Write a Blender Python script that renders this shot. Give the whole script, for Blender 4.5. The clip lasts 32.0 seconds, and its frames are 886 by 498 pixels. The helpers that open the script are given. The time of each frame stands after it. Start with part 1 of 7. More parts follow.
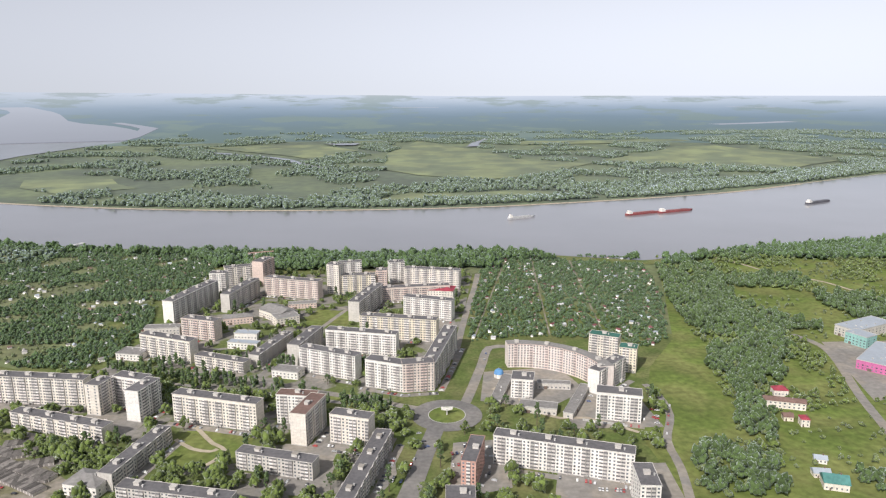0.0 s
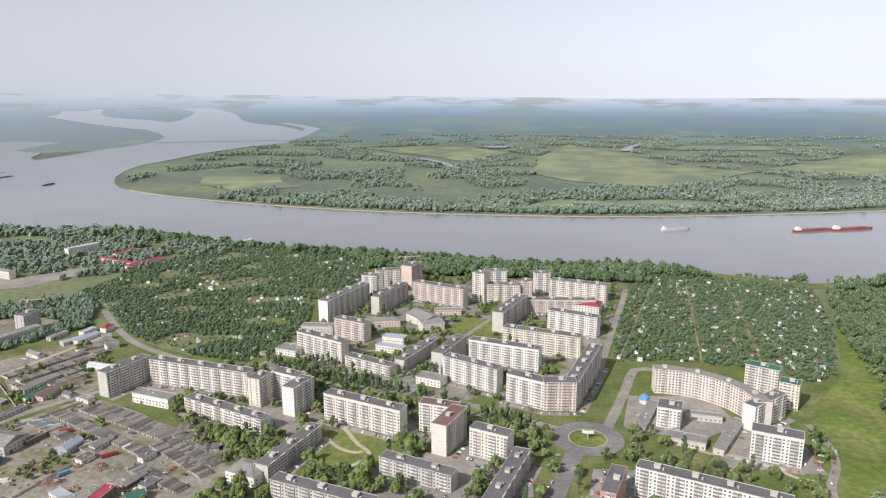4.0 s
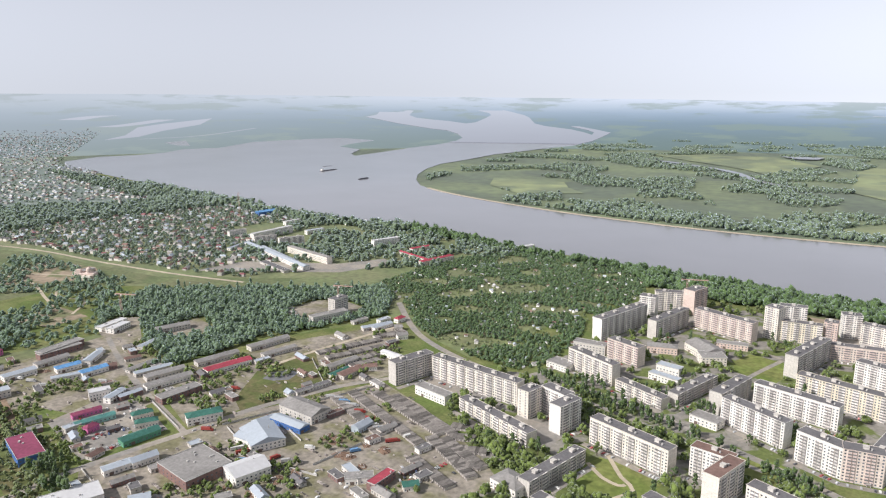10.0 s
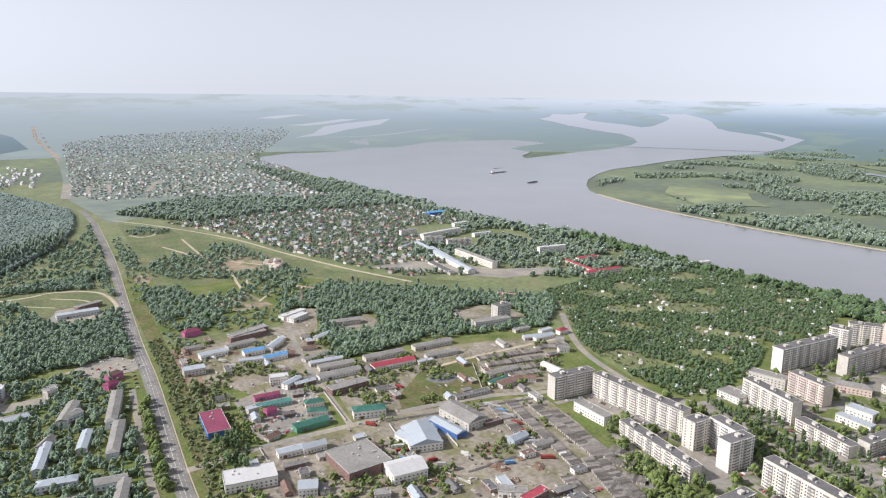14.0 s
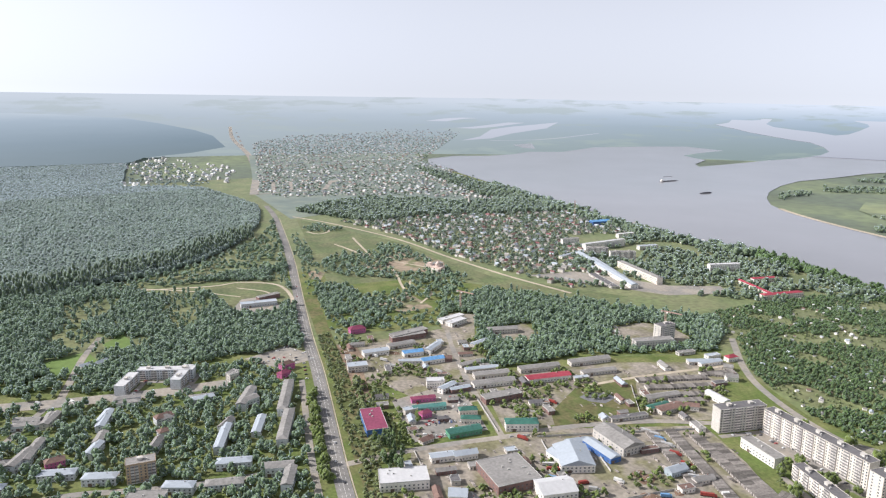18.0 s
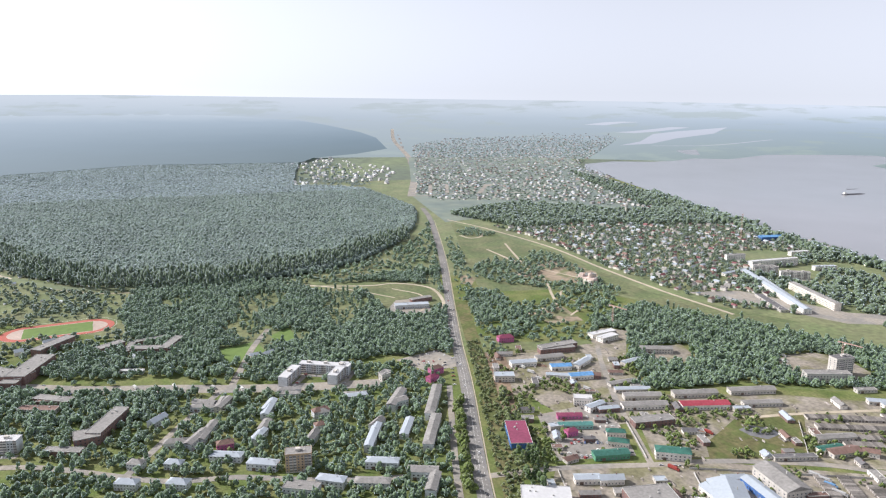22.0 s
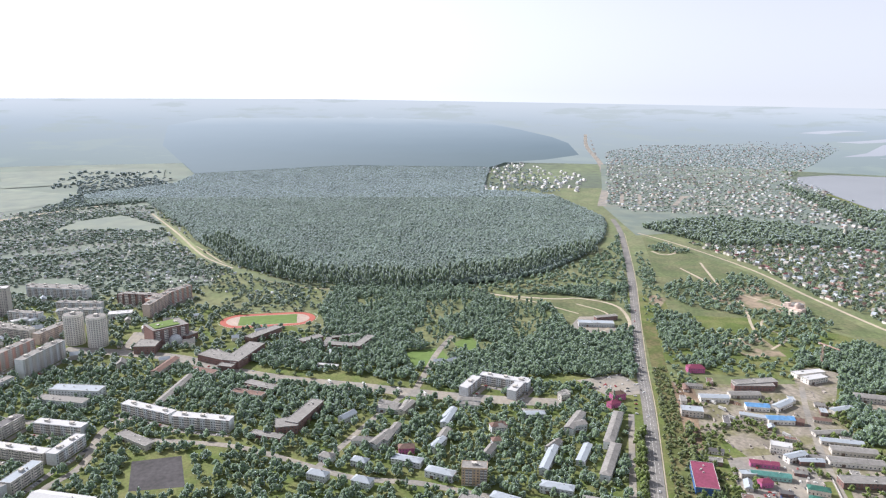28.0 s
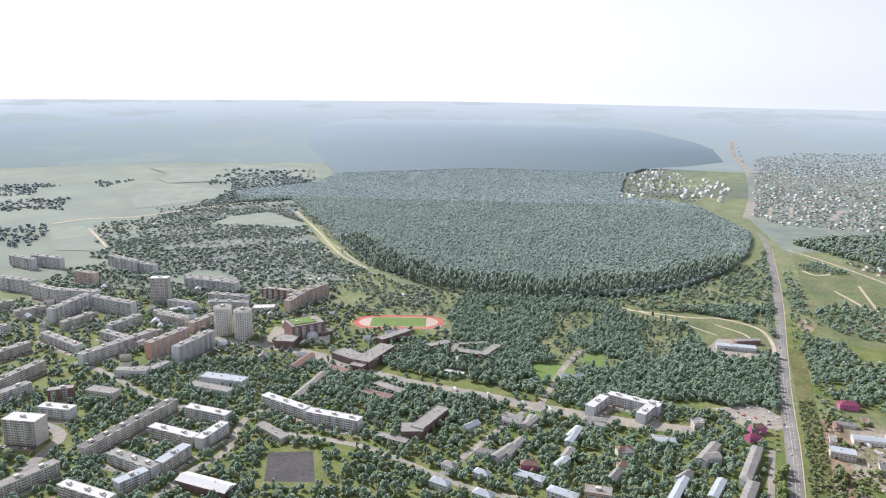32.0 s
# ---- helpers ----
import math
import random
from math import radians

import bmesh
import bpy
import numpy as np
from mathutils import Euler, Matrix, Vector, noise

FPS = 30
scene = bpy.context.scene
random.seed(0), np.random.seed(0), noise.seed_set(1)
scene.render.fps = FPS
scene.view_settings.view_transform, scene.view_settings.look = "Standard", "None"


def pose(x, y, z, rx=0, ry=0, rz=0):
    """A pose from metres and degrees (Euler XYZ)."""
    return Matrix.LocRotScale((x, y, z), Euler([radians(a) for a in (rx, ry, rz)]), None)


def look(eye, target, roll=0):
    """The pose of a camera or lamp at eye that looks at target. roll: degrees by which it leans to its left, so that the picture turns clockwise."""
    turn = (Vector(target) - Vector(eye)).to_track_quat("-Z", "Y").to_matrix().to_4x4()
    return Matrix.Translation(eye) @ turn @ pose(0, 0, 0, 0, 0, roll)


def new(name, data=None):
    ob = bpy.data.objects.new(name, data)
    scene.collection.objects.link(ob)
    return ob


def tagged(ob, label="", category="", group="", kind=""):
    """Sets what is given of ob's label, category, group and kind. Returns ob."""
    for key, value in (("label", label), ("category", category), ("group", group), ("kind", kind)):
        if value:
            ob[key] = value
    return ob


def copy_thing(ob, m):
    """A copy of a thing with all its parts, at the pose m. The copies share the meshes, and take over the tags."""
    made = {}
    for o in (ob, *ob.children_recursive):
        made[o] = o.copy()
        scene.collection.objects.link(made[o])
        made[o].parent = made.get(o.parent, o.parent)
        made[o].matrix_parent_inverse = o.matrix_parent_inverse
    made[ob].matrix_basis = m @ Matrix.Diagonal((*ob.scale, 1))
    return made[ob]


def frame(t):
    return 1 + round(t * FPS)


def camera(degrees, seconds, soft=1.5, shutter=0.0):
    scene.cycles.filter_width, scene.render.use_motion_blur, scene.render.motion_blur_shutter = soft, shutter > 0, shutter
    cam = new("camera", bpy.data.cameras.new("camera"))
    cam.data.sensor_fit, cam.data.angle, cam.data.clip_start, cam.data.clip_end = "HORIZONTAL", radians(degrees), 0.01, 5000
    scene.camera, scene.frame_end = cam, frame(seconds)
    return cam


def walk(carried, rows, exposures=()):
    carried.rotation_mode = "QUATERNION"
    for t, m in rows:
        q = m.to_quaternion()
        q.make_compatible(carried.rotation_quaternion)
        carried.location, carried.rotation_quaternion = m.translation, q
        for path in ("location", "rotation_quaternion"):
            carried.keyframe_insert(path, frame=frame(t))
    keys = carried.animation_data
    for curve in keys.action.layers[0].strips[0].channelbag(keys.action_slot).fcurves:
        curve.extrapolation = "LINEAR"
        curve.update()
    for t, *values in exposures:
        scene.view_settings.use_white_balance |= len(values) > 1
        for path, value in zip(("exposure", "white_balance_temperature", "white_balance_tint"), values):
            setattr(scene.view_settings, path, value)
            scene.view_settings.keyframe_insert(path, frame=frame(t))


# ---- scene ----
cam = camera(64.0, 32.0, soft=1.2)
# seconds, x, y, z, yaw, pitch, lean
PATH_ROWS = [
    (0.0, -0.00, 0.00, 288.00, -2.36, -12.73, 0.19),
    (0.5, -0.20, 0.40, 289.93, -1.41, -12.74, 0.18),
    (1.0, -0.40, 0.79, 291.84, -0.33, -12.75, 0.19),
    (1.5, -0.61, 1.18, 293.72, 0.93, -12.75, 0.21),
    (2.0, -0.82, 1.55, 295.57, 2.25, -12.75, 0.23),
    (2.5, -1.04, 1.91, 297.40, 3.80, -12.74, 0.24),
    (3.0, -1.27, 2.26, 299.20, 5.63, -12.74, 0.25),
    (3.5, -1.50, 2.60, 300.97, 7.79, -12.72, 0.26),
    (5.5, -2.50, 3.85, 307.85, 14.33, -12.69, 0.26),
    (6.0, -2.76, 4.14, 309.51, 16.35, -12.69, 0.27),
    (6.5, -3.03, 4.41, 311.16, 18.39, -12.68, 0.26),
    (7.0, -3.31, 4.68, 312.79, 20.44, -12.66, 0.25),
    (7.5, -3.60, 4.93, 314.40, 22.46, -12.64, 0.21),
    (8.0, -3.89, 5.18, 315.99, 24.46, -12.62, 0.17),
    (8.5, -4.18, 5.41, 317.56, 26.45, -12.60, 0.15),
    (9.0, -4.49, 5.63, 319.13, 28.44, -12.59, 0.16),
    (9.5, -4.80, 5.85, 320.67, 30.41, -12.59, 0.19),
    (10.0, -5.11, 6.05, 322.20, 32.39, -12.59, 0.19),
    (10.5, -5.44, 6.24, 323.72, 34.31, -12.59, 0.18),
    (11.0, -5.76, 6.42, 325.23, 36.14, -12.59, 0.17),
    (11.5, -6.10, 6.59, 326.72, 37.87, -12.59, 0.15),
    (12.0, -6.44, 6.75, 328.21, 39.53, -12.59, 0.12),
    (12.5, -6.79, 6.90, 329.68, 41.17, -12.58, 0.06),
    (13.0, -7.14, 7.04, 331.15, 42.79, -12.58, 0.01),
    (13.5, -7.50, 7.17, 332.61, 44.41, -12.57, -0.03),
    (14.0, -7.87, 7.29, 334.06, 46.04, -12.56, -0.06),
    (14.5, -8.24, 7.40, 335.50, 47.67, -12.56, -0.08),
    (16.5, -9.80, 7.72, 341.23, 54.35, -12.47, -0.17),
    (17.0, -10.20, 7.78, 342.65, 56.01, -12.47, -0.18),
    (17.5, -10.61, 7.82, 344.07, 57.64, -12.46, -0.19),
    (18.0, -11.03, 7.85, 345.49, 59.24, -12.45, -0.20),
    (18.5, -11.45, 7.88, 346.91, 60.84, -12.44, -0.20),
    (19.0, -11.88, 7.89, 348.34, 62.45, -12.43, -0.20),
    (19.5, -12.32, 7.89, 349.76, 64.06, -12.41, -0.19),
    (20.0, -12.76, 7.88, 351.18, 65.68, -12.39, -0.18),
    (20.5, -13.21, 7.86, 352.61, 67.29, -12.38, -0.17),
    (21.0, -13.67, 7.83, 354.04, 68.85, -12.38, -0.15),
    (21.5, -14.13, 7.79, 355.48, 70.31, -12.37, -0.13),
    (22.0, -14.60, 7.74, 356.92, 71.68, -12.36, -0.11),
    (22.5, -15.07, 7.68, 358.37, 72.98, -12.36, -0.10),
    (23.0, -15.55, 7.61, 359.83, 74.25, -12.35, -0.09),
    (23.5, -16.04, 7.53, 361.29, 75.52, -12.35, -0.09),
    (24.0, -16.53, 7.43, 362.77, 76.79, -12.34, -0.07),
    (24.5, -17.03, 7.33, 364.25, 78.06, -12.33, -0.04),
    (25.0, -17.54, 7.22, 365.74, 79.34, -12.32, -0.03),
    (25.5, -18.05, 7.09, 367.25, 80.62, -12.31, -0.04),
    (27.5, -20.16, 6.49, 373.39, 85.75, -12.26, -0.22),
    (28.0, -20.71, 6.31, 374.97, 86.93, -12.26, -0.24),
    (28.5, -21.26, 6.12, 376.56, 88.13, -12.26, -0.27),
    (29.0, -21.82, 5.93, 378.16, 89.30, -12.26, -0.31),
    (29.5, -22.38, 5.72, 379.79, 90.44, -12.27, -0.32),
    (30.0, -22.95, 5.50, 381.43, 91.63, -12.28, -0.33),
    (30.5, -23.53, 5.27, 383.09, 92.95, -12.28, -0.33),
    (31.0, -24.11, 5.03, 384.77, 94.39, -12.28, -0.36),
    (31.5, -24.70, 4.78, 386.48, 95.97, -12.27, -0.40),
    (32.0, -25.29, 4.51, 388.20, 97.67, -12.27, -0.44),
]
EXPOSURES = [(0.0, 0.16, 6100, 12.5), (8.0, 0.30, 6060, 12.5), (19.0, 0.53, 6000, 13), (32.0, 0.66, 5920, 14)]
walk(cam, [(t, pose(x, y, z, 90 + pitch, lean, yaw)) for t, x, y, z, yaw, pitch, lean in PATH_ROWS], EXPOSURES)

# ---- light: hazy summer afternoon, sun high behind the left shoulder of the first view ----
SUN_YAW, SUN_ELEV = 146.0, 38.0
world = bpy.data.worlds.new("sky")
scene.world = world
world.use_nodes = True
wn, wl = world.node_tree.nodes, world.node_tree.links
sky = wn.new("ShaderNodeTexSky")
sky.sky_type, sky.sun_disc = "NISHITA", False
sky.sun_elevation, sky.sun_rotation = radians(SUN_ELEV), radians(-SUN_YAW)
sky.air_density, sky.dust_density, sky.ozone_density, sky.altitude = 1.0, 0.8, 1.5, 200
# below the skyline the sky keeps the colour that it has just above it
tc, sp, cb = wn.new("ShaderNodeTexCoord"), wn.new("ShaderNodeSeparateXYZ"), wn.new("ShaderNodeCombineXYZ")
wl.new(tc.outputs["Generated"], sp.inputs[0])
sq, rt, ad, hf = [wn.new("ShaderNodeMath") for _ in range(4)]
sq.operation, rt.operation, ad.operation, hf.operation = "MULTIPLY_ADD", "SQRT", "ADD", "MULTIPLY"
sq.inputs[2].default_value, hf.inputs[1].default_value = 0.02, 0.5
wl.new(sp.outputs[2], sq.inputs[0]), wl.new(sp.outputs[2], sq.inputs[1]), wl.new(sq.outputs[0], rt.inputs[0])
wl.new(rt.outputs[0], ad.inputs[0]), wl.new(sp.outputs[2], ad.inputs[1]), wl.new(ad.outputs[0], hf.inputs[0])
wl.new(sp.outputs[0], cb.inputs[0]), wl.new(sp.outputs[1], cb.inputs[1]), wl.new(hf.outputs[0], cb.inputs[2])
wl.new(cb.outputs[0], sky.inputs[0])
# the haze takes most of the colour out of the sky
pale, cool = wn.new("ShaderNodeHueSaturation"), wn.new("ShaderNodeMix")
pale.inputs["Saturation"].default_value = 0.09
cool.data_type, cool.blend_type = "RGBA", "MULTIPLY"
cool.inputs[0].default_value, cool.inputs[7].default_value = 1.0, (0.985, 0.985, 1.01, 1)
wl.new(sky.outputs[0], pale.inputs["Color"]), wl.new(pale.outputs[0], cool.inputs[6])
wl.new(cool.outputs[2], wn["Background"].inputs[0])
wn["Background"].inputs[1].default_value = 0.107
sun = new("sun", bpy.data.lights.new("sun", "SUN"))
sun.data.energy, sun.data.angle, sun.data.color = 3.9, radians(1.5), (1.0, 0.92, 0.80)
sa, se = radians(SUN_YAW), radians(SUN_ELEV)
sun.matrix_world = look((0, 0, 0), (math.sin(sa) * math.cos(se), -math.cos(sa) * math.cos(se), -math.sin(se)))
tagged(sun, "sun in a hazy sky", "sun", kind="structure")


# ---- materials ----
MATS = {}


def mat(name, base, rough=0.85, vary=0.25, scale=0.3, bump=0.0, second=None, mix_scale=0.02, mix_edge=(0.45, 0.55), island=0.0, spec=0.3, coat=0.0, sheen=0.0, panel=None, metal=0.0, tint=(0.75, 0.82, 0.95, 1), objrand=0.0):
    if name in MATS:
        return MATS[name]
    m = bpy.data.materials.new(name)
    m.use_nodes = True
    n, l = m.node_tree.nodes, m.node_tree.links
    b = n["Principled BSDF"]
    b.inputs["Roughness"].default_value, b.inputs["Metallic"].default_value = rough, metal
    b.inputs["Specular IOR Level"].default_value = spec
    b.inputs["Coat Weight"].default_value, b.inputs["Coat Roughness"].default_value = coat, 0.45
    b.inputs["Sheen Weight"].default_value, b.inputs["Sheen Roughness"].default_value = sheen, 0.45
    b.inputs["Sheen Tint"].default_value = tint
    geo = n.new("ShaderNodeNewGeometry")

    def noise_at(s, detail=4.0):
        t = n.new("ShaderNodeTexNoise")
        t.inputs["Scale"].default_value, t.inputs["Detail"].default_value = s, detail
        l.new(geo.outputs["Position"], t.inputs["Vector"])
        return t

    def value(base_value, source, amount):
        r = n.new("ShaderNodeMapRange")
        r.inputs[1].default_value, r.inputs[2].default_value = 0.25, 0.75
        r.inputs[3].default_value, r.inputs[4].default_value = base_value - amount, base_value + amount
        l.new(source, r.inputs[0])
        return r.outputs[0]

    colour = None
    if second:
        t = noise_at(mix_scale, 6.0)
        ramp = n.new("ShaderNodeMapRange")
        ramp.inputs[1].default_value, ramp.inputs[2].default_value = mix_edge
        l.new(t.outputs[0], ramp.inputs[0])
        mx = n.new("ShaderNodeMix")
        mx.data_type = "RGBA"
        mx.inputs[6].default_value, mx.inputs[7].default_value = (*base, 1), (*second, 1)
        l.new(ramp.outputs[0], mx.inputs[0])
        colour = mx.outputs[2]
    fine, broad = noise_at(scale), noise_at(scale * 0.13, 3.0)
    add = n.new("ShaderNodeMath")
    add.operation = "MULTIPLY"
    l.new(value(1.0, fine.outputs[0], vary), add.inputs[0])
    l.new(value(1.0, broad.outputs[0], vary * 0.7), add.inputs[1])
    factor = add.outputs[0]
    for source, amount in (("Random Per Island", island),):
        if amount:
            k = n.new("ShaderNodeMath")
            k.operation = "MULTIPLY"
            r = n.new("ShaderNodeMapRange")
            r.inputs[3].default_value, r.inputs[4].default_value = 1 - amount, 1 + amount
            l.new(geo.outputs[source], r.inputs[0])
            l.new(factor, k.inputs[0]), l.new(r.outputs[0], k.inputs[1])
            factor = k.outputs[0]
    if objrand:
        info = n.new("ShaderNodeObjectInfo")
        k = n.new("ShaderNodeMath")
        k.operation = "MULTIPLY"
        r = n.new("ShaderNodeMapRange")
        r.inputs[3].default_value, r.inputs[4].default_value = 1 - objrand, 1 + objrand
        l.new(info.outputs["Random"], r.inputs[0])
        l.new(factor, k.inputs[0]), l.new(r.outputs[0], k.inputs[1])
        factor = k.outputs[0]
    if panel:
        tc = n.new("ShaderNodeTexCoord")
        sep, comb, sm = n.new("ShaderNodeSeparateXYZ"), n.new("ShaderNodeCombineXYZ"), n.new("ShaderNodeMath")
        l.new(tc.outputs["Object"], sep.inputs[0])
        l.new(sep.outputs[0], sm.inputs[0]), l.new(sep.outputs[1], sm.inputs[1])
        l.new(sm.outputs[0], comb.inputs[0]), l.new(sep.outputs[2], comb.inputs[1])
        br = n.new("ShaderNodeTexBrick")
        br.offset = 0.0
        br.inputs["Color1"].default_value, br.inputs["Color2"].default_value, br.inputs["Mortar"].default_value = (1, 1, 1, 1), (0.9, 0.9, 0.9, 1), (0.6, 0.58, 0.55, 1)
        br.inputs["Scale"].default_value, br.inputs["Mortar Size"].default_value = 1.0, 0.05
        br.inputs["Brick Width"].default_value, br.inputs["Row Height"].default_value = panel
        l.new(comb.outputs[0], br.inputs["Vector"])
        k = n.new("ShaderNodeMix")
        k.data_type, k.blend_type = "RGBA", "MULTIPLY"
        k.inputs[0].default_value, k.inputs[6].default_value = 1.0, (*base, 1)
        l.new(br.outputs[0], k.inputs[7])
        if colour:
            l.new(colour, k.inputs[6])
        colour = k.outputs[2]
    hsv = n.new("ShaderNodeMix")
    hsv.data_type, hsv.blend_type = "RGBA", "MULTIPLY"
    hsv.inputs[0].default_value, hsv.inputs[6].default_value = 1.0, (*base, 1)
    if colour:
        l.new(colour, hsv.inputs[6])
    l.new(factor, hsv.inputs[7])
    l.new(hsv.outputs[2], b.inputs["Base Color"])
    if bump:
        bp = n.new("ShaderNodeBump")
        bp.inputs["Strength"].default_value, bp.inputs["Distance"].default_value = min(1.0, bump), bump
        l.new(fine.outputs[0], bp.inputs["Height"])
        l.new(bp.outputs[0], b.inputs["Normal"])
    MATS[name] = m
    return m


# the blue-tinged white also paints haze onto old-town cream and white walls
WALLS = {
    "white": (0.81, 0.78, 0.735), "cream": (0.765, 0.71, 0.635), "yellow": (0.76, 0.69, 0.56), "grey": (0.58, 0.55, 0.51), "pink": (0.68, 0.55, 0.49),
    "pinkstripe": (0.70, 0.61, 0.55), "pinkcurve": (0.76, 0.68, 0.63), "redend": (0.60, 0.37, 0.31), "brick": (0.24, 0.15, 0.135), "tan": (0.50, 0.38, 0.27),
    "hazed_bluewhite": (0.64, 0.66, 0.69), "blue": (0.08, 0.17, 0.42), "magenta": (0.55, 0.16, 0.34), "teal": (0.30, 0.52, 0.48), "green": (0.12, 0.30, 0.20), "bluegrey": (0.42, 0.48, 0.53)}
ROOFS = {
    "dark": (0.15, 0.145, 0.15), "grey": (0.26, 0.25, 0.24), "brown": (0.20, 0.13, 0.11), "green": (0.05, 0.15, 0.12), "red": (0.34, 0.06, 0.085), "white": (0.54, 0.54, 0.55),
    "bluegrey": (0.38, 0.42, 0.47), "blue": (0.13, 0.29, 0.53), "teal": (0.09, 0.23, 0.21), "magenta": (0.24, 0.06, 0.11), "darkred": (0.20, 0.08, 0.09)}


def wall_mat(key):
    return mat("wall_" + key, WALLS[key], 0.9, 0.12, 0.5, panel=(3.2, 2.9))


def roof_mat(key):
    return mat("roof_" + key, ROOFS[key], 0.8, 0.08 if key in ("white", "bluegrey") else 0.22, 0.35, spec=0.3)


GLASS = mat("window_glass", (0.13, 0.14, 0.16), 0.15, 0.3, 0.4, spec=0.5, island=0.6)
LOGGIA_GLASS = mat("loggia_glass", (0.19, 0.185, 0.19), 0.2, 0.35, 0.6, spec=0.5)
BALCONY = mat("balcony_panel", (0.61, 0.575, 0.545), 0.7, 0.3, 0.45, objrand=0.3)
BALCONY_PINK = mat("balcony_pink", (0.60, 0.49, 0.45), 0.7, 0.2, 0.6, island=0.15)
CONCRETE = mat("concrete", (0.48, 0.47, 0.45), 0.9, 0.25, 0.6)
ASPHALT = mat("asphalt", (0.195, 0.188, 0.182), 0.9, 0.2, 0.25, second=(0.24, 0.228, 0.215), mix_scale=0.02)
ASPHALT_OLD = mat("old_asphalt", (0.27, 0.255, 0.235), 0.9, 0.2, 0.2, second=(0.32, 0.29, 0.25), mix_scale=0.03)
DIRT = mat("dirt", (0.28, 0.25, 0.21), 0.95, 0.35, 0.2, second=(0.19, 0.18, 0.105), mix_scale=0.03, mix_edge=(0.46, 0.60))
DRY = mat("dry_verge", (0.145, 0.135, 0.062), 0.95, 0.35, 0.2, second=(0.105, 0.125, 0.042), mix_scale=0.04)
COURT = mat("court_ground", (0.25, 0.235, 0.21), 0.93, 0.25, 0.25, second=(0.125, 0.155, 0.05), mix_scale=0.035, mix_edge=(0.47, 0.53))
SAND = mat("sand", (0.46, 0.40, 0.31), 0.95, 0.2, 0.1)
GRASS = mat("grass", (0.11, 0.15, 0.04), 0.95, 0.3, 0.3, second=(0.18, 0.185, 0.075), mix_scale=0.03, mix_edge=(0.4, 0.65))
MEADOW = mat("meadow", (0.138, 0.188, 0.042), 0.95, 0.35, 0.15, second=(0.182, 0.200, 0.064), mix_scale=0.02, mix_edge=(0.4, 0.6))
# meadow green greyed to put distant haze into the base colour
HAZED_GRASS = mat("hazed_grass", (0.112, 0.142, 0.056), 0.95, 0.35, 0.15, second=(0.15, 0.158, 0.076), mix_scale=0.02, mix_edge=(0.4, 0.6), sheen=0.06, tint=(0.80, 0.88, 0.93, 1))
PLOT = mat("plot_earth", (0.31, 0.25, 0.185), 0.95, 0.3, 0.1, second=(0.155, 0.165, 0.085), mix_scale=0.03, mix_edge=(0.46, 0.58))
# cool sheen on the next four grounds stands in for haze
HAZED_LAND = mat("hazed_land", (0.116, 0.148, 0.058), 0.95, 0.35, 0.03, second=(0.074, 0.100, 0.050), mix_scale=0.0028, mix_edge=(0.44, 0.56), sheen=0.22, tint=(0.82, 0.86, 0.88, 1))
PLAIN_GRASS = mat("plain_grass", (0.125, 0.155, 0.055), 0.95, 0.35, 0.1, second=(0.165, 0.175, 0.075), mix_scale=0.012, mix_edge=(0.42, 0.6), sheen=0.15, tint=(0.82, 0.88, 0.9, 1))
HAZED_FIELD = mat("far_field", (0.19, 0.22, 0.085), 0.95, 0.3, 0.01, second=(0.12, 0.15, 0.065), mix_scale=0.006, sheen=0.22, tint=(0.82, 0.86, 0.88, 1))
HAZED_TOWNLAND = mat("far_town_ground", (0.132, 0.150, 0.090), 0.95, 0.3, 0.02, second=(0.10, 0.125, 0.082), mix_scale=0.012, sheen=0.35, tint=(0.74, 0.85, 0.95, 1))
# sheen on every leaf material lifts dark crowns in place of haze
LEAF = mat("leaves", (0.112, 0.150, 0.038), 0.8, 0.35, 0.9, island=0.45, spec=0.2, sheen=0.45, tint=(0.84, 0.92, 0.80, 1))
LEAF_DARK = mat("dark_leaves", (0.074, 0.112, 0.038), 0.8, 0.35, 0.9, island=0.4, spec=0.2, sheen=0.40, tint=(0.78, 0.91, 0.84, 1))
LEAF_LIGHT = mat("light_leaves", (0.140, 0.172, 0.064), 0.8, 0.35, 0.9, island=0.35, spec=0.2, sheen=0.4)
# pine crowns carry haze as bluish sheen, stronger on the far copy
HAZED_PINE = mat("hazed_pine_wood", (0.108, 0.146, 0.106), 0.85, 0.3, 0.05, island=0.3, spec=0.1, sheen=0.9, tint=(0.73, 0.85, 0.94, 1))
HAZED_FAR_PINE = mat("hazed_far_pine_wood", (0.110, 0.146, 0.118), 0.85, 0.25, 0.04, island=0.22, spec=0.1, sheen=1.0, tint=(0.71, 0.83, 0.97, 1))
# paler field colour with cool sheen, put in for haze
HAZED_HAY = mat("hay_field", (0.150, 0.170, 0.095), 0.95, 0.25, 0.02, second=(0.12, 0.145, 0.085), mix_scale=0.008, sheen=0.5, tint=(0.82, 0.88, 0.93, 1))
# forest roof gets the same bluish haze sheen
HAZED_WOOD_ROOF = mat("hazed_forest_roof", (0.095, 0.125, 0.090), 0.9, 0.25, 0.03, spec=0.1, sheen=0.4, tint=(0.70, 0.83, 0.93, 1))
# leaf copies for far and western trees: bluer base and sheen for haze
HAZED_LEAF_FAR = mat("hazed_far_leaves", (0.124, 0.164, 0.096), 0.85, 0.3, 0.3, island=0.3, spec=0.1, sheen=0.8, tint=(0.74, 0.86, 0.98, 1))
HAZED_LEAF_WEST = mat("hazed_west_leaves", (0.132, 0.186, 0.100), 0.82, 0.35, 0.6, island=0.35, spec=0.1, sheen=0.8, tint=(0.72, 0.86, 0.98, 1))
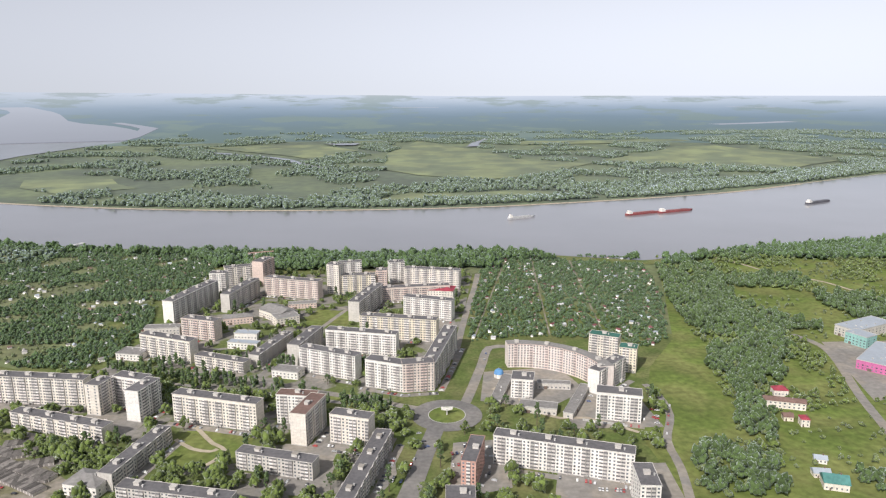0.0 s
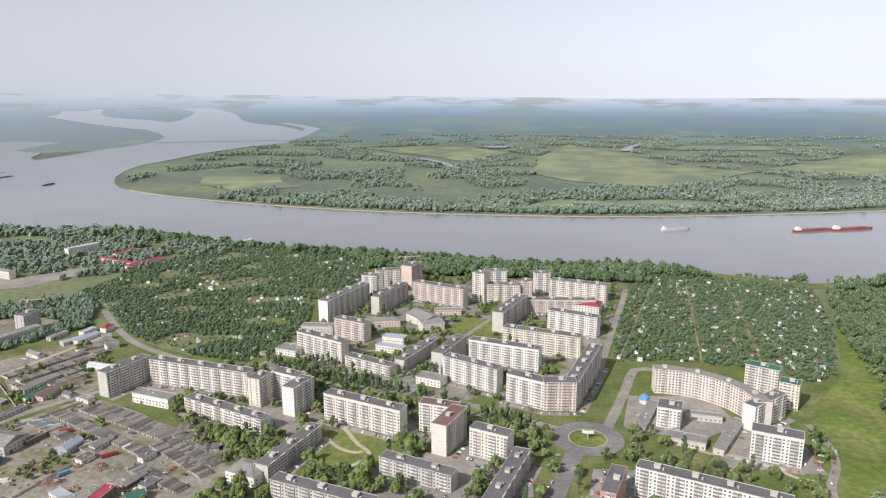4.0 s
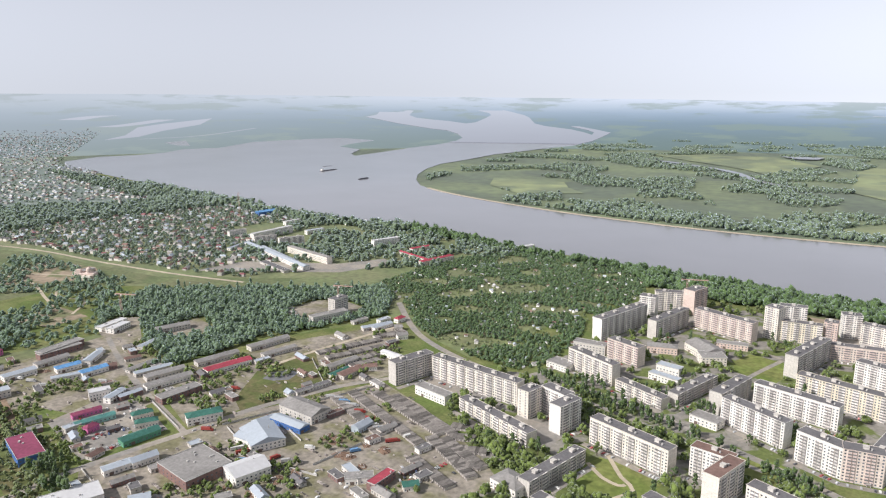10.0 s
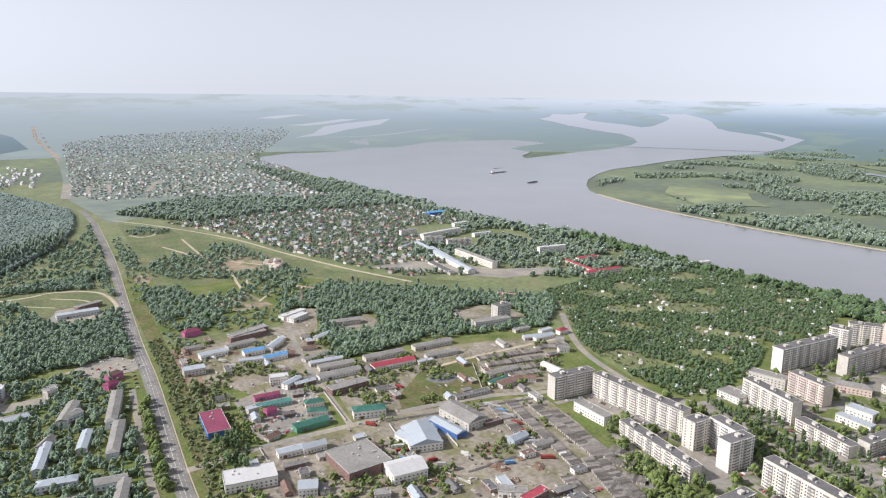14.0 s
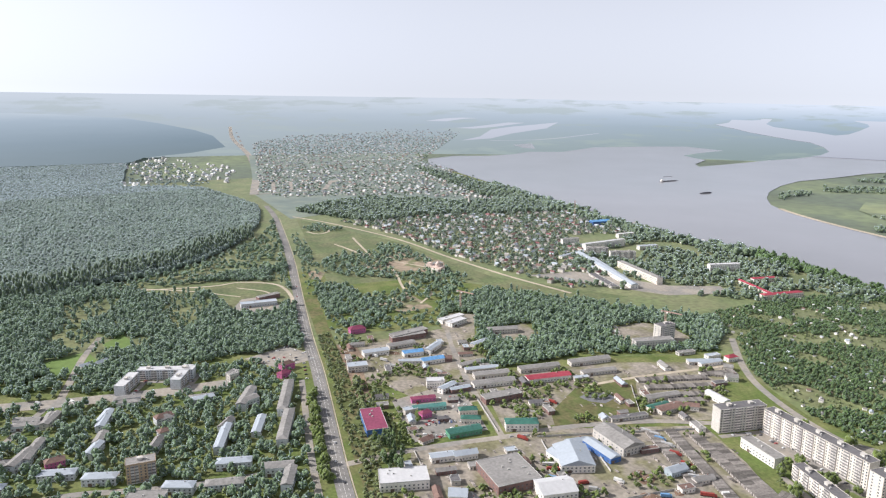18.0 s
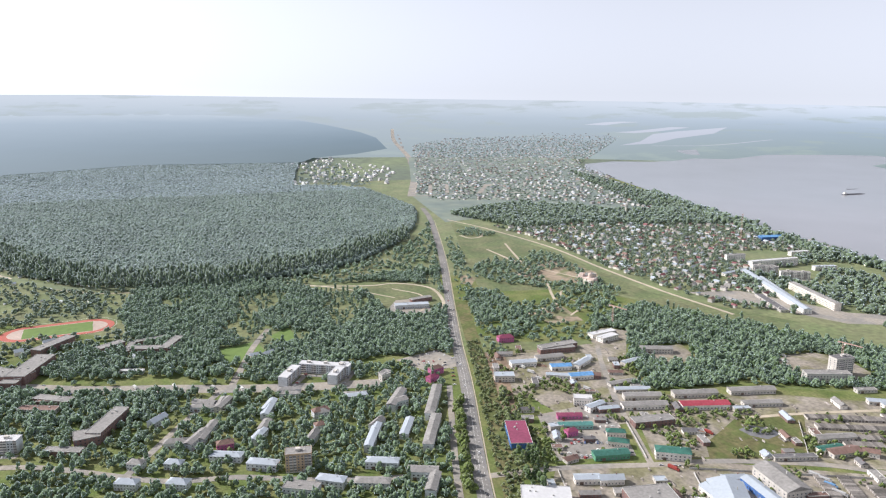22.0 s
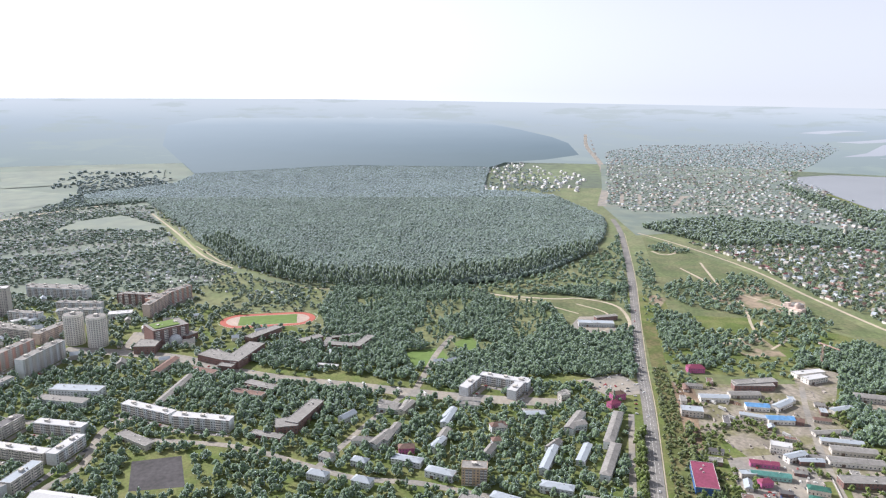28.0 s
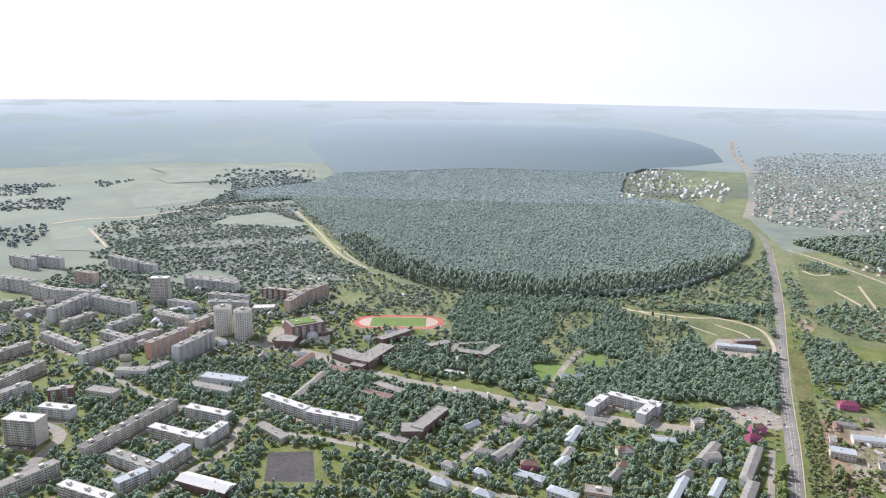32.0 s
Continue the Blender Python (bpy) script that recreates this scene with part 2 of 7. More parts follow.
LEAF_GARDEN = mat("garden_leaves", (0.076, 0.122, 0.042), 0.8, 0.35, 0.9, island=0.4, spec=0.2, sheen=0.45, tint=(0.76, 0.90, 0.92, 1))
BARK = mat("bark", (0.12, 0.09, 0.07), 0.9, 0.3, 2.0)
# faint sheen puts extra brightness on distant water
WATER = mat("river_water", (0.176, 0.174, 0.186), 0.14, 0.10, 0.004, bump=0.0, spec=0.65, coat=0.25, sheen=0.12, tint=(0.92, 0.95, 1, 1))
# farmland base and sheen carry the western haze
HAZED_FARMLAND = mat("hazed_farmland", (0.128, 0.152, 0.092), 0.95, 0.3, 0.01, second=(0.10, 0.128, 0.082), mix_scale=0.005, sheen=0.45, tint=(0.82, 0.88, 0.90, 1))
PAINT = mat("road_paint", (0.75, 0.75, 0.72), 0.7, 0.15, 1.0)
TRACK = mat("running_track", (0.42, 0.13, 0.10), 0.9, 0.12, 0.2)
TURF = mat("turf", (0.14, 0.21, 0.06), 0.9, 0.15, 0.1)
def haze_glow_mat(name, steps, pale, axis, reach, fields):
    """A glowing backdrop of far land with painted haze, from its near edge up to the pale skyline; paler towards the
    sun.
    """
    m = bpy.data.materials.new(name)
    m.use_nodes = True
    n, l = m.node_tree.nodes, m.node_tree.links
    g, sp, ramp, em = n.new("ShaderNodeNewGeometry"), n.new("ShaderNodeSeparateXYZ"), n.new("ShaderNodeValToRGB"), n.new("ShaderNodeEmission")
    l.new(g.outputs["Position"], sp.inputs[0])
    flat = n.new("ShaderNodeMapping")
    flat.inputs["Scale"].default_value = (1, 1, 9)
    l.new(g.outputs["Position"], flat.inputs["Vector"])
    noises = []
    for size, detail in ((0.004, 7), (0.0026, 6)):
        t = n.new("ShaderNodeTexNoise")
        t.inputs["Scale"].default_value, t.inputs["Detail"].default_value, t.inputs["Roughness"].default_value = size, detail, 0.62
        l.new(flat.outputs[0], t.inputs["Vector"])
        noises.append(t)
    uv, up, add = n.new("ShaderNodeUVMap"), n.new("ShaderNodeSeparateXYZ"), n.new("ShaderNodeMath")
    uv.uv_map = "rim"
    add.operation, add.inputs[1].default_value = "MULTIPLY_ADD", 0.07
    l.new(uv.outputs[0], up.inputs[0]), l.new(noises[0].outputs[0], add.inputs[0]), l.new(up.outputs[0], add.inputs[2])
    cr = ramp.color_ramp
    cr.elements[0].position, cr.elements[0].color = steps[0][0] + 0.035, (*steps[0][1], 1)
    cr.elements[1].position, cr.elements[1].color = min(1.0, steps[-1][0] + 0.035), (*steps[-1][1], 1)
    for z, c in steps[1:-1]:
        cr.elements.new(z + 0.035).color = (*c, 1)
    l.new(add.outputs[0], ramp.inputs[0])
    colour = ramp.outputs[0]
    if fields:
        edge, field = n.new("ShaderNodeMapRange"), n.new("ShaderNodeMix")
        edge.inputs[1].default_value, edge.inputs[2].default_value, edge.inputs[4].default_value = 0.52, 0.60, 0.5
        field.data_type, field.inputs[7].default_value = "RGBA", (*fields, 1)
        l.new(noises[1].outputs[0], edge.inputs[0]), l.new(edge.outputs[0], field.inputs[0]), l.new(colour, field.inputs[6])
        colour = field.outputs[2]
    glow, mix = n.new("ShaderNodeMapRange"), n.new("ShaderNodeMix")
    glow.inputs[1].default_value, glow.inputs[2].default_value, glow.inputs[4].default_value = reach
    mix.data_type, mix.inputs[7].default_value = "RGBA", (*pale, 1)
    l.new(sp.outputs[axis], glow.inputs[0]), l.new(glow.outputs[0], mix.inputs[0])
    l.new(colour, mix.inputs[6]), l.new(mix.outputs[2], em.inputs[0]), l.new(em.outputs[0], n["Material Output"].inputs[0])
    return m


# haze steps and sunward glare are painted as emission on land and forest
HAZE_DISTANCE = haze_glow_mat("painted_haze_land", [(0.04, (0.165, 0.215, 0.19)), (0.18, (0.185, 0.24, 0.24)), (0.40, (0.225, 0.29, 0.335)), (0.57, (0.325, 0.395, 0.465)), (0.70, (0.47, 0.53, 0.59)), (0.84, (0.60, 0.64, 0.70))], (0.37, 0.395, 0.395), 0, (-1200.0, -4600.0, 0.68), (0.265, 0.32, 0.26))
HAZE_WOOD = haze_glow_mat("painted_haze_forest", [(0.02, (0.135, 0.17, 0.172)), (0.22, (0.18, 0.225, 0.25)), (0.47, (0.28, 0.33, 0.365)), (0.64, (0.45, 0.485, 0.50)), (0.84, (0.60, 0.62, 0.62))], (0.40, 0.44, 0.465), 1, (900.0, -2400.0, 0.62), None)
# emission paints the bright sky that far water would mirror
GLOW_WATER = haze_glow_mat("painted_glow_water", [(0.05, (0.315, 0.32, 0.355)), (0.16, (0.36, 0.37, 0.40)), (0.45, (0.43, 0.445, 0.48)), (0.84, (0.56, 0.58, 0.62))], (0.45, 0.46, 0.48), 0, (-1500.0, -4600.0, 0.4), None)
RUBBER = mat("tyre", (0.03, 0.03, 0.03), 0.9, 0.1, 3.0)
RUST = mat("rust", (0.19, 0.125, 0.09), 0.9, 0.35, 1.0)


# ---- geometry helpers ----
CX, CY, D0, RIM = -12.0, 3.0, 2800.0, 4850.0
# the rim of the plain lies as high as the eye is when it turns that way
RIM_TURN = [-180.0, -120.0] + [q[4] for q in PATH_ROWS] + [150.0, 180.0]
RIM_HIGH = [338.0, 288.0] + [q[3] for q in PATH_ROWS] + [388.2, 338.0]


def far(p):
    """Places past the near plain draw together towards the rim of the plain, which lifts with them to the horizon."""
    p = np.array(p, float)
    v = p[:, :2] - (CX, CY)
    r = np.maximum(np.hypot(v[:, 0], v[:, 1]), 1.0)
    high = np.interp(np.degrees(np.arctan2(-v[:, 0], v[:, 1])), RIM_TURN, RIM_HIGH)
    d = np.where(r > D0, D0 + (RIM - D0) * (1 - np.exp(-np.maximum(r - D0, 0) / (RIM - D0))), r)
    k = d / r
    return np.column_stack((CX + v[:, 0] * k, CY + v[:, 1] * k, p[:, 2] * k + high * (1 - k)))


def rimmed(ob):
    """Notes on a backdrop how far each place has lifted towards the eye's height."""
    me = ob.data
    co = np.empty(len(me.vertices) * 3, np.float32)
    me.vertices.foreach_get("co", co)
    co = co.reshape(-1, 3)
    up = co[:, 2] / np.interp(np.degrees(np.arctan2(CX - co[:, 0], co[:, 1] - CY)), RIM_TURN, RIM_HIGH)
    idx = np.empty(len(me.loops), np.int32)
    me.loops.foreach_get("vertex_index", idx)
    me.uv_layers.new(name="rim").data.foreach_set("uv", np.column_stack((up[idx], up[idx])).ravel().astype(np.float32))
    return ob


def mesh_of(name, verts, faces, material, smooth=False):
    """faces: an array of equal faces, or a list of faces."""
    me = bpy.data.meshes.new(name)
    if isinstance(faces, np.ndarray):
        size = faces.shape[1]
        me.vertices.add(len(verts)), me.loops.add(faces.size), me.polygons.add(len(faces))
        me.vertices.foreach_set("co", np.asarray(verts, np.float32).ravel())
        me.loops.foreach_set("vertex_index", faces.astype(np.int32).ravel())
        me.polygons.foreach_set("loop_start", np.arange(0, faces.size, size, dtype=np.int32))
        me.update(calc_edges=True)
    else:
        me.from_pydata([tuple(v) for v in verts], [], faces)
        me.update()
    me.materials.append(material)
    me.polygons.foreach_set("use_smooth", np.full(len(me.polygons), smooth))
    return me


def part(name, me, parent, m=None, label="", kind=""):
    ob = new(name, me)
    ob.parent = parent
    if m is not None:
        ob.matrix_basis = m
    return tagged(ob, label, kind=kind)


BOX = np.array([(0, 3, 2, 1), (4, 5, 6, 7), (0, 1, 5, 4), (1, 2, 6, 5), (2, 3, 7, 6), (3, 0, 4, 7)])


def boxes(items):
    """Vertices and faces of boxes (x0, y0, z0, x1, y1, z1)."""
    v, f = [], []
    for i, (x0, y0, z0, x1, y1, z1) in enumerate(items):
        v += [(x0, y0, z0), (x1, y0, z0), (x1, y1, z0), (x0, y1, z0), (x0, y0, z1), (x1, y0, z1), (x1, y1, z1), (x0, y1, z1)]
        f.append(BOX + 8 * i)
    return np.array(v, float), np.concatenate(f)


def box_mesh(name, items, material):
    return mesh_of(name, *boxes(items), material)


def in_poly(pts, poly):
    x, y = pts[:, 0], pts[:, 1]
    inside = np.zeros(len(pts), bool)
    for (x0, y0), (x1, y1) in zip(poly, poly[1:] + poly[:1]):
        c = (y0 > y) != (y1 > y)
        inside ^= c & (x < (x1 - x0) * (y - y0) / ((y1 - y0) or 1e-9) + x0)
    return inside


def smooth_line(pts, step=12.0):
    """A round line through the points."""
    p = [Vector((*q, 0)) for q in pts]
    p = [p[0] * 2 - p[1]] + p + [p[-1] * 2 - p[-2]]
    res = []
    for i in range(1, len(p) - 2):
        n = max(2, min(24, int((p[i + 1] - p[i]).length / step)))
        for k in range(n):
            t = k / n
            a, b, c, d = p[i - 1:i + 3]
            q = 0.5 * ((2 * b) + (c - a) * t + (2 * a - 5 * b + 4 * c - d) * t * t + (3 * b - a - 3 * c + d) * t ** 3)
            res.append((q.x, q.y))
    return res + [tuple(pts[-1])]


# where nothing may grow
CELL, GX, GY = 3.0, -2700.0, -1300.0
TAKEN = np.zeros((1600, 1900), bool)
BUILT = TAKEN.copy()  # roads and buildings only


def take_rect(x, y, length, depth, angle, margin=2.0):
    a = radians(angle)
    r = math.hypot(length, depth) / 2 + margin + CELL
    i0, i1, j0, j1 = int((x - r - GX) / CELL), int((x + r - GX) / CELL) + 1, int((y - r - GY) / CELL), int((y + r - GY) / CELL) + 1
    i0, i1, j0, j1 = max(i0, 0), min(i1, TAKEN.shape[0]), max(j0, 0), min(j1, TAKEN.shape[1])
    if i0 >= i1 or j0 >= j1:
        return
    X, Y = np.meshgrid(GX + (np.arange(i0, i1) + 0.5) * CELL - x, GY + (np.arange(j0, j1) + 0.5) * CELL - y, indexing="ij")
    u, v = X * math.cos(a) + Y * math.sin(a), -X * math.sin(a) + Y * math.cos(a)
    inside = (abs(u) < length / 2 + margin) & (abs(v) < depth / 2 + margin)
    TAKEN[i0:i1, j0:j1] |= inside
    BUILT[i0:i1, j0:j1] |= inside


def take_line(pts, width):
    for (x0, y0), (x1, y1) in zip(pts, pts[1:]):
        if abs(x0) < 2700 and abs(y0) < 4400:
            take_rect((x0 + x1) / 2, (y0 + y1) / 2, math.hypot(x1 - x0, y1 - y0), width, math.degrees(math.atan2(y1 - y0, x1 - x0)), 1.5)


def free(pts, grid=TAKEN):
    i, j = ((pts[:, 0] - GX) / CELL).astype(int), ((pts[:, 1] - GY) / CELL).astype(int)
    ok = (i >= 0) & (i < TAKEN.shape[0]) & (j >= 0) & (j < TAKEN.shape[1])
    res = np.ones(len(pts), bool)
    res[ok] = ~grid[i[ok], j[ok]]
    return res


def ribbon(name, pts, width, z, material, label, category, round_=True, ends=None):
    p = np.array(smooth_line(pts) if round_ else pts, float)
    t = np.gradient(p, axis=0)
    t /= np.hypot(t[:, 0], t[:, 1])[:, None]
    nrm = np.column_stack((-t[:, 1], t[:, 0])) * width / 2
    take_line([tuple(q) for q in p], width)
    n = len(p)
    v = np.concatenate((np.column_stack((p - nrm, np.full(n, z))), np.column_stack((p + nrm, np.full(n, z)))))
    i = np.arange(n - 1)
    ob = new(name, mesh_of(name, far(v), np.column_stack((i, i + 1, i + 1 + n, i + n)), material))
    return tagged(ob, label, category, kind="structure")


def sheet(name, poly, z, material, label, category, step=60.0, take=False, kind="structure", wobble=0.0):
    """A flat patch of ground with the outline poly."""
    from mathutils.geometry import delaunay_2d_cdt
    poly = [tuple(map(float, q)) for q in poly]
    edge = []
    for (x0, y0), (x1, y1) in zip(poly, poly[1:] + poly[:1]):
        d = math.hypot(math.hypot(x0 - CX, y0 - CY) + 1, 0)
        n = max(1, min(12, int(math.hypot(x1 - x0, y1 - y0) / max(step, d * 0.05))))
        for k in range(n):
            q = Vector((x0 + (x1 - x0) * k / n, y0 + (y1 - y0) * k / n, 0))
            w = noise.noise_vector(q * 0.02) * wobble if wobble else Vector((0, 0, 0))
            edge.append((q.x + w.x, q.y + w.y))
    e = np.array(edge)
    r = np.hypot(e[:, 0] - CX, e[:, 1] - CY)
    inner = []
    if r.max() > D0 * 0.8:
        rr = max(r.min(), 500.0)
        ang = np.linspace(-math.pi, math.pi, 181)[:-1]
        while rr < r.max():
            ring = np.column_stack((CX + np.cos(ang) * rr, CY + np.sin(ang) * rr))
            inner.append(ring[in_poly(ring, edge)])
            rr *= 1.06
    pts = [Vector(q) for q in edge] + [Vector(q) for g in inner for q in g]
    v, _, f, *_ = delaunay_2d_cdt(pts, [], [list(range(len(edge)))], 1, 1e-4)
    xy = np.array([tuple(q) for q in v])
    lift = z + np.minimum(0.0012 * np.maximum(np.hypot(xy[:, 0], xy[:, 1]) - 2000, 0), 6.0)
    ob = new(name, mesh_of(name, far(np.column_stack((xy, lift))), [list(q) for q in f], material))
    me = ob.data
    if len(me.polygons) and sum(q.normal.z for q in me.polygons) < 0:
        me.flip_normals()
    if take:
        lo, hi = e.min(0), e.max(0)
        gx, gy = np.meshgrid(np.arange(lo[0], hi[0], CELL), np.arange(lo[1], hi[1], CELL))
        g = np.column_stack((gx.ravel(), gy.ravel()))
        g = g[in_poly(g, edge)]
        i, j = ((g[:, 0] - GX) / CELL).astype(int), ((g[:, 1] - GY) / CELL).astype(int)
        ok = (i >= 0) & (i < TAKEN.shape[0]) & (j >= 0) & (j < TAKEN.shape[1])
        TAKEN[i[ok], j[ok]] = True
    return tagged(ob, label, category, kind=kind)


# ---- ground, river and far land ----
ang = np.linspace(0, 2 * math.pi, 145)[:-1]
radii = [0.0] + [60 * 1.09 ** i for i in range(73)]
v = [(CX, CY, 0)] + [(CX + r * math.cos(a), CY + r * math.sin(a), 0) for r in radii[1:] for a in ang]
v = [(x, y, max(0.0, math.hypot(x, y) - 9000) * 0.0065 * min(1.0, max(0.0, (math.degrees(math.atan2(-x, y)) - 5) / 50))) for x, y, _ in v]  # low rise behind the western plain
n = len(ang)
f = [[0, 1 + i, 1 + (i + 1) % n] for i in range(n)]
f += [[1 + k * n + i, 1 + (k + 1) * n + i, 1 + (k + 1) * n + (i + 1) % n, 1 + k * n + (i + 1) % n] for k in range(len(radii) - 2) for i in range(n)]
split = next(k for k, r in enumerate(radii) if r > 3900)
near_faces, far_faces = [q for q in f if max(q) <= split * n], [q for q in f if max(q) > split * n]
tagged(new("ground", mesh_of("ground", far(v), near_faces, HAZED_LAND)), "grass and woodland plain across the river", "ground", kind="structure")
# the far ring glows with painted haze
tagged(rimmed(new("backdrop", mesh_of("backdrop", far(v), far_faces, HAZE_DISTANCE))), "distant woods under painted blue haze reaching to the skyline", "backdrop", kind="structure")
TOWN_BANK = [(-3204, 1819), (-2977, 1702), (-2708, 1672), (-2240, 1572), (-1708, 1466), (-1331, 1383), (-1088, 1374), (-962, 1388), (-601, 1300), (-330, 1262), (-83, 1224), (117, 1231), (334, 1165), (408, 1153), (518, 1208), (698, 1257), (902, 1292), (1360, 1382), (2600, 1700)]
FAR_BANK = [(4600, 3900), (3197, 3325), (2145, 2698), (1614, 2355), (1273, 2165), (911, 1963), (634, 1862), (358, 1783), (94, 1729), (-320, 1715), (-690, 1763), (-1008, 1851), (-1214, 1934), (-1332, 1999), (-1391, 2041), (-1489, 2159)]
UPPER_BANK = [(-1583, 2306), (-1667, 2497), (-1721, 2689), (-1721, 2926), (-1740, 3230), (-1703, 3458), (-1655, 3830), (-1617, 3967), (-1651, 4384), (-1745, 4823), (-1857, 5320), (-2102, 5678), (-2441, 6135), (-2501, 6080), (-2167, 5618), (-1986, 5315), (-1884, 4994), (-2047, 5259), (-2294, 5602), (-2711, 6009), (-3004, 6410), (-3754, 7854), (-4211, 8645), (-5274, 10250), (-6709, 12249), (-7794, 13166), (-8609, 13149), (-9756, 13725)]
WEST_BANK = [(-14073, 15202), (-11452, 13090), (-9520, 11593), (-8350, 10751), (-7128, 9373), (-5898, 7658), (-5515, 6936), (-4773, 6299), (-4197, 5769), (-3687, 5368), (-3324, 5088), (-3106, 4959), (-2777, 4588), (-2533, 4244), (-2404, 3942), (-2357, 3614), (-2361, 3387), (-2323, 3022), (-2312, 2810), (-2408, 2898), (-2531, 3125), (-2772, 3231), (-2842, 3409), (-2909, 3751), (-3255, 3811), (-3363, 3632), (-3485, 3220), (-3300, 2794), (-3400, 2623), (-3296, 2420), (-3295, 2269), (-3370, 2084), (-3286, 1869)]
RIVER = TOWN_BANK + FAR_BANK + UPPER_BANK + WEST_BANK
FLOOD_FIELDS = ([(-110, 2614), (-111, 3329), (27, 4000), (268, 3457), (396, 2964), (702, 2757), (413, 2370), (215, 2292), (14, 2398)], [(752, 2865), (1304, 3473), (1526, 3597), (1699, 2794), (1362, 2510), (1000, 2652)],
                [(-1278, 2364), (-992, 2374), (-846, 2134), (-1009, 2029), (-1186, 2156)], [(-137, 1823), (252, 1876), (496, 1933), (269, 2003), (-52, 1968)], [(-1095, 3671), (-510, 3769), (-248, 3402), (-402, 2952), (-640, 3226)], [(600, 3950), (1500, 4050), (1550, 3850), (983, 3760), (566, 3694)])
sheet("river", RIVER, 0.4, WATER, "wide silty grey-brown river with calm water", "river")
# this reach glows, sky brightness painted over the lit river sheet
rimmed(sheet("backdrop_river", [(-1628, 4100)] + UPPER_BANK[8:] + WEST_BANK[:15] + [(-2392, 3830)], 3.5, GLOW_WATER, "far reach of the river, its brightness painted on", "backdrop"))
# the island glows with the same painted haze
rimmed(sheet("river_island", [(-5337, 7613), (-6723, 9744), (-7894, 11763), (-8268, 12734), (-7700, 12574), (-6168, 10695), (-4869, 8899), (-4445, 8169), (-3933, 7070), (-3553, 6204), (-3511, 5944), (-3939, 6335), (-4285, 6554), (-4762, 6930)], 9.5, HAZE_DISTANCE, "low island in the river under painted haze", "island"))
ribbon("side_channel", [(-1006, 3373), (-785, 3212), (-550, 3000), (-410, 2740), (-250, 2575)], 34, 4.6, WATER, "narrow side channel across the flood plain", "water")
# glowing water again, mirrored sky put into its emission
rimmed(sheet("backwater", [(-4336, 2736), (-4670, 3120), (-5523, 3814), (-5913, 4354), (-6032, 4585), (-6572, 5492), (-5479, 4434), (-4920, 3620), (-4436, 3060)], 8.0, GLOW_WATER, "pale backwater lying in the flood plain", "water"))
sheet("backwater", [(-3840, 2822), (-3873, 3010), (-3495, 2745), (-3588, 2722)], 7.0, WATER, "pale backwater lying in the flood plain", "water", take=True)
sheet("backwater", [(264, 3559), (330, 3580), (350, 3800), (425, 4050), (410, 4109), (311, 3816)], 5.0, WATER, "pale oxbow lake in the flood plain", "water", take=True)
sheet("backwater", [(-479, 3805), (-383, 3684), (-300, 3700), (-284, 3827)], 5.0, WATER, "pale oxbow lake in the flood plain", "water", take=True)
# thin far backwaters share that painted glow
for pts, w in (([(-5892, 3755), (-6122, 4162), (-6806, 5054)], 200), ([(-4278, 2950), (-4236, 3426), (-4660, 4343)], 26), ([(-7529, 4391), (-8149, 5035), (-8347, 5414)], 260), ([(2381, 5591), (2745, 5735), (3204, 5982)], 150), ([(4824, 10866), (5082, 10487), (5356, 10440)], 200), ([(-300, 11000), (400, 11000)], 200)):
    rimmed(ribbon("backwater", pts, w, 8.0, GLOW_WATER, "pale backwater lying in the flood plain", "water"))
ribbon("sand_beach", FAR_BANK[2:-2], 16, 0.9, SAND, "pale sandy beach along the far bank", "beach")
ribbon("river_shore", TOWN_BANK[2:], 30, 0.7, GRASS, "grassy foot of the wooded bank", "bank")
for pts in FLOOD_FIELDS:
    sheet("flood_meadow", pts, 1.4, HAZED_FIELD, "pale green hay meadow on the flood plain", "meadow", wobble=50, take=True)
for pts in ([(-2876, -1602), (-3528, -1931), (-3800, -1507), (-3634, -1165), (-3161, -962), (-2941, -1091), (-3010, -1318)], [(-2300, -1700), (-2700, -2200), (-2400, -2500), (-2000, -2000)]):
    sheet("far_field", pts, 3.0, HAZED_HAY, "open farmland beyond the town, paled by painted haze", "field", wobble=200)

# near ground
sheet("near_plain", [(-2900, 1660), (-2211, 1560), (-1708, 1458), (-1331, 1375), (-1088, 1366), (-962, 1380), (-601, 1292), (-330, 1254), (-83, 1216), (117, 1223), (334, 1157), (408, 1145), (518, 1200), (698, 1249), (902, 1284), (1360, 1374), (2000, 1500), (2000, -1200), (-600, -1300), (-2400, -1800), (-2900, -900)], 0.03, PLAIN_GRASS, "grassy plain on the town's side of the river", "ground", step=100)
sheet("town_ground", [(-1150, -900), (-500, -900), (-300, 200), (450, 200), (480, 700), (300, 800), (100, 1090), (-330, 1160), (-420, 720), (-600, 800), (-720, 560), (-880, 400), (-900, 300), (-1050, -60), (-1250, -300), (-1330, -640)], 0.05, GRASS, "mown and trodden grass between the houses", "ground")
sheet("court_ground", [(-420, 690), (-330, 715), (-318, 850), (-318, 1110), (90, 1090), (62, 880), (40, 730), (-20, 625), (-20, 540), (-40, 420), (-300, 420), (-290, 560)], 0.09, COURT, "patchy asphalt and grass between blocks of flats", "ground")
sheet("east_meadow", [(416, 1180), (578, 1200), (896, 1250), (1500, 1350), (1900, 900), (900, 200), (150, 250), (193, 449), (190, 536), (247, 695), (302, 779), (357, 965)], 0.10, MEADOW, "rough green meadow with scattered scrub", "meadow")
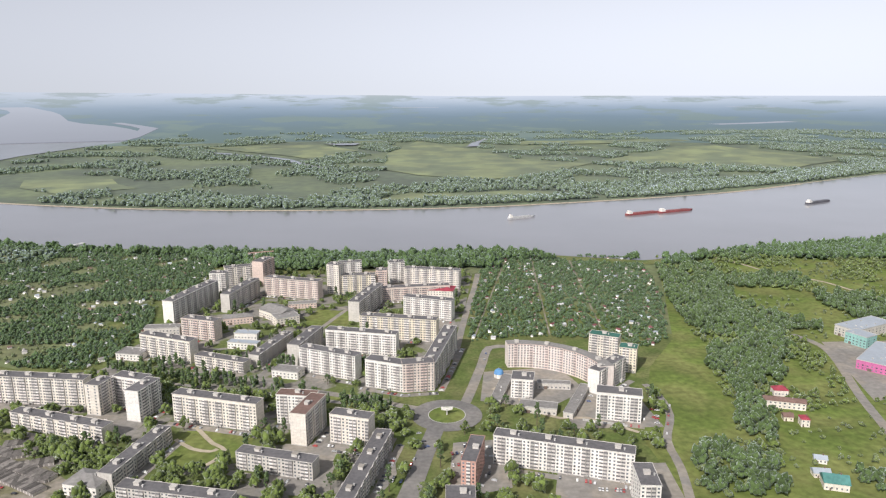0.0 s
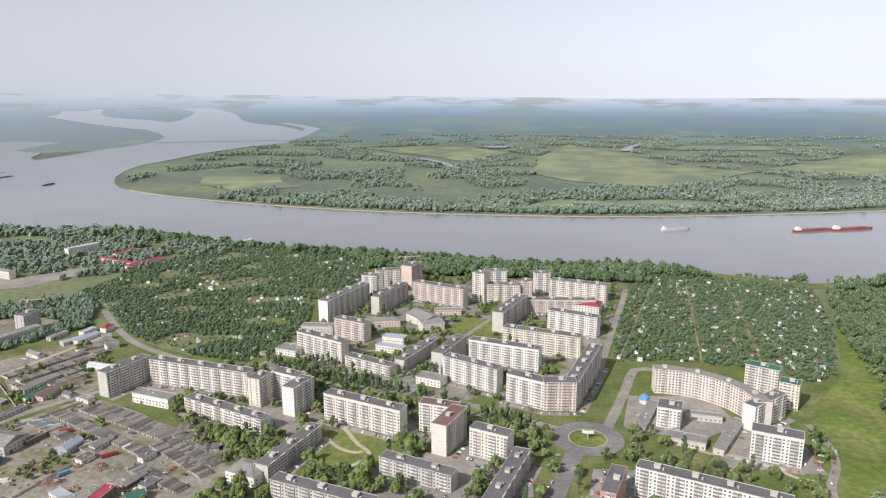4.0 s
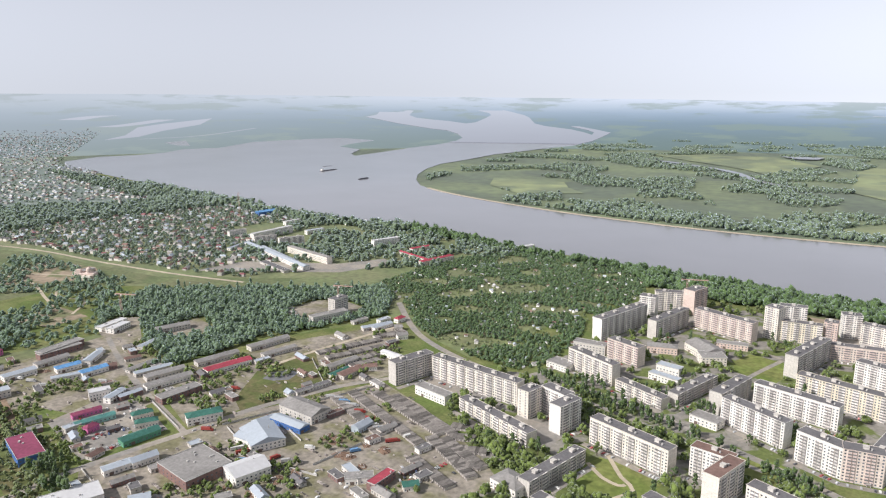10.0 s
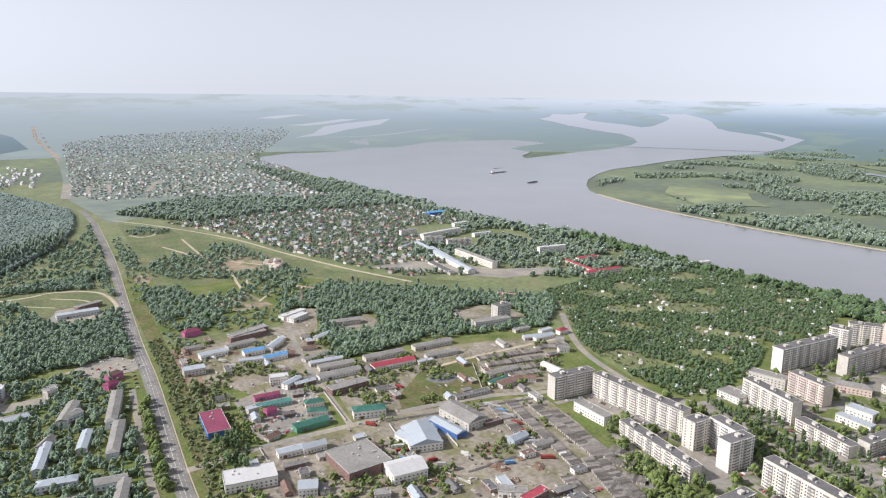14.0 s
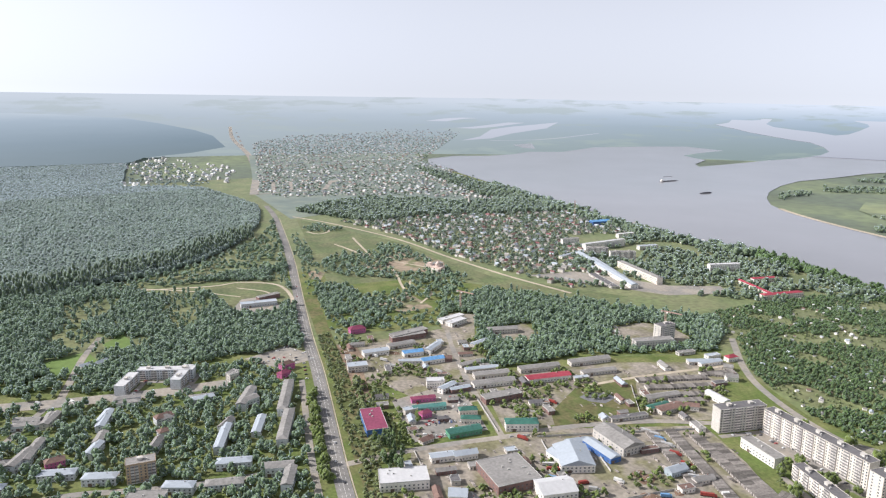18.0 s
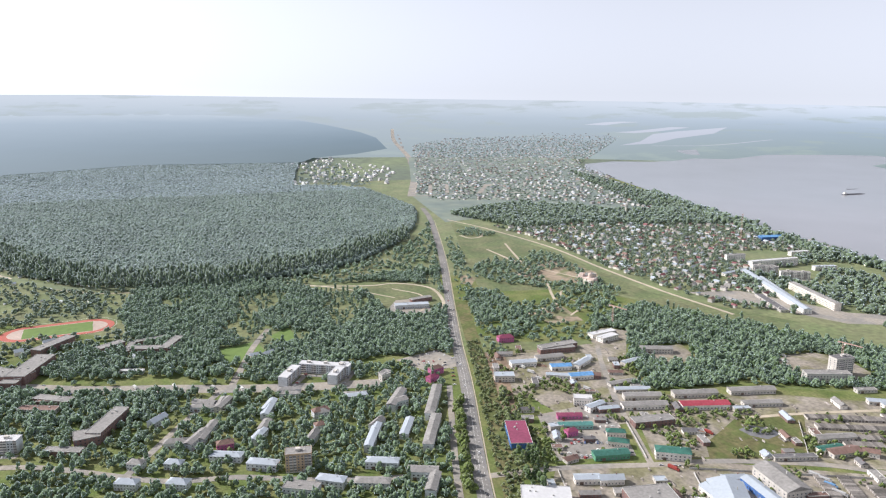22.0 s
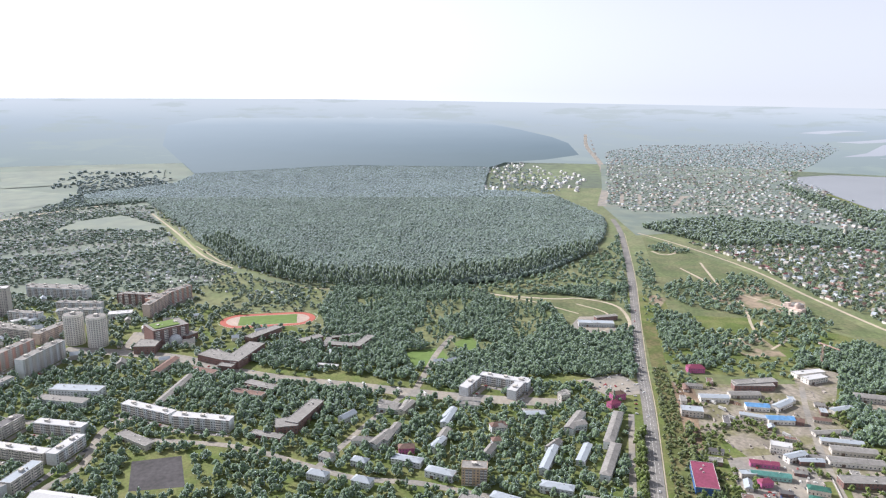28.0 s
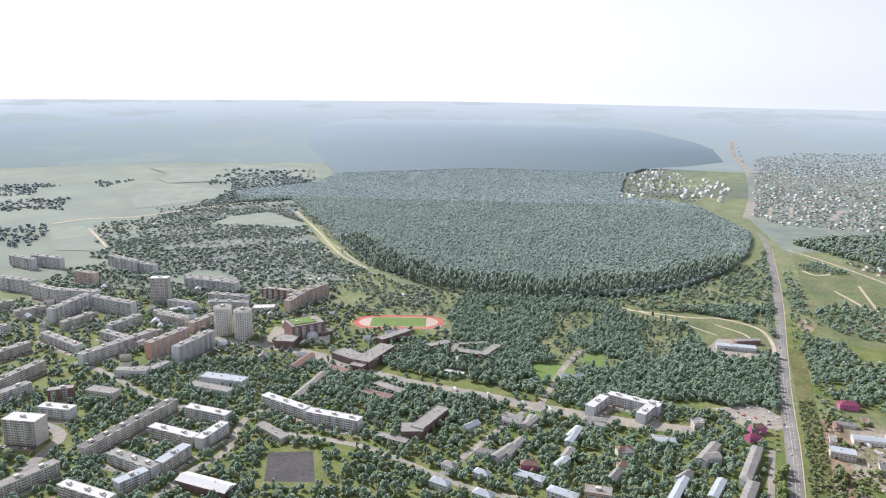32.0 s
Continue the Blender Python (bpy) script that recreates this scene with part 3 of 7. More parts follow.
sheet("middle_meadow", [(-1890, 652), (-1480, 754), (-1092, 765), (-862, 894), (-902, 781), (-1088, 713), (-1165, 588), (-1188, 469), (-1469, 542)], 0.10, HAZED_GRASS, "open grass beside the main road", "meadow", take=True)
sheet("wood_floor", [(-1334, 432), (-1241, 600), (-1080, 700), (-960, 775), (-823, 854), (-702, 919), (-600, 800), (-661, 686), (-713, 494), (-891, 541), (-918, 433), (-975, 365), (-1140, 400)], 0.08, GRASS, "rough grass under the young wood", "ground")
sheet("works_yard", [(-576, 310), (-543, 459), (-467, 604), (-393, 575), (-292, 518), (-251, 484), (-300, 380), (-487, 250)], 0.15, DIRT, "dusty bare ground of the works yards", "ground", take=True)
sheet("works_yard", [(-900, 345), (-880, 443), (-880, 560), (-757, 507), (-640, 470), (-640, 380), (-731, 360), (-769, 325)], 0.16, DIRT, "dusty bare ground round the workshops", "ground", take=True)
sheet("market_yard", [(-690, 345), (-590, 320), (-575, 400), (-700, 440)], 0.20, ASPHALT_OLD, "worn asphalt yard in front of coloured sheds", "pavement", take=True)
sheet("works_yard", [(-708, 473), (-649, 651), (-570, 787), (-472, 621), (-547, 479), (-560, 412)], 0.18, DIRT, "bare ground between long store sheds", "ground", take=True)
sheet("works_green", [(-574, 483), (-618, 563), (-598, 636), (-558, 600), (-512, 576), (-546, 466)], 0.23, DRY, "overgrown weedy plot beside the works road", "ground")
sheet("parade_ground", [(-1070, 830), (-1050, 930), (-880, 1010), (-830, 1090), (-790, 1060), (-835, 960)], 0.15, ASPHALT_OLD, "pale paved parade ground", "pavement", take=True)
sheet("school_pitch", [(-1020, 0), (-1040, 60), (-975, 70), (-960, 12)], 0.12, TURF, "bright mown grass pitch", "lawn", take=True)
sheet("school_pitch", [(-1060, 80), (-1090, 110), (-1030, 120), (-1015, 90)], 0.12, TURF, "bright mown grass pitch", "lawn", take=True)
sheet("cinder_pitch", [(-642, -268), (-722, -292), (-735, -225), (-650, -195)], 0.14, GRASS, "trodden grass round a cinder pitch", "lawn", take=True)
sheet("cinder_court", [(-654, -262), (-712, -280), (-722, -232), (-660, -210)], 0.2, mat("cinder", (0.085, 0.08, 0.085), 0.95, 0.3, 0.2), "dark cinder sports pitch", "pavement", take=True)
for pts in ([(20, 455), (70, 470), (75, 545), (30, 540)], [(130, 560), (215, 560), (210, 650), (150, 640)], [(-120, 470), (-70, 465), (-60, 540), (-110, 545)],
            [(-300, 560), (-245, 560), (-240, 600), (-300, 610)], [(-60, 780), (40, 775), (50, 860), (-50, 880)], [(-50, 960), (60, 955), (70, 1030), (-45, 1040)],
            [(60, 620), (120, 600), (165, 640), (150, 700), (70, 690)], [(95, 440), (190, 420), (195, 500), (110, 500)], [(-420, 600), (-330, 620), (-340, 690), (-430, 680)], [(-230, 1000), (-150, 1005), (-150, 1060), (-225, 1065)],
            [(430, 600), (530, 640), (560, 760), (470, 760)], [(-905, 235), (-850, 265), (-860, 325), (-925, 300)], [(-1130, -330), (-1060, -330), (-1050, -420), (-1130, -430)]):
    YARD_Z = 0.2 + 0.0002 * (abs(pts[0][0]) % 100) + 0.0003 * (abs(pts[0][1]) % 100)
    sheet("yard", pts, YARD_Z, ASPHALT_OLD, "worn grey asphalt yard between buildings", "pavement", take=True)
for pts in ([(-198, 572), (-172, 571), (-139, 562), (-136, 516), (-166, 512), (-194, 506), (-211, 537)], [(-110, 600), (-60, 590), (-45, 640), (-100, 650)], [(-150, 850), (-90, 830), (-70, 900), (-130, 915)]):
    sheet("lawn", pts, 0.22, MEADOW, "bright lawn with paths in a courtyard", "lawn", take=True)
sheet("building_plot", [(-734, 721), (-756, 760), (-751, 802), (-720, 829), (-659, 814), (-648, 771), (-676, 721)], 0.2, DIRT, "bare building plot", "ground", take=True)
sheet("building_plot", [(-837, 586), (-839, 648), (-782, 632), (-771, 581), (-814, 570)], 0.2, DIRT, "bare clearing with a shed", "ground", take=True)
sheet("building_plot", [(-130, 1075), (-10, 1080), (0, 1115), (-125, 1120)], 0.2, PLOT, "sandy building plot behind the flats", "ground", take=True)
sheet("church_plot", [(-1293, 576), (-1330, 640), (-1408, 721), (-1350, 732), (-1255, 750), (-1180, 715), (-1195, 655), (-1240, 601)], 0.2, PLOT, "bare earth round a new church", "ground", take=True)

sheet("building_plot", [(-917, 541), (-940, 580), (-914, 605), (-822, 545), (-732, 512), (-727, 464), (-800, 490)], 0.21, DIRT, "bare yard at the end of the works", "ground", take=True)
sheet("building_plot", [(-1044, 498), (-1064, 571), (-980, 567), (-981, 508)], 0.2, PLOT, "sandy building plot in the meadow", "ground", take=True)
sheet("building_plot", [(-1320, 477), (-1290, 502), (-1234, 469), (-1257, 455)], 0.2, PLOT, "bare earth beside the main road", "ground", take=True)
sheet("wood_clearing", [(-1339, 162), (-1322, 299), (-1272, 397), (-1154, 386), (-1069, 334), (-1110, 272), (-1255, 268), (-1295, 166)], 0.12, HAZED_GRASS, "grassy clearing in the wood", "meadow", take=True)
sheet("substation_yard", [(-1130, 278), (-1183, 307), (-1183, 359), (-1112, 352), (-1087, 330), (-1104, 286)], 0.22, ASPHALT_OLD, "paved yard in a clearing", "pavement", take=True)
sheet("far_town_ground", [(-1900, 640), (-2415, 690), (-3345, 940), (-3900, 1090), (-3850, 1500), (-3600, 1950), (-3204, 1800), (-2560, 1600), (-1810, 1460), (-1880, 1300), (-1990, 1060)], 0.25, HAZED_TOWNLAND, "ground of the distant suburb, haze put into its colour", "ground")
sheet("west_plain", [(-1420, -380), (-1560, -420), (-1720, -540), (-2079, -700), (-2500, -860), (-2911, -760), (-4000, -1150), (-3800, -2000), (-3200, -2900), (-2200, -3000), (-1400, -1500), (-1300, -700)], 0.3, HAZED_FARMLAND, "farmland and gardens beyond the town, haze put into their colour", "ground")
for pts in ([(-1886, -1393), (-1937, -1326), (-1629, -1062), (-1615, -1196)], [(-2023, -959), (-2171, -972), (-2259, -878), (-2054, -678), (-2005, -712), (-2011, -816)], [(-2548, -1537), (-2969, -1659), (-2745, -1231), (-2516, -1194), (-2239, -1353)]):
    sheet("hay_field", pts, 1.2, HAZED_HAY, "mown field beyond the town, paled by painted haze", "field", wobble=25, take=True)
ribbon("railway_line", [(-1943, -1434), (-2042, -1380), (-2108, -1256), (-2326, -1124), (-2593, -923)], 16, 1.6, SAND, "pale straight railway embankment", "embankment")
ribbon("field_track", [(-1898, -1284), (-1788, -1187), (-1648, -1064)], 7, 1.5, SAND, "pale field track", "track")
ribbon("cleared_strip", [(-2303, -802), (-1971, -621), (-1691, -477), (-1556, -374), (-1444, -251), (-1406, -100)], 24, 0.6, HAZED_FIELD, "grassy cleared strip along the forest edge", "track")
ribbon("field_track", [(-2303, -800), (-1971, -619), (-1691, -475), (-1556, -372)], 6, 0.9, SAND, "pale track along the forest edge", "track")
for pts, w in (([(-2418, 687), (-3104, 894), (-3948, 1103), (-5414, 1396), (-7138, 1822)], 30), ([(-2469, 772), (-3199, 999), (-4304, 1331)], 14), ([(-2453, 832), (-3181, 1068), (-4086, 1335)], 14), ([(-3341, 962), (-3369, 1176), (-3403, 1496), (-3565, 1870)], 24), ([(-2422, 946), (-2908, 1200), (-3487, 1532)], 18), ([(-2600, 1050), (-3050, 1350), (-3400, 1560)], 14), ([(-2415, 700), (-2430, 830), (-2422, 946), (-2380, 1150)], 14), ([(-2900, 840), (-2890, 1000), (-2908, 1200)], 14)):
    ribbon("far_street", pts, w, 1.4, ASPHALT_OLD, "pale street of the distant suburb", "road")
for pts, w in (([(-1526, 617), (-1434, 624), (-1293, 626), (-1234, 623), (-1140, 590), (-1066, 561), (-1055, 519), (-998, 448)], 5), ([(-1701, 613), (-1659, 628), (-1686, 669), (-1802, 690)], 7), ([(-1092, 361), (-1154, 386), (-1245, 389), (-1295, 336), (-1294, 281), (-1330, 161)], 6), ([(-1574, 684), (-1470, 660), (-1380, 640)], 5)):
    ribbon("footpath", pts, w, 0.3, SAND, "trodden sandy path through the meadow", "path")

# roads
ribbon("main_road", [(-300, 160), (-468, 205), (-578, 234), (-664, 259), (-808, 301), (-948, 338), (-1140, 393), (-1472, 489), (-1942, 609), (-2188, 656), (-2558, 735), (-3345, 949), (-4713, 1275), (-6603, 1730)], 15, 0.34, ASPHALT, "straight four-lane main road with grey asphalt", "road")
ribbon("road_verge", [(-468, 234), (-578, 262), (-664, 287), (-808, 328), (-948, 364), (-1140, 414)], 21, 0.26, DRY, "dry weedy verge beside the main road", "verge")
ribbon("kerb_strip", [(-468, 214), (-578, 243), (-664, 268), (-808, 310), (-948, 347), (-1140, 402), (-1472, 498), (-1930, 617)], 1.2, 0.36, SAND, "pale kerb along the main road", "kerb")
ribbon("avenue", [(-40, 330), (-19, 425), (-7, 463), (6, 522), (16, 566)], 15, 0.34, ASPHALT, "wide asphalt avenue leading to the roundabout", "road")
ribbon("avenue", [(44, 612), (52, 640), (68, 703), (83, 760), (109, 762), (150, 764)], 10, 0.33, ASPHALT_OLD, "asphalt street leaving the roundabout", "road")
ribbon("boulevard", [(6, 604), (-13, 612), (-74, 639), (-133, 663), (-176, 682), (-238, 700), (-326, 720)], 9, 0.33, ASPHALT_OLD, "asphalt boulevard lined with trees", "road")
ribbon("boulevard", [(-326, 706), (-236, 672), (-179, 655), (-140, 645), (-70, 622)], 6, 0.32, ASPHALT_OLD, "second lane of the boulevard", "road")
ribbon("estate_road", [(-632, 864), (-554, 785), (-496, 742), (-421, 709), (-355, 697), (-326, 720), (-317, 782), (-316, 848)], 9, 0.32, ASPHALT_OLD, "asphalt road round the housing estate", "road")
ribbon("estate_road", [(38, 725), (45, 755), (64, 876), (87, 1009), (99, 1090)], 8, 0.32, ASPHALT_OLD, "asphalt road along the estate's edge", "road")
ribbon("works_road", [(-585, 240), (-578, 305), (-567, 356), (-553, 407), (-543, 459), (-526, 509), (-498, 571), (-460, 625), (-420, 700)], 9, 0.32, ASPHALT_OLD, "pale asphalt road through the works", "road")
ribbon("works_lane", [(-552, 403), (-616, 425), (-702, 454), (-801, 495), (-869, 527)], 7, 0.31, ASPHALT_OLD, "worn lane between workshops", "road")
ribbon("works_lane", [(-611, 563), (-598, 640), (-581, 713), (-566, 774)], 6, 0.31, SAND, "sandy lane beside store sheds", "road")
ribbon("suburb_road", [(-1932, 656), (-1769, 713), (-1509, 769), (-1288, 778), (-1094, 793), (-931, 820)], 7, 0.32, SAND, "pale road along the edge of the suburb", "road")
ribbon("town_street", [(-1054, -505), (-1037, -413), (-1011, -322), (-962, -239), (-924, -150), (-897, -54), (-873, 20), (-850, 110), (-835, 200)], 24, 0.32, ASPHALT_OLD, "wide dusty town street", "road")
ribbon("town_street", [(-870, 15), (-932, 31), (-1018, 53), (-1094, 81)], 9, 0.31, ASPHALT_OLD, "asphalt side street", "road")
ribbon("town_street", [(-764, -305), (-753, -239), (-741, -183), (-721, -140), (-697, -99), (-669, -46), (-657, 15), (-641, 55), (-622, 106), (-600, 200)], 9, 0.31, ASPHALT_OLD, "asphalt street between low houses", "road")
ribbon("town_street", [(-597, -515), (-652, -520), (-715, -532), (-744, -589)], 14, 0.31, ASPHALT_OLD, "asphalt street between blocks", "road")
ribbon("town_street", [(-930, -658), (-888, -577), (-826, -483), (-808, -427)], 10, 0.31, ASPHALT_OLD, "asphalt street between blocks", "road")
ribbon("town_street", [(-863, -298), (-790, -337), (-706, -328), (-654, -348), (-560, -361)], 9, 0.31, ASPHALT_OLD, "asphalt street between blocks", "road")
ribbon("town_street", [(-874, 7), (-798, -34), (-724, -70), (-684, -89)], 8, 0.30, ASPHALT_OLD, "asphalt street between low houses", "road")
ribbon("service_lane", [(-800, 277), (-700, 246), (-607, 218), (-540, 200)], 7, 0.30, ASPHALT_OLD, "service lane beside the main road", "road")
ribbon("east_road", [(449, 787), (462, 748), (453, 700), (424, 615), (405, 546), (383, 466), (360, 380)], 9, 0.32, ASPHALT_OLD, "asphalt road through the meadow", "road")
ribbon("estate_lane", [(227, 651), (232, 624), (228, 582), (209, 535), (204, 490), (191, 430)], 7, 0.31, ASPHALT_OLD, "pale asphalt lane beside the meadow", "road")
ribbon("field_track", [(494, 1217), (541, 1142), (574, 1055), (617, 1019), (656, 921), (760, 820)], 5, 0.31, SAND, "pale unmade track over the meadow", "track")
for pts in ([(-194, 580), (-171, 549), (-156, 534), (-169, 508)], [(-204, 557), (-185, 540), (-169, 535), (-164, 539)], [(74, 645), (95, 658), (101, 606), (128, 581), (153, 580), (190, 551)], [(-1180, 640), (-1120, 600), (-1060, 610), (-1010, 560)], [(-1500, 620), (-1350, 640), (-1230, 690), (-1150, 700)], [(-1260, 320), (-1200, 360), (-1120, 340), (-1080, 290)], [(-1440, -60), (-1380, 100), (-1290, 230), (-1200, 310)], [(-1800, -520), (-1560, -370), (-1400, -210), (-1365, 20)]):
    ribbon("footpath", pts, 4, 0.28, SAND, "pale trodden path", "path")
for pts in ([(70, 800), (150, 1160)], [(160, 800), (200, 1180)], [(225, 800), (265, 1180)]):
    ribbon("garden_path", pts, 2.0, 0.28, DIRT, "narrow earth path between allotments", "path")
EARTH = mat("raw_earth", (0.27, 0.20, 0.14), 0.95, 0.3, 0.3, second=(0.19, 0.14, 0.10), mix_scale=0.06)
sheet("excavation", [(-898, 349), (-880, 385), (-812, 368), (-822, 336)], 0.24, EARTH, "raw brown earth of an excavation", "ground", take=True)
sheet("excavation", [(-815, 340), (-806, 360), (-700, 325), (-706, 306)], 0.25, EARTH, "strip of raw brown earth beside the verge", "ground")
# lane marks of the main road
marks = []
line = smooth_line([(-300, 160), (-468, 205), (-578, 234), (-664, 259), (-808, 301), (-948, 338), (-1140, 393), (-1472, 489)], 10)
for k in range(0, len(line) - 1):
    (x0, y0), (x1, y1) = line[k], line[k + 1]
    a = math.atan2(y1 - y0, x1 - x0)
    for off, length in ((0.0, 9.0), (-3.6, 4.0), (3.6, 4.0)):
        cx_, cy_ = x0 - math.sin(a) * off, y0 + math.cos(a) * off
        q = [(cx_ + math.cos(a) * u - math.sin(a) * w, cy_ + math.sin(a) * u + math.cos(a) * w, 0.40) for u, w in ((0, -.12), (length, -.12), (length, .12), (0, .12))]
        marks += q
tagged(new("lane_marking", mesh_of("lane_marking", np.array(marks), np.arange(len(marks)).reshape(-1, 4), PAINT)), "white painted lane marks on the main road", "road marking", kind="stuff")
# roundabout
def ring(name, x, y, r0, r1, z, material, label, category, stretch=1.0):
    k = np.arange(48)
    c, s = np.cos(k * math.pi / 24), np.sin(k * math.pi / 24)
    vv = np.concatenate((np.column_stack((x + c * r0, y + s * r0 * stretch, np.full(48, z))), np.column_stack((x + c * r1, y + s * r1 * stretch, np.full(48, z)))))
    take_rect(x, y, 2 * r1, 2 * r1, 0, 0)
    return tagged(new(name, mesh_of(name, vv, np.column_stack((k, k + 48, (k + 1) % 48 + 48, (k + 1) % 48)), material)), label, category, kind="structure")


ring("roundabout", 27, 592, 17, 32, 0.38, ASPHALT, "ring of asphalt round a green island", "road")
ring("roundabout_kerb", 27, 592, 16.4, 17.2, 0.55, CONCRETE, "pale kerb round the island", "kerb")
ring("roundabout_island", 27, 592, 0.1, 16.6, 0.50, MEADOW, "round lawn in the middle of the roundabout", "lawn")
sheet("pond", [(-589, 538), (-594, 556), (-580, 575), (-566, 572), (-561, 552), (-574, 540)], 0.30, WATER, "small dull pond in the overgrown plot", "pond")
for pts in ([(-163, 688), (-136, 773), (-113, 851), (-91, 916)], [(-91, 916), (-135, 933), (-204, 937), (-260, 922)], [(42, 769), (-10, 723), (-59, 726), (-98, 668)], [(-91, 916), (-20, 930), (60, 940)], [(-260, 760), (-200, 775), (-140, 770)], [(-20, 551), (-24, 528), (-19, 493), (-34, 461)]):
    ribbon("courtyard_lane", pts, 6, 0.29, ASPHALT_OLD, "narrow asphalt lane between blocks of flats", "road")


# ---- buildings ----
def unit(name, x, y, angle):
    ob = new(name)
    ob.empty_display_size = 1.0
    ob.matrix_world = pose(x, y, 0, 0, 0, angle)
    return ob


WALL_WORDS = {"white": "white", "cream": "cream", "yellow": "pale yellow", "grey": "grey", "pink": "pink", "pinkstripe": "cream and pink", "pinkcurve": "pink and white", "redend": "white and brick-red", "brick": "red brick", "tan": "tan brick", "hazed_bluewhite": "hazed bluish white",
              "blue": "blue", "magenta": "magenta", "teal": "pale teal", "green": "green", "bluegrey": "blue-grey"}
ROOF_WORDS = {"dark": "dark felt", "grey": "grey", "brown": "brown", "green": "green metal", "red": "red metal", "white": "white", "bluegrey": "blue-grey metal", "blue": "blue metal", "teal": "teal", "magenta": "magenta", "darkred": "dark red"}


def windows_mesh(L, D, h, floor_h=2.9, bay=3.2, w=1.45, wh=1.4, sill=0.9, base=0.6):
    """Panes set on all four walls, each with its own reveal."""
    v = []
    rows = max(1, int((h - base) / floor_h))
    for side in (range(4) if L < 30 or h < 12 else (0, 2)):
        run, off = (L, D / 2) if side % 2 == 0 else (D, L / 2)
        n = max(1, int(run / bay)) if side % 2 == 0 else max(1, int(run / (bay * 1.7)))
        for r in range(rows):
            z = base + r * floor_h + sill
            for k in range(n):
                u = -run / 2 + (k + 0.5) * run / n
                o = off + 0.05
                q = [(u - w / 2, -o), (u + w / 2, -o)]
                for _ in range(side):
                    q = [(-b, a) for a, b in q]
                (x0, y0), (x1, y1) = q
                v += [(x0, y0, z), (x1, y1, z), (x1, y1, z + wh), (x0, y0, z + wh)]
    v = np.array(v)
    return mesh_of("window", v, np.arange(len(v)).reshape(-1, 4), GLASS)


APT_MESH = {}


def apartment(x, y, L, D, angle, h, style, roof):
    rnd = random.Random(int(x * 7 + y * 13))
    floors = round((h - 1.5) / 2.9)
    h += rnd.uniform(-.25, .25)
    words = "tower block" if L < 30 and h > 30 else "block of flats"
    b = tagged(unit("apartment_block", x, y, angle), f"{WALL_WORDS[style]} {floors}-storey {words} with {ROOF_WORDS[roof]} roof", "apartment block", group="blocks of flats")
    take_rect(x, y, L, D, angle, 4)
    part("wall", box_mesh("wall", [(-L / 2, -D / 2, 0, L / 2, D / 2, h - 0.6)], wall_mat(style)), b)
    part("plinth", box_mesh("plinth", [(-L / 2 - .1, -D / 2 - .1, 0, L / 2 + .1, D / 2 + .1, 0.9)], CONCRETE), b)
    e = 0.35
    part("roof", box_mesh("roof", [(-L / 2, -D / 2, h - 0.6, L / 2, D / 2, h - 0.25)], roof_mat(roof)), b)
    part("parapet", box_mesh("parapet", [(-L / 2 - e, -D / 2 - e, h - 0.6, L / 2 + e, -D / 2, h), (-L / 2 - e, D / 2, h - 0.6, L / 2 + e, D / 2 + e, h), (-L / 2 - e, -D / 2, h - 0.6, -L / 2, D / 2, h), (L / 2, -D / 2, h - 0.6, L / 2 + e, D / 2, h)],
                             mat("parapet_" + style, [c * 0.8 for c in WALLS[style]], 0.9, 0.15, 0.6)), b)
    part("window", windows_mesh(L, D, h), b, kind="stuff")
    # stacks of balconies
    bays = max(1, int(L / 3.2))
    step = L / bays
    key = (floors, style in ("pinkstripe", "pink", "pinkcurve"))
    if key not in APT_MESH:
        # one bay of loggias: parapets stand proud, glazing lies back
        prof = [(0.0, 0.6)]
        for r in range(floors):
            z = 0.6 + r * 2.9
            prof += [(-0.95, z), (-0.95, z + 1.15), (-0.72, z + 1.15), (-0.72, z + 2.65), (-0.95, z + 2.65)]
        prof += [(-0.95, 0.6 + floors * 2.9), (0.0, 0.6 + floors * 2.9)]
        n = len(prof)
        vv = [(-1.5, *q) for q in prof] + [(1.5, *q) for q in prof]
        ff = [[k, k + 1, k + 1 + n, k + n] for k in range(n - 1)] + [list(range(n)), list(range(2 * n - 1, n - 1, -1))]
        me = mesh_of("loggia", vv, ff, BALCONY_PINK if key[1] else BALCONY)
        me.materials.append(LOGGIA_GLASS)
        for q in me.polygons:
            q.material_index = 1 if q.index < n - 1 and q.index % 5 == 3 else 0
        APT_MESH[key] = me
    for side in (0, 180):
        for k in range(bays):
            if (k % 4 in (1, 2) and not (bays < 4 and k > 1)) if side == 0 else k % 8 == 2:
                m = pose(0, 0, 0, 0, 0, side) @ pose(-L / 2 + (k + 0.5) * step, -D / 2, 0)
                part("loggia", APT_MESH[key], b, m)
    # stair heads and vents on the roof
    for k in range(max(1, int(L / 22))):
        u = -L / 2 + (k + 0.5) * L / max(1, int(L / 22)) + rnd.uniform(-2, 2)
        part("stair_head", box_mesh("stair_head", [(u - 2.2, -1.6, h - 0.25, u + 2.2, 2.0, h + 2.1), (u - 2.5, -1.9, h + 2.1, u + 2.5, 2.3, h + 2.3)], wall_mat("grey")), b)
        w = u + rnd.uniform(4, 6)
        if w < L / 2 - 1.5:
            part("vent", box_mesh("vent", [(w - .5, -2.5, h - 0.25, w + .5, -1.2, h + 1.3), (w - .7, -2.7, h + 1.3, w + .7, -1.0, h + 1.45)], CONCRETE), b)
    # porches on the far side of the balconies
    for k in range(max(1, int(L / 22))):
        u = -L / 2 + (k + 0.5) * L / max(1, int(L / 22)) + 5.5
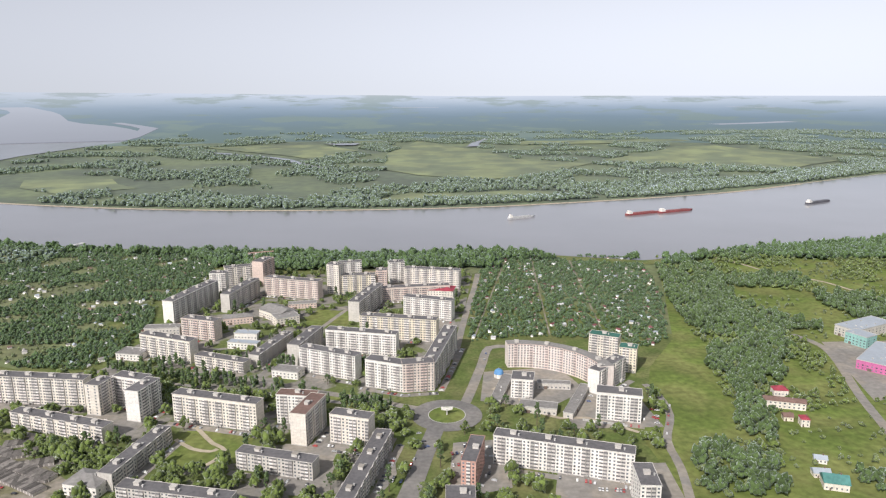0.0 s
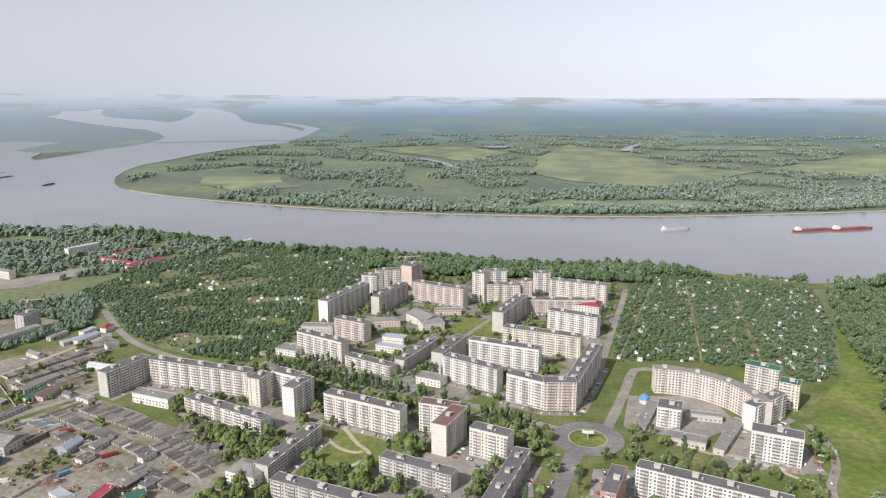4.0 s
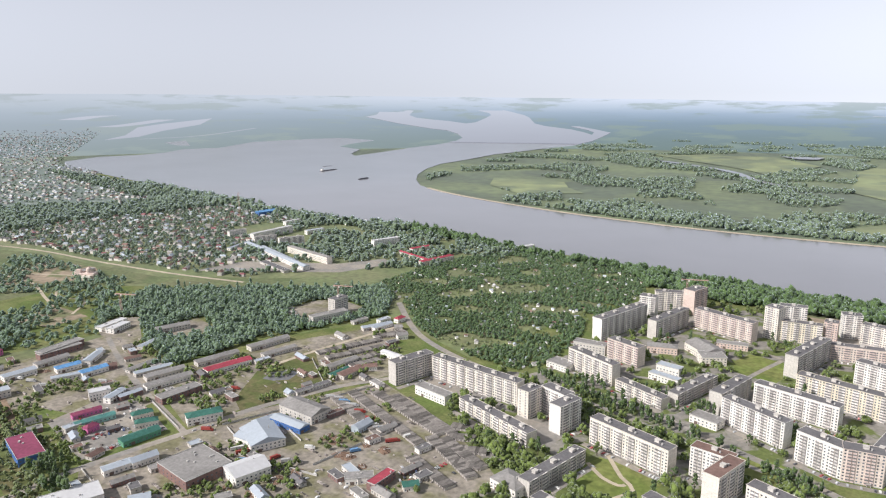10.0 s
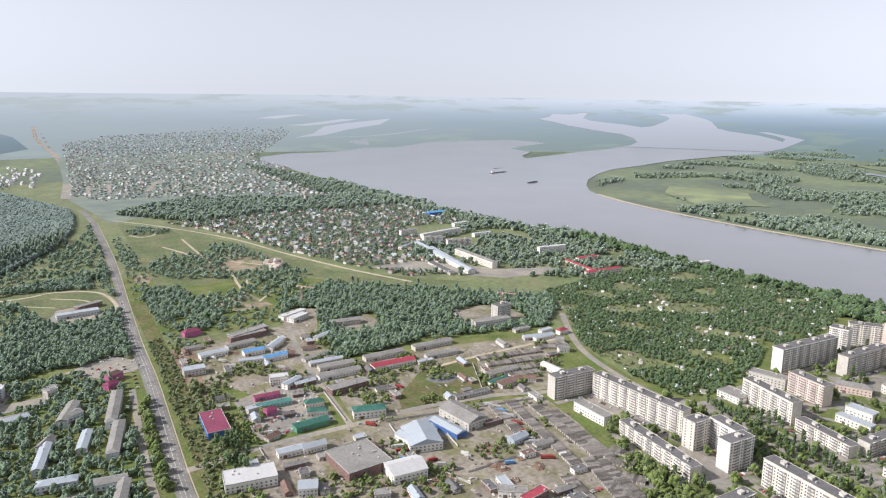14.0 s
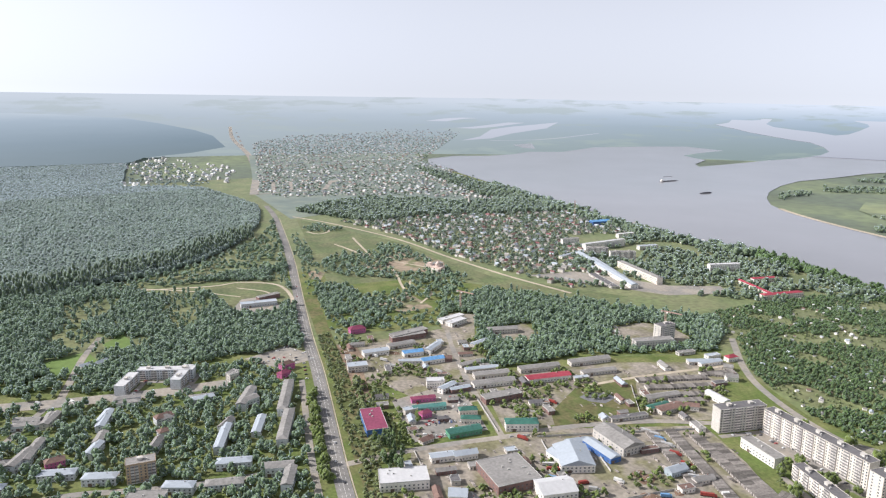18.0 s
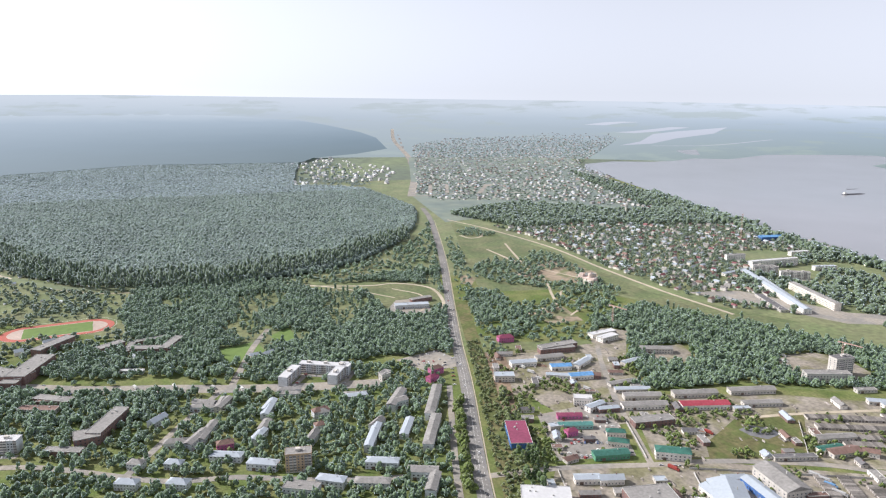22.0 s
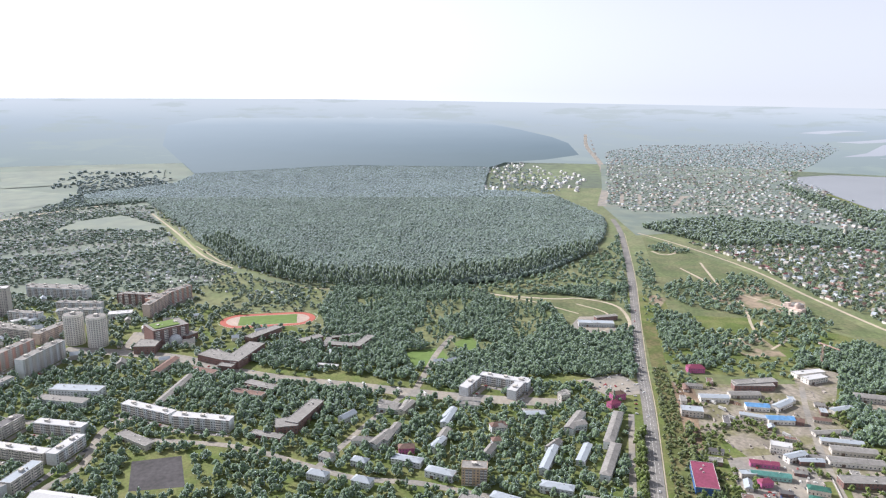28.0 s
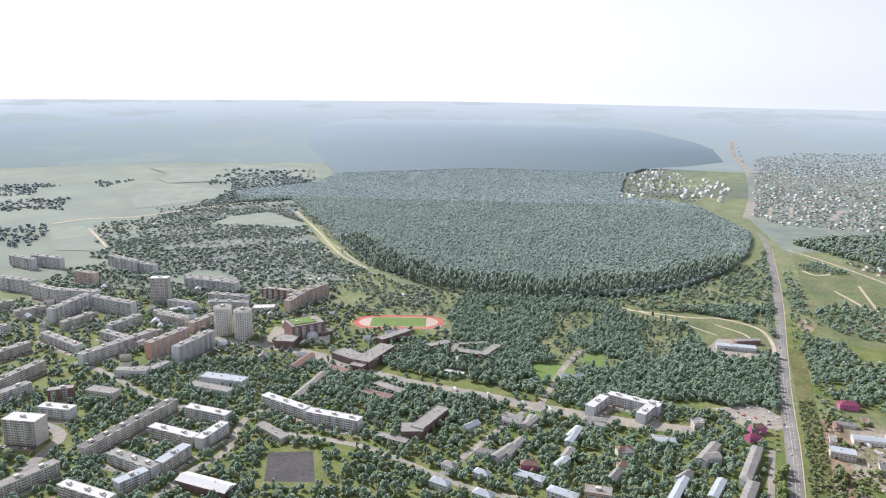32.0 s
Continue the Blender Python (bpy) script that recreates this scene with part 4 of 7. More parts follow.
        if u < L / 2 - 2:
            part("porch", box_mesh("porch", [(u - 1.8, -D / 2 - 2.2, 2.6, u + 1.8, -D / 2, 2.85), (u - 1.7, -D / 2 - 2.0, 0, u - 1.4, -D / 2, 2.6), (u + 1.4, -D / 2 - 2.0, 0, u + 1.7, -D / 2, 2.6)], CONCRETE), b)
    # paved drive along the doors, with cars parked on it
    if L > 26:
        a = radians(angle)
        line = [(x + u * math.cos(a) + (D / 2 + 6.5) * math.sin(a), y + u * math.sin(a) - (D / 2 + 6.5) * math.cos(a)) for u in (-L / 2 - 3, 0, L / 2 + 3)]
        ribbon("driveway", line, 7.0, 0.262 + 0.0003 * len(DRIVES), ASPHALT_OLD, "worn asphalt drive along a block of flats", "pavement", False)
        DRIVES.append((line, angle))
    return b


DRIVES = []


def curved_block(x, y, radius, a0, a1, depth, h):
    """A bowed block whose inner wall has that radius."""
    b = tagged(unit("apartment_block", x, y, 0), "long bowed pink and white nine-storey block of flats", "apartment block", group="blocks of flats")
    n = 28
    an = [radians(a0 + (a1 - a0) * k / n) for k in range(n + 1)]

    def shell(r0, r1, z0, z1):
        v = [(r * math.cos(t), r * math.sin(t), z) for z in (z0, z1) for r in (r0, r1) for t in an]
        m = n + 1
        f = []
        for k in range(n):
            f += [[k, k + 1, k + 1 + 2 * m, k + 2 * m], [m + k + 1, m + k, 3 * m + k, 3 * m + k + 1], [2 * m + k, 2 * m + k + 1, 3 * m + k + 1, 3 * m + k], [k + 1, k, m + k, m + k + 1]]
        return v, f + [[0, m, 3 * m, 2 * m], [n, 2 * m + n, 3 * m + n, m + n]]
    part("wall", mesh_of("wall", *shell(radius, radius + depth, 0, h - .5), wall_mat("pinkcurve")), b)
    part("roof", mesh_of("roof", *shell(radius + .4, radius + depth - .4, h - .5, h - .2), roof_mat("grey")), b)
    part("parapet", mesh_of("parapet", *shell(radius - .3, radius + .4, h - .5, h + .2), wall_mat("pink")), b)
    v = []
    rows, bays = 9, int(abs(radians(a1 - a0)) * radius / 3.2)
    for i in range(bays):
        t = radians(a0 + (a1 - a0) * (i + .5) / bays)
        for r, s in ((radius - .06, 1), (radius + depth + .06, 1)):
            for k in range(rows):
                z = 1.5 + k * 2.8
                c, w = math.cos(t), math.sin(t)
                v += [(r * c + w * .8, r * w - c * .8, z), (r * c - w * .8, r * w + c * .8, z), (r * c - w * .8, r * w + c * .8, z + 1.5), (r * c + w * .8, r * w - c * .8, z + 1.5)]
        take_rect(x + (radius + depth / 2) * math.cos(t), y + (radius + depth / 2) * math.sin(t), depth, 6, math.degrees(t), 3)
    part("window", mesh_of("window", np.array(v), np.arange(len(v)).reshape(-1, 4), GLASS), b, kind="stuff")
    for i in range(2, bays, 5):
        t = a0 + (a1 - a0) * (i + .5) / bays
        m = pose(0, 0, 0, 0, 0, t) @ pose(radius, 0, 0, 0, 0, -90)
        part("loggia", APT_MESH[(9, True)], b, m)
    for i in range(3, bays, 9):
        t = a0 + (a1 - a0) * i / bays
        me = box_mesh("stair_head", [(-2, -2.2, h - .2, 2, 2.2, h + 2.2)], wall_mat("grey"))
        part("stair_head", me, b, pose(0, 0, 0, 0, 0, t) @ pose(radius + depth / 2, 0, 0))
    return b


def round_tower(x, y, r, h):
    b = tagged(unit("apartment_tower", x, y, 0), "round white sixteen-storey tower block with ribbed walls", "apartment block", group="blocks of flats")
    take_rect(x, y, 2 * r, 2 * r, 0, 4)
    seg = 24
    ringv = lambda q, z: [(q * math.cos(k * 2 * math.pi / seg), q * math.sin(k * 2 * math.pi / seg), z) for k in range(seg)]
    side = [[k, (k + 1) % seg, (k + 1) % seg + seg, k + seg] for k in range(seg)]
    part("wall", mesh_of("wall", ringv(r, 0) + ringv(r, h), side, wall_mat("white")), b)
    part("roof", mesh_of("roof", ringv(r - .3, h - .3) + ringv(r - .3, h - .2), side + [list(range(seg, 2 * seg))], roof_mat("grey")), b)
    part("lift_house", box_mesh("lift_house", [(-3.5, -2.5, h - .2, 3.5, 2.5, h + 3.2)], wall_mat("grey")), b)
    rib = box_mesh("rib", [(-.45, -.5, 0, .45, .35, h + .8)], wall_mat("white"))
    v = []
    for k in range(seg):
        a = 2 * math.pi * (k + .5) / seg
        q = r * math.cos(math.pi / seg) + .07
        for i in range(int(h / 2.9) - 1):
            z, c, s_ = 1.4 + i * 2.9, math.cos(a), math.sin(a)
            v += [(q * c + s_ * 1.1, q * s_ - c * 1.1, z), (q * c - s_ * 1.1, q * s_ + c * 1.1, z), (q * c - s_ * 1.1, q * s_ + c * 1.1, z + 1.6), (q * c + s_ * 1.1, q * s_ - c * 1.1, z + 1.6)]
        if k % 2 == 0:
            part("rib", rib, b, pose(0, 0, 0, 0, 0, 360 * k / seg) @ pose(0, -r, 0))
    part("window", mesh_of("window", np.array(v), np.arange(len(v)).reshape(-1, 4), LOGGIA_GLASS), b, kind="stuff")


def roof_shape(L, D, h, shape, over=0.6, rise=None):
    a, c = L / 2 + over, D / 2 + over
    rise = rise or min(D, L) * 0.22 + 0.5
    if shape == "hip":
        if L >= D:
            k = max(0.1, a - c)
            top = [(-k, 0, h + rise), (k, 0, h + rise)]
        else:
            k = max(0.1, c - a)
            top = [(0, -k, h + rise), (0, k, h + rise)]
        v = [(-a, -c, h), (a, -c, h), (a, c, h), (-a, c, h)] + top
        f = [[0, 1, 5, 4], [1, 2, 5], [2, 3, 4, 5], [3, 0, 4], [3, 2, 1, 0]] if L >= D else [[0, 1, 4], [1, 2, 5, 4], [2, 3, 5], [3, 0, 4, 5], [3, 2, 1, 0]]
        return v, f
    if L >= D:
        v = [(-a, -c, h), (a, -c, h), (a, c, h), (-a, c, h), (-a, 0, h + rise), (a, 0, h + rise)]
        return v, [[0, 1, 5, 4], [2, 3, 4, 5], [0, 4, 3], [1, 2, 5], [3, 2, 1, 0]]
    v = [(-a, -c, h), (a, -c, h), (a, c, h), (-a, c, h), (0, -c, h + rise), (0, c, h + rise)]
    return v, [[1, 2, 5, 4], [3, 0, 4, 5], [0, 1, 4], [2, 3, 5], [3, 2, 1, 0]]


def low_building(x, y, L, D, angle, h, wall, roof, shape):
    rnd = random.Random(int(x * 7 + y * 13))
    h += rnd.uniform(-.2, .2)
    small = L < 24 and D < 16 and h < 9
    kind = "house" if small and shape != "flat" else ("hall" if max(L, D) > 24 else "low_building")
    b = tagged(unit(kind, x, y, angle), f"{WALL_WORDS[wall]} {'two-storey ' if 6 < h < 9 else ''}{'house' if kind == 'house' else 'hall' if kind == 'hall' else 'building'} under a {ROOF_WORDS[roof]} {'flat' if shape == 'flat' else 'pitched' if shape == 'gable' else 'hipped'} roof", "house" if kind == "house" else "building")
    take_rect(x, y, L, D, angle, 2)
    rise = min(D, L) * (0.30 if small else 0.16) + 0.3
    wv, wf = boxes([(-L / 2, -D / 2, 0, L / 2, D / 2, h)])
    part("wall", mesh_of("wall", wv, wf, wall_mat(wall)), b)
    part("window", windows_mesh(L, D, h, 3.2, 4.0 if not small else 3.0, 1.6 if not small else 1.1, 1.4, 1.0, 0.4), b, kind="stuff")
    part("door", box_mesh("door", [(-L / 4 - .6, -D / 2 - .08, 0, -L / 4 + .6, -D / 2 + .02, 2.2)] if small else [(-L / 4 - 1.8, -D / 2 - .08, 0, -L / 4 + 1.8, -D / 2 + .02, 3.2)], mat("door_paint", (0.16, 0.12, 0.10), 0.7, 0.2, 1.0)), b)
    if shape == "flat":
        part("roof", box_mesh("roof", [(-L / 2 - .3, -D / 2 - .3, h, L / 2 + .3, D / 2 + .3, h + .35)], roof_mat(roof)), b)
        part("parapet", box_mesh("parapet", [(-L / 2 - .4, -D / 2 - .4, h + .1, L / 2 + .4, -D / 2 - .1, h + .8), (-L / 2 - .4, D / 2 + .1, h + .1, L / 2 + .4, D / 2 + .4, h + .8), (-L / 2 - .4, -D / 2 - .1, h + .1, -L / 2 - .1, D / 2 + .1, h + .8), (L / 2 + .1, -D / 2 - .1, h + .1, L / 2 + .4, D / 2 + .1, h + .8)], CONCRETE), b)
        for k in range(max(1, int(L * D / 260))):
            u, w = rnd.uniform(-.4, .4) * L, rnd.uniform(-.35, .35) * D
            part("roof_vent", box_mesh("roof_vent", [(u - .8, w - .6, h + .35, u + .8, w + .6, h + 1.5)], CONCRETE), b)
    else:
        part("roof", mesh_of("roof", *roof_shape(L, D, h, shape, 0.6, rise), roof_mat(roof)), b)
        part("chimney" if small else "ridge_vent", box_mesh("chimney", [(L * .2 - .4, -.4, h + rise * .6, L * .2 + .4, .4, h + rise + .9)], wall_mat("brick") if small else CONCRETE), b)
    return b



# river-side housing estate
apartment(-296, 915, 103, 15, 73, 30, 'white', 'dark')
apartment(-260, 1048, 53, 15, 22, 30, 'cream', 'dark')
apartment(-230, 1053, 33, 18, 71, 38, 'pink', 'dark')
apartment(-281, 994, 23, 16, 1, 34, 'white', 'dark')
apartment(-240, 948, 84, 13, 75, 26, 'grey', 'dark')
apartment(-173, 979, 85, 14, -20, 27, 'pinkstripe', 'dark')
apartment(-115, 996, 19, 18, -21, 44, 'cream', 'dark')
apartment(-83, 998, 50, 14, 4, 27, 'yellow', 'dark')
apartment(-98, 1041, 34, 14, 8, 36, 'white', 'dark')
apartment(-49, 1006, 16, 16, -3, 32, 'pink', 'dark')
apartment(26, 1027, 84, 14, -14, 27, 'cream', 'dark')
apartment(-29, 1051, 23, 16, 13, 33, 'white', 'dark')
apartment(0, 957, 95, 13, 7, 20, 'pinkstripe', 'dark')
low_building(29, 964, 52, 28, -12, 14, 'cream', 'red', 'hip')
apartment(17, 875, 65, 14, -21, 27, 'white', 'dark')
apartment(-65, 904, 90, 15, 73, 27, 'grey', 'dark')
apartment(-20, 799, 93, 14, -14, 27, 'yellow', 'dark')
apartment(-60, 754, 82, 13, -15, 26, 'white', 'dark')
apartment(-89, 693, 67, 13, -26, 27, 'white', 'dark')
apartment(-122, 748, 63, 13, 74, 24, 'grey', 'dark')
apartment(-29, 657, 41, 14, -24, 29, 'white', 'dark')
apartment(1, 651, 31, 15, 7, 30, 'pinkstripe', 'dark')
apartment(25, 705, 114, 14, 76, 28, 'white', 'dark')
low_building(-132, 690, 29, 16, -17, 8, 'white', 'grey', 'flat')
apartment(-160, 751, 78, 12, 72, 15, 'grey', 'dark')
apartment(-205, 715, 63, 12, -23, 13, 'cream', 'dark')
apartment(-271, 747, 69, 13, -24, 26, 'cream', 'dark')
apartment(-254, 811, 46, 14, -20, 25, 'pinkstripe', 'dark')
low_building(-225, 866, 36, 16, 15, 9, 'pink', 'grey', 'hip')
low_building(-164, 860, 29, 22, 28, 11, 'cream', 'grey', 'flat')
low_building(-178, 886, 42, 30, -44, 10, 'cream', 'grey', 'gable')
low_building(-153, 926, 37, 12, 9, 7, 'pink', 'grey', 'flat')
low_building(-196, 773, 36, 10, -14, 8, 'white', 'bluegrey', 'flat')
low_building(-198, 800, 28, 12, -11, 10, 'white', 'bluegrey', 'flat')
low_building(-312, 751, 29, 20, -13, 7, 'white', 'grey', 'flat')
low_building(-302, 820, 41, 14, 3, 12, 'grey', 'grey', 'flat')

# boulevard rows
apartment(-366, 641, 119, 13, -9, 27, 'cream', 'dark')
apartment(-247, 607, 31, 14, 73, 30, 'white', 'dark')
apartment(-290, 617, 21, 14, 76, 30, 'cream', 'dark')
apartment(-265, 630, 33, 13, -20, 29, 'white', 'dark')
apartment(-306, 575, 100, 12, -20, 15, 'cream', 'dark')
apartment(-175, 586, 83, 13, -18, 26, 'cream', 'dark')
apartment(-92, 561, 41, 14, 73, 29, 'cream', 'brown')
apartment(-105, 586, 35, 13, -10, 28, 'white', 'brown')
apartment(-54, 547, 35, 13, -19, 26, 'cream', 'dark')
apartment(-39, 488, 104, 13, 77, 15, 'grey', 'dark')
apartment(-108, 502, 65, 12, -18, 15, 'grey', 'dark')
apartment(-170, 455, 87, 12, -14, 15, 'grey', 'dark')
low_building(-242, 483, 28, 22, -15, 9, 'white', 'grey', 'hip')
apartment(-220, 517, 77, 12, 76, 15, 'grey', 'dark')

# by the roundabout
curved_block(103, 625, 76, 95, 9, 14, 26)
apartment(180, 580, 39, 16, -16, 26, 'white', 'dark')
apartment(188, 649, 51, 12, 45, 25, 'white', 'dark')
apartment(221, 689, 18, 15, -23, 27, 'yellow', 'green')
apartment(206, 726, 32, 14, -27, 27, 'cream', 'green')
apartment(102, 633, 21, 20, -13, 20, 'white', 'dark')
low_building(111, 597, 34, 14, -15, 6, 'grey', 'grey', 'flat')
low_building(135, 647, 32, 8, -8, 6, 'grey', 'grey', 'flat')
low_building(150, 611, 69, 9, 64, 5, 'grey', 'grey', 'flat')
low_building(83, 643, 63, 10, 72, 4, 'grey', 'grey', 'flat')
apartment(112, 494, 107, 13, -19, 25, 'white', 'dark')
apartment(160, 443, 14, 30, -6, 25, 'white', 'dark')
apartment(42, 486, 11, 40, -15, 25, 'redend', 'dark')
apartment(29, 434, 20, 18, -3, 20, 'grey', 'dark')
low_building(537, 788, 27, 70, -65, 12, 'grey', 'bluegrey', 'flat')
low_building(506, 688, 51, 75, -47, 10, 'magenta', 'bluegrey', 'flat')
low_building(510, 751, 25, 20, -64, 13, 'teal', 'bluegrey', 'flat')
low_building(339, 595, 36, 11, -18, 7, 'cream', 'brown', 'gable')
low_building(345, 615, 13, 10, -8, 9, 'cream', 'red', 'hip')
low_building(338, 558, 7, 9, -12, 7, 'cream', 'red', 'hip')
low_building(308, 461, 17, 14, -18, 6, 'cream', 'teal', 'gable')
low_building(306, 476, 12, 8, -10, 4, 'cream', 'bluegrey', 'gable')
low_building(317, 496, 9, 7, -20, 4, 'white', 'bluegrey', 'gable')
low_building(272, 469, 6, 8, -80, 4, 'grey', 'bluegrey', 'gable')
low_building(329, 569, 8, 8, -11, 4, 'yellow', 'brown', 'gable')

# works and stores
apartment(-445, 630, 54, 14, 72, 27, 'grey', 'dark')
low_building(-394, 599, 45, 13, -12, 10, 'white', 'grey', 'flat')
low_building(-444, 382, 32, 26, 72, 9, 'white', 'white', 'gable')
low_building(-487, 362, 43, 48, 81, 9, 'brick', 'grey', 'flat')
low_building(-479, 433, 32, 41, 62, 8, 'white', 'bluegrey', 'gable')
low_building(-484, 496, 26, 48, 85, 9, 'grey', 'grey', 'gable')
low_building(-478, 468, 13, 42, 87, 6, 'blue', 'bluegrey', 'gable')
low_building(-560, 432, 34, 14, 61, 9, 'white', 'green', 'hip')
low_building(-648, 539, 56, 14, 75, 6, 'white', 'red', 'gable')
low_building(-679, 549, 54, 12, 76, 6, 'grey', 'grey', 'gable')
low_building(-665, 621, 57, 12, 77, 6, 'grey', 'grey', 'gable')
low_building(-632, 607, 46, 10, 75, 5, 'grey', 'grey', 'gable')
low_building(-692, 484, 45, 12, 74, 6, 'grey', 'grey', 'gable')
low_building(-669, 472, 53, 12, 76, 6, 'white', 'grey', 'gable')
low_building(-630, 456, 47, 14, 83, 7, 'brick', 'grey', 'flat')
low_building(-665, 738, 56, 14, 70, 12, 'grey', 'grey', 'flat')
apartment(-675, 771, 27, 14, 86, 26, 'grey', 'dark')
low_building(-581, 753, 33, 10, 78, 5, 'white', 'bluegrey', 'gable')
low_building(-576, 789, 16, 9, 81, 6, 'white', 'red', 'hip')
low_building(-701, 409, 21, 12, 65, 9, 'white', 'white', 'flat')
low_building(-645, 301, 22, 51, 74, 8, 'blue', 'magenta', 'flat')
low_building(-649, 371, 37, 9, 74, 5, 'teal', 'teal', 'gable')
low_building(-672, 376, 28, 8, 74, 5, 'magenta', 'magenta', 'gable')
low_building(-580, 373, 36, 12, 80, 6, 'green', 'green', 'gable')
low_building(-599, 394, 21, 9, 57, 6, 'cream', 'green', 'hip')
low_building(-619, 403, 20, 9, 67, 6, 'cream', 'green', 'hip')
low_building(-635, 358, 13, 8, 97, 6, 'magenta', 'magenta', 'hip')
low_building(-546, 327, 24, 10, 74, 6, 'white', 'bluegrey', 'gable')
low_building(-538, 348, 23, 10, 76, 6, 'white', 'bluegrey', 'gable')
low_building(-527, 275, 44, 25, 68, 9, 'white', 'white', 'flat')
low_building(-479, 303, 16, 14, 55, 8, 'white', 'bluegrey', 'gable')
low_building(-795, 349, 25, 15, 75, 8, 'grey', 'bluegrey', 'flat')
low_building(-929, 408, 23, 12, 86, 7, 'magenta', 'magenta', 'hip')
low_building(-834, 393, 35, 12, 83, 6, 'white', 'bluegrey', 'gable')
low_building(-866, 459, 52, 12, 86, 7, 'brick', 'grey', 'flat')
low_building(-806, 435, 27, 12, 78, 6, 'white', 'blue', 'gable')
low_building(-770, 445, 30, 12, 82, 6, 'white', 'blue', 'gable')
low_building(-781, 418, 30, 8, 64, 5, 'white', 'bluegrey', 'gable')
low_building(-844, 437, 39, 12, 87, 5, 'grey', 'grey', 'gable')
low_building(-809, 468, 32, 10, 122, 6, 'white', 'bluegrey', 'gable')
low_building(-907, 557, 45, 12, 100, 6, 'white', 'white', 'flat')
low_building(-821, 593, 44, 14, 70, 7, 'grey', 'grey', 'gable')
low_building(-338, 432, 27, 9, 87, 7, 'brick', 'red', 'flat')
low_building(-430, 344, 13, 8, 58, 5, 'grey', 'grey', 'flat')
low_building(-713, 484, 43, 9, 74, 5, 'grey', 'bluegrey', 'gable')
low_building(-674, 427, 25, 8, 83, 5, 'brick', 'bluegrey', 'gable')
low_building(-623, 756, 26, 8, 78, 4, 'grey', 'grey', 'flat')
low_building(-538, 618, 43, 10, 78, 5, 'grey', 'grey', 'gable')
low_building(-521, 593, 28, 9, 87, 5, 'cream', 'green', 'gable')
low_building(-414, 501, 20, 10, 86, 6, 'bluegrey', 'bluegrey', 'gable')

# barracks and parade ground
low_building(-962, 1018, 141, 12, -14, 13, 'cream', 'grey', 'hip')
low_building(-1022, 985, 269, 14, -20, 8, 'white', 'bluegrey', 'gable')
low_building(-1023, 996, 168, 10, -22, 6, 'grey', 'bluegrey', 'gable')
low_building(-902, 1189, 63, 12, 68, 15, 'white', 'white', 'flat')
low_building(-807, 1183, 51, 10, 72, 9, 'cream', 'red', 'hip')
low_building(-726, 1117, 81, 12, 75, 9, 'cream', 'red', 'hip')
low_building(-1183, 1134, 118, 12, 89, 15, 'white', 'white', 'flat')
low_building(-1251, 1092, 44, 10, 81, 14, 'white', 'grey', 'flat')
low_building(-1409, 1335, 60, 20, 80, 10, 'blue', 'blue', 'gable')
low_building(-640, 1316, 55, 12, 64, 5, 'white', 'white', 'flat')
low_building(-1203, 699, 33, 14, 97, 12, 'pink', 'grey', 'flat')
low_building(-1907, 1235, 28, 8, 43, 3, 'grey', 'grey', 'flat')

# old town and college; haze is put into the bluish wall colour
apartment(-819, -299, 74, 12, 64, 13, 'hazed_bluewhite', 'white')
apartment(-787, -227, 71, 13, 77, 15, 'hazed_bluewhite', 'white')
low_building(-776, -130, 25, 22, 99, 10, 'brick', 'grey', 'flat')
low_building(-803, -113, 63, 16, 159, 11, 'brick', 'grey', 'flat')
low_building(-757, -149, 38, 10, 69, 5, 'brick', 'grey', 'flat')
college = apartment(-1092, -365, 55, 40, 129, 26, 'brick', 'grey')
part("roof_court", box_mesh("roof_court", [(-22, -14, 25.9, 16, 15, 26.9)], TURF), college, label="green sports court on the roof")
low_building(-1045, -378, 31, 30, 90, 12, 'brick', 'grey', 'flat')
low_building(-1095, -332, 23, 14, 145, 9, 'brick', 'grey', 'flat')
apartment(-1239, -696, 34, 18, 99, 48, 'grey', 'white')
apartment(-993, -549, 79, 13, 164, 27, 'redend', 'grey')
apartment(-984, -502, 82, 13, 167, 27, 'hazed_bluewhite', 'grey')
apartment(-978, -620, 130, 13, 158, 18, 'hazed_bluewhite', 'grey')
low_building(-893, -548, 46, 14, 94, 10, 'hazed_bluewhite', 'grey', 'flat')
low_building(-912, -524, 43, 12, 161, 8, 'hazed_bluewhite', 'grey', 'flat')
low_building(-857, -416, 65, 14, 76, 8, 'hazed_bluewhite', 'grey', 'flat')
low_building(-883, -409, 65, 18, 82, 11, 'hazed_bluewhite', 'bluegrey', 'flat')
apartment(-781, -383, 61, 12, 76, 13, 'hazed_bluewhite', 'white')
apartment(-724, -397, 65, 12, 74, 13, 'grey', 'white')
apartment(-729, -353, 44, 12, 165, 14, 'hazed_bluewhite', 'white')
apartment(-673, -370, 42, 12, 166, 14, 'grey', 'bluegrey')
low_building(-630, -313, 61, 18, 75, 9, 'brick', 'white', 'gable')
apartment(-595, -418, 66, 12, 74, 13, 'grey', 'white')
apartment(-603, -499, 82, 12, 155, 14, 'grey', 'grey')
apartment(-658, -407, 67, 12, 70, 13, 'hazed_bluewhite', 'grey')
apartment(-626, -390, 32, 12, 150, 13, 'hazed_bluewhite', 'bluegrey')
apartment(-734, -455, 137, 12, 165, 15, 'grey', 'dark')
apartment(-697, -560, 41, 20, 89, 30, 'grey', 'white')
apartment(-760, -567, 44, 14, 86, 14, 'hazed_bluewhite', 'white')
apartment(-807, -595, 30, 12, 119, 16, 'brick', 'grey')
low_building(-817, -543, 42, 16, 82, 12, 'grey', 'grey', 'flat')
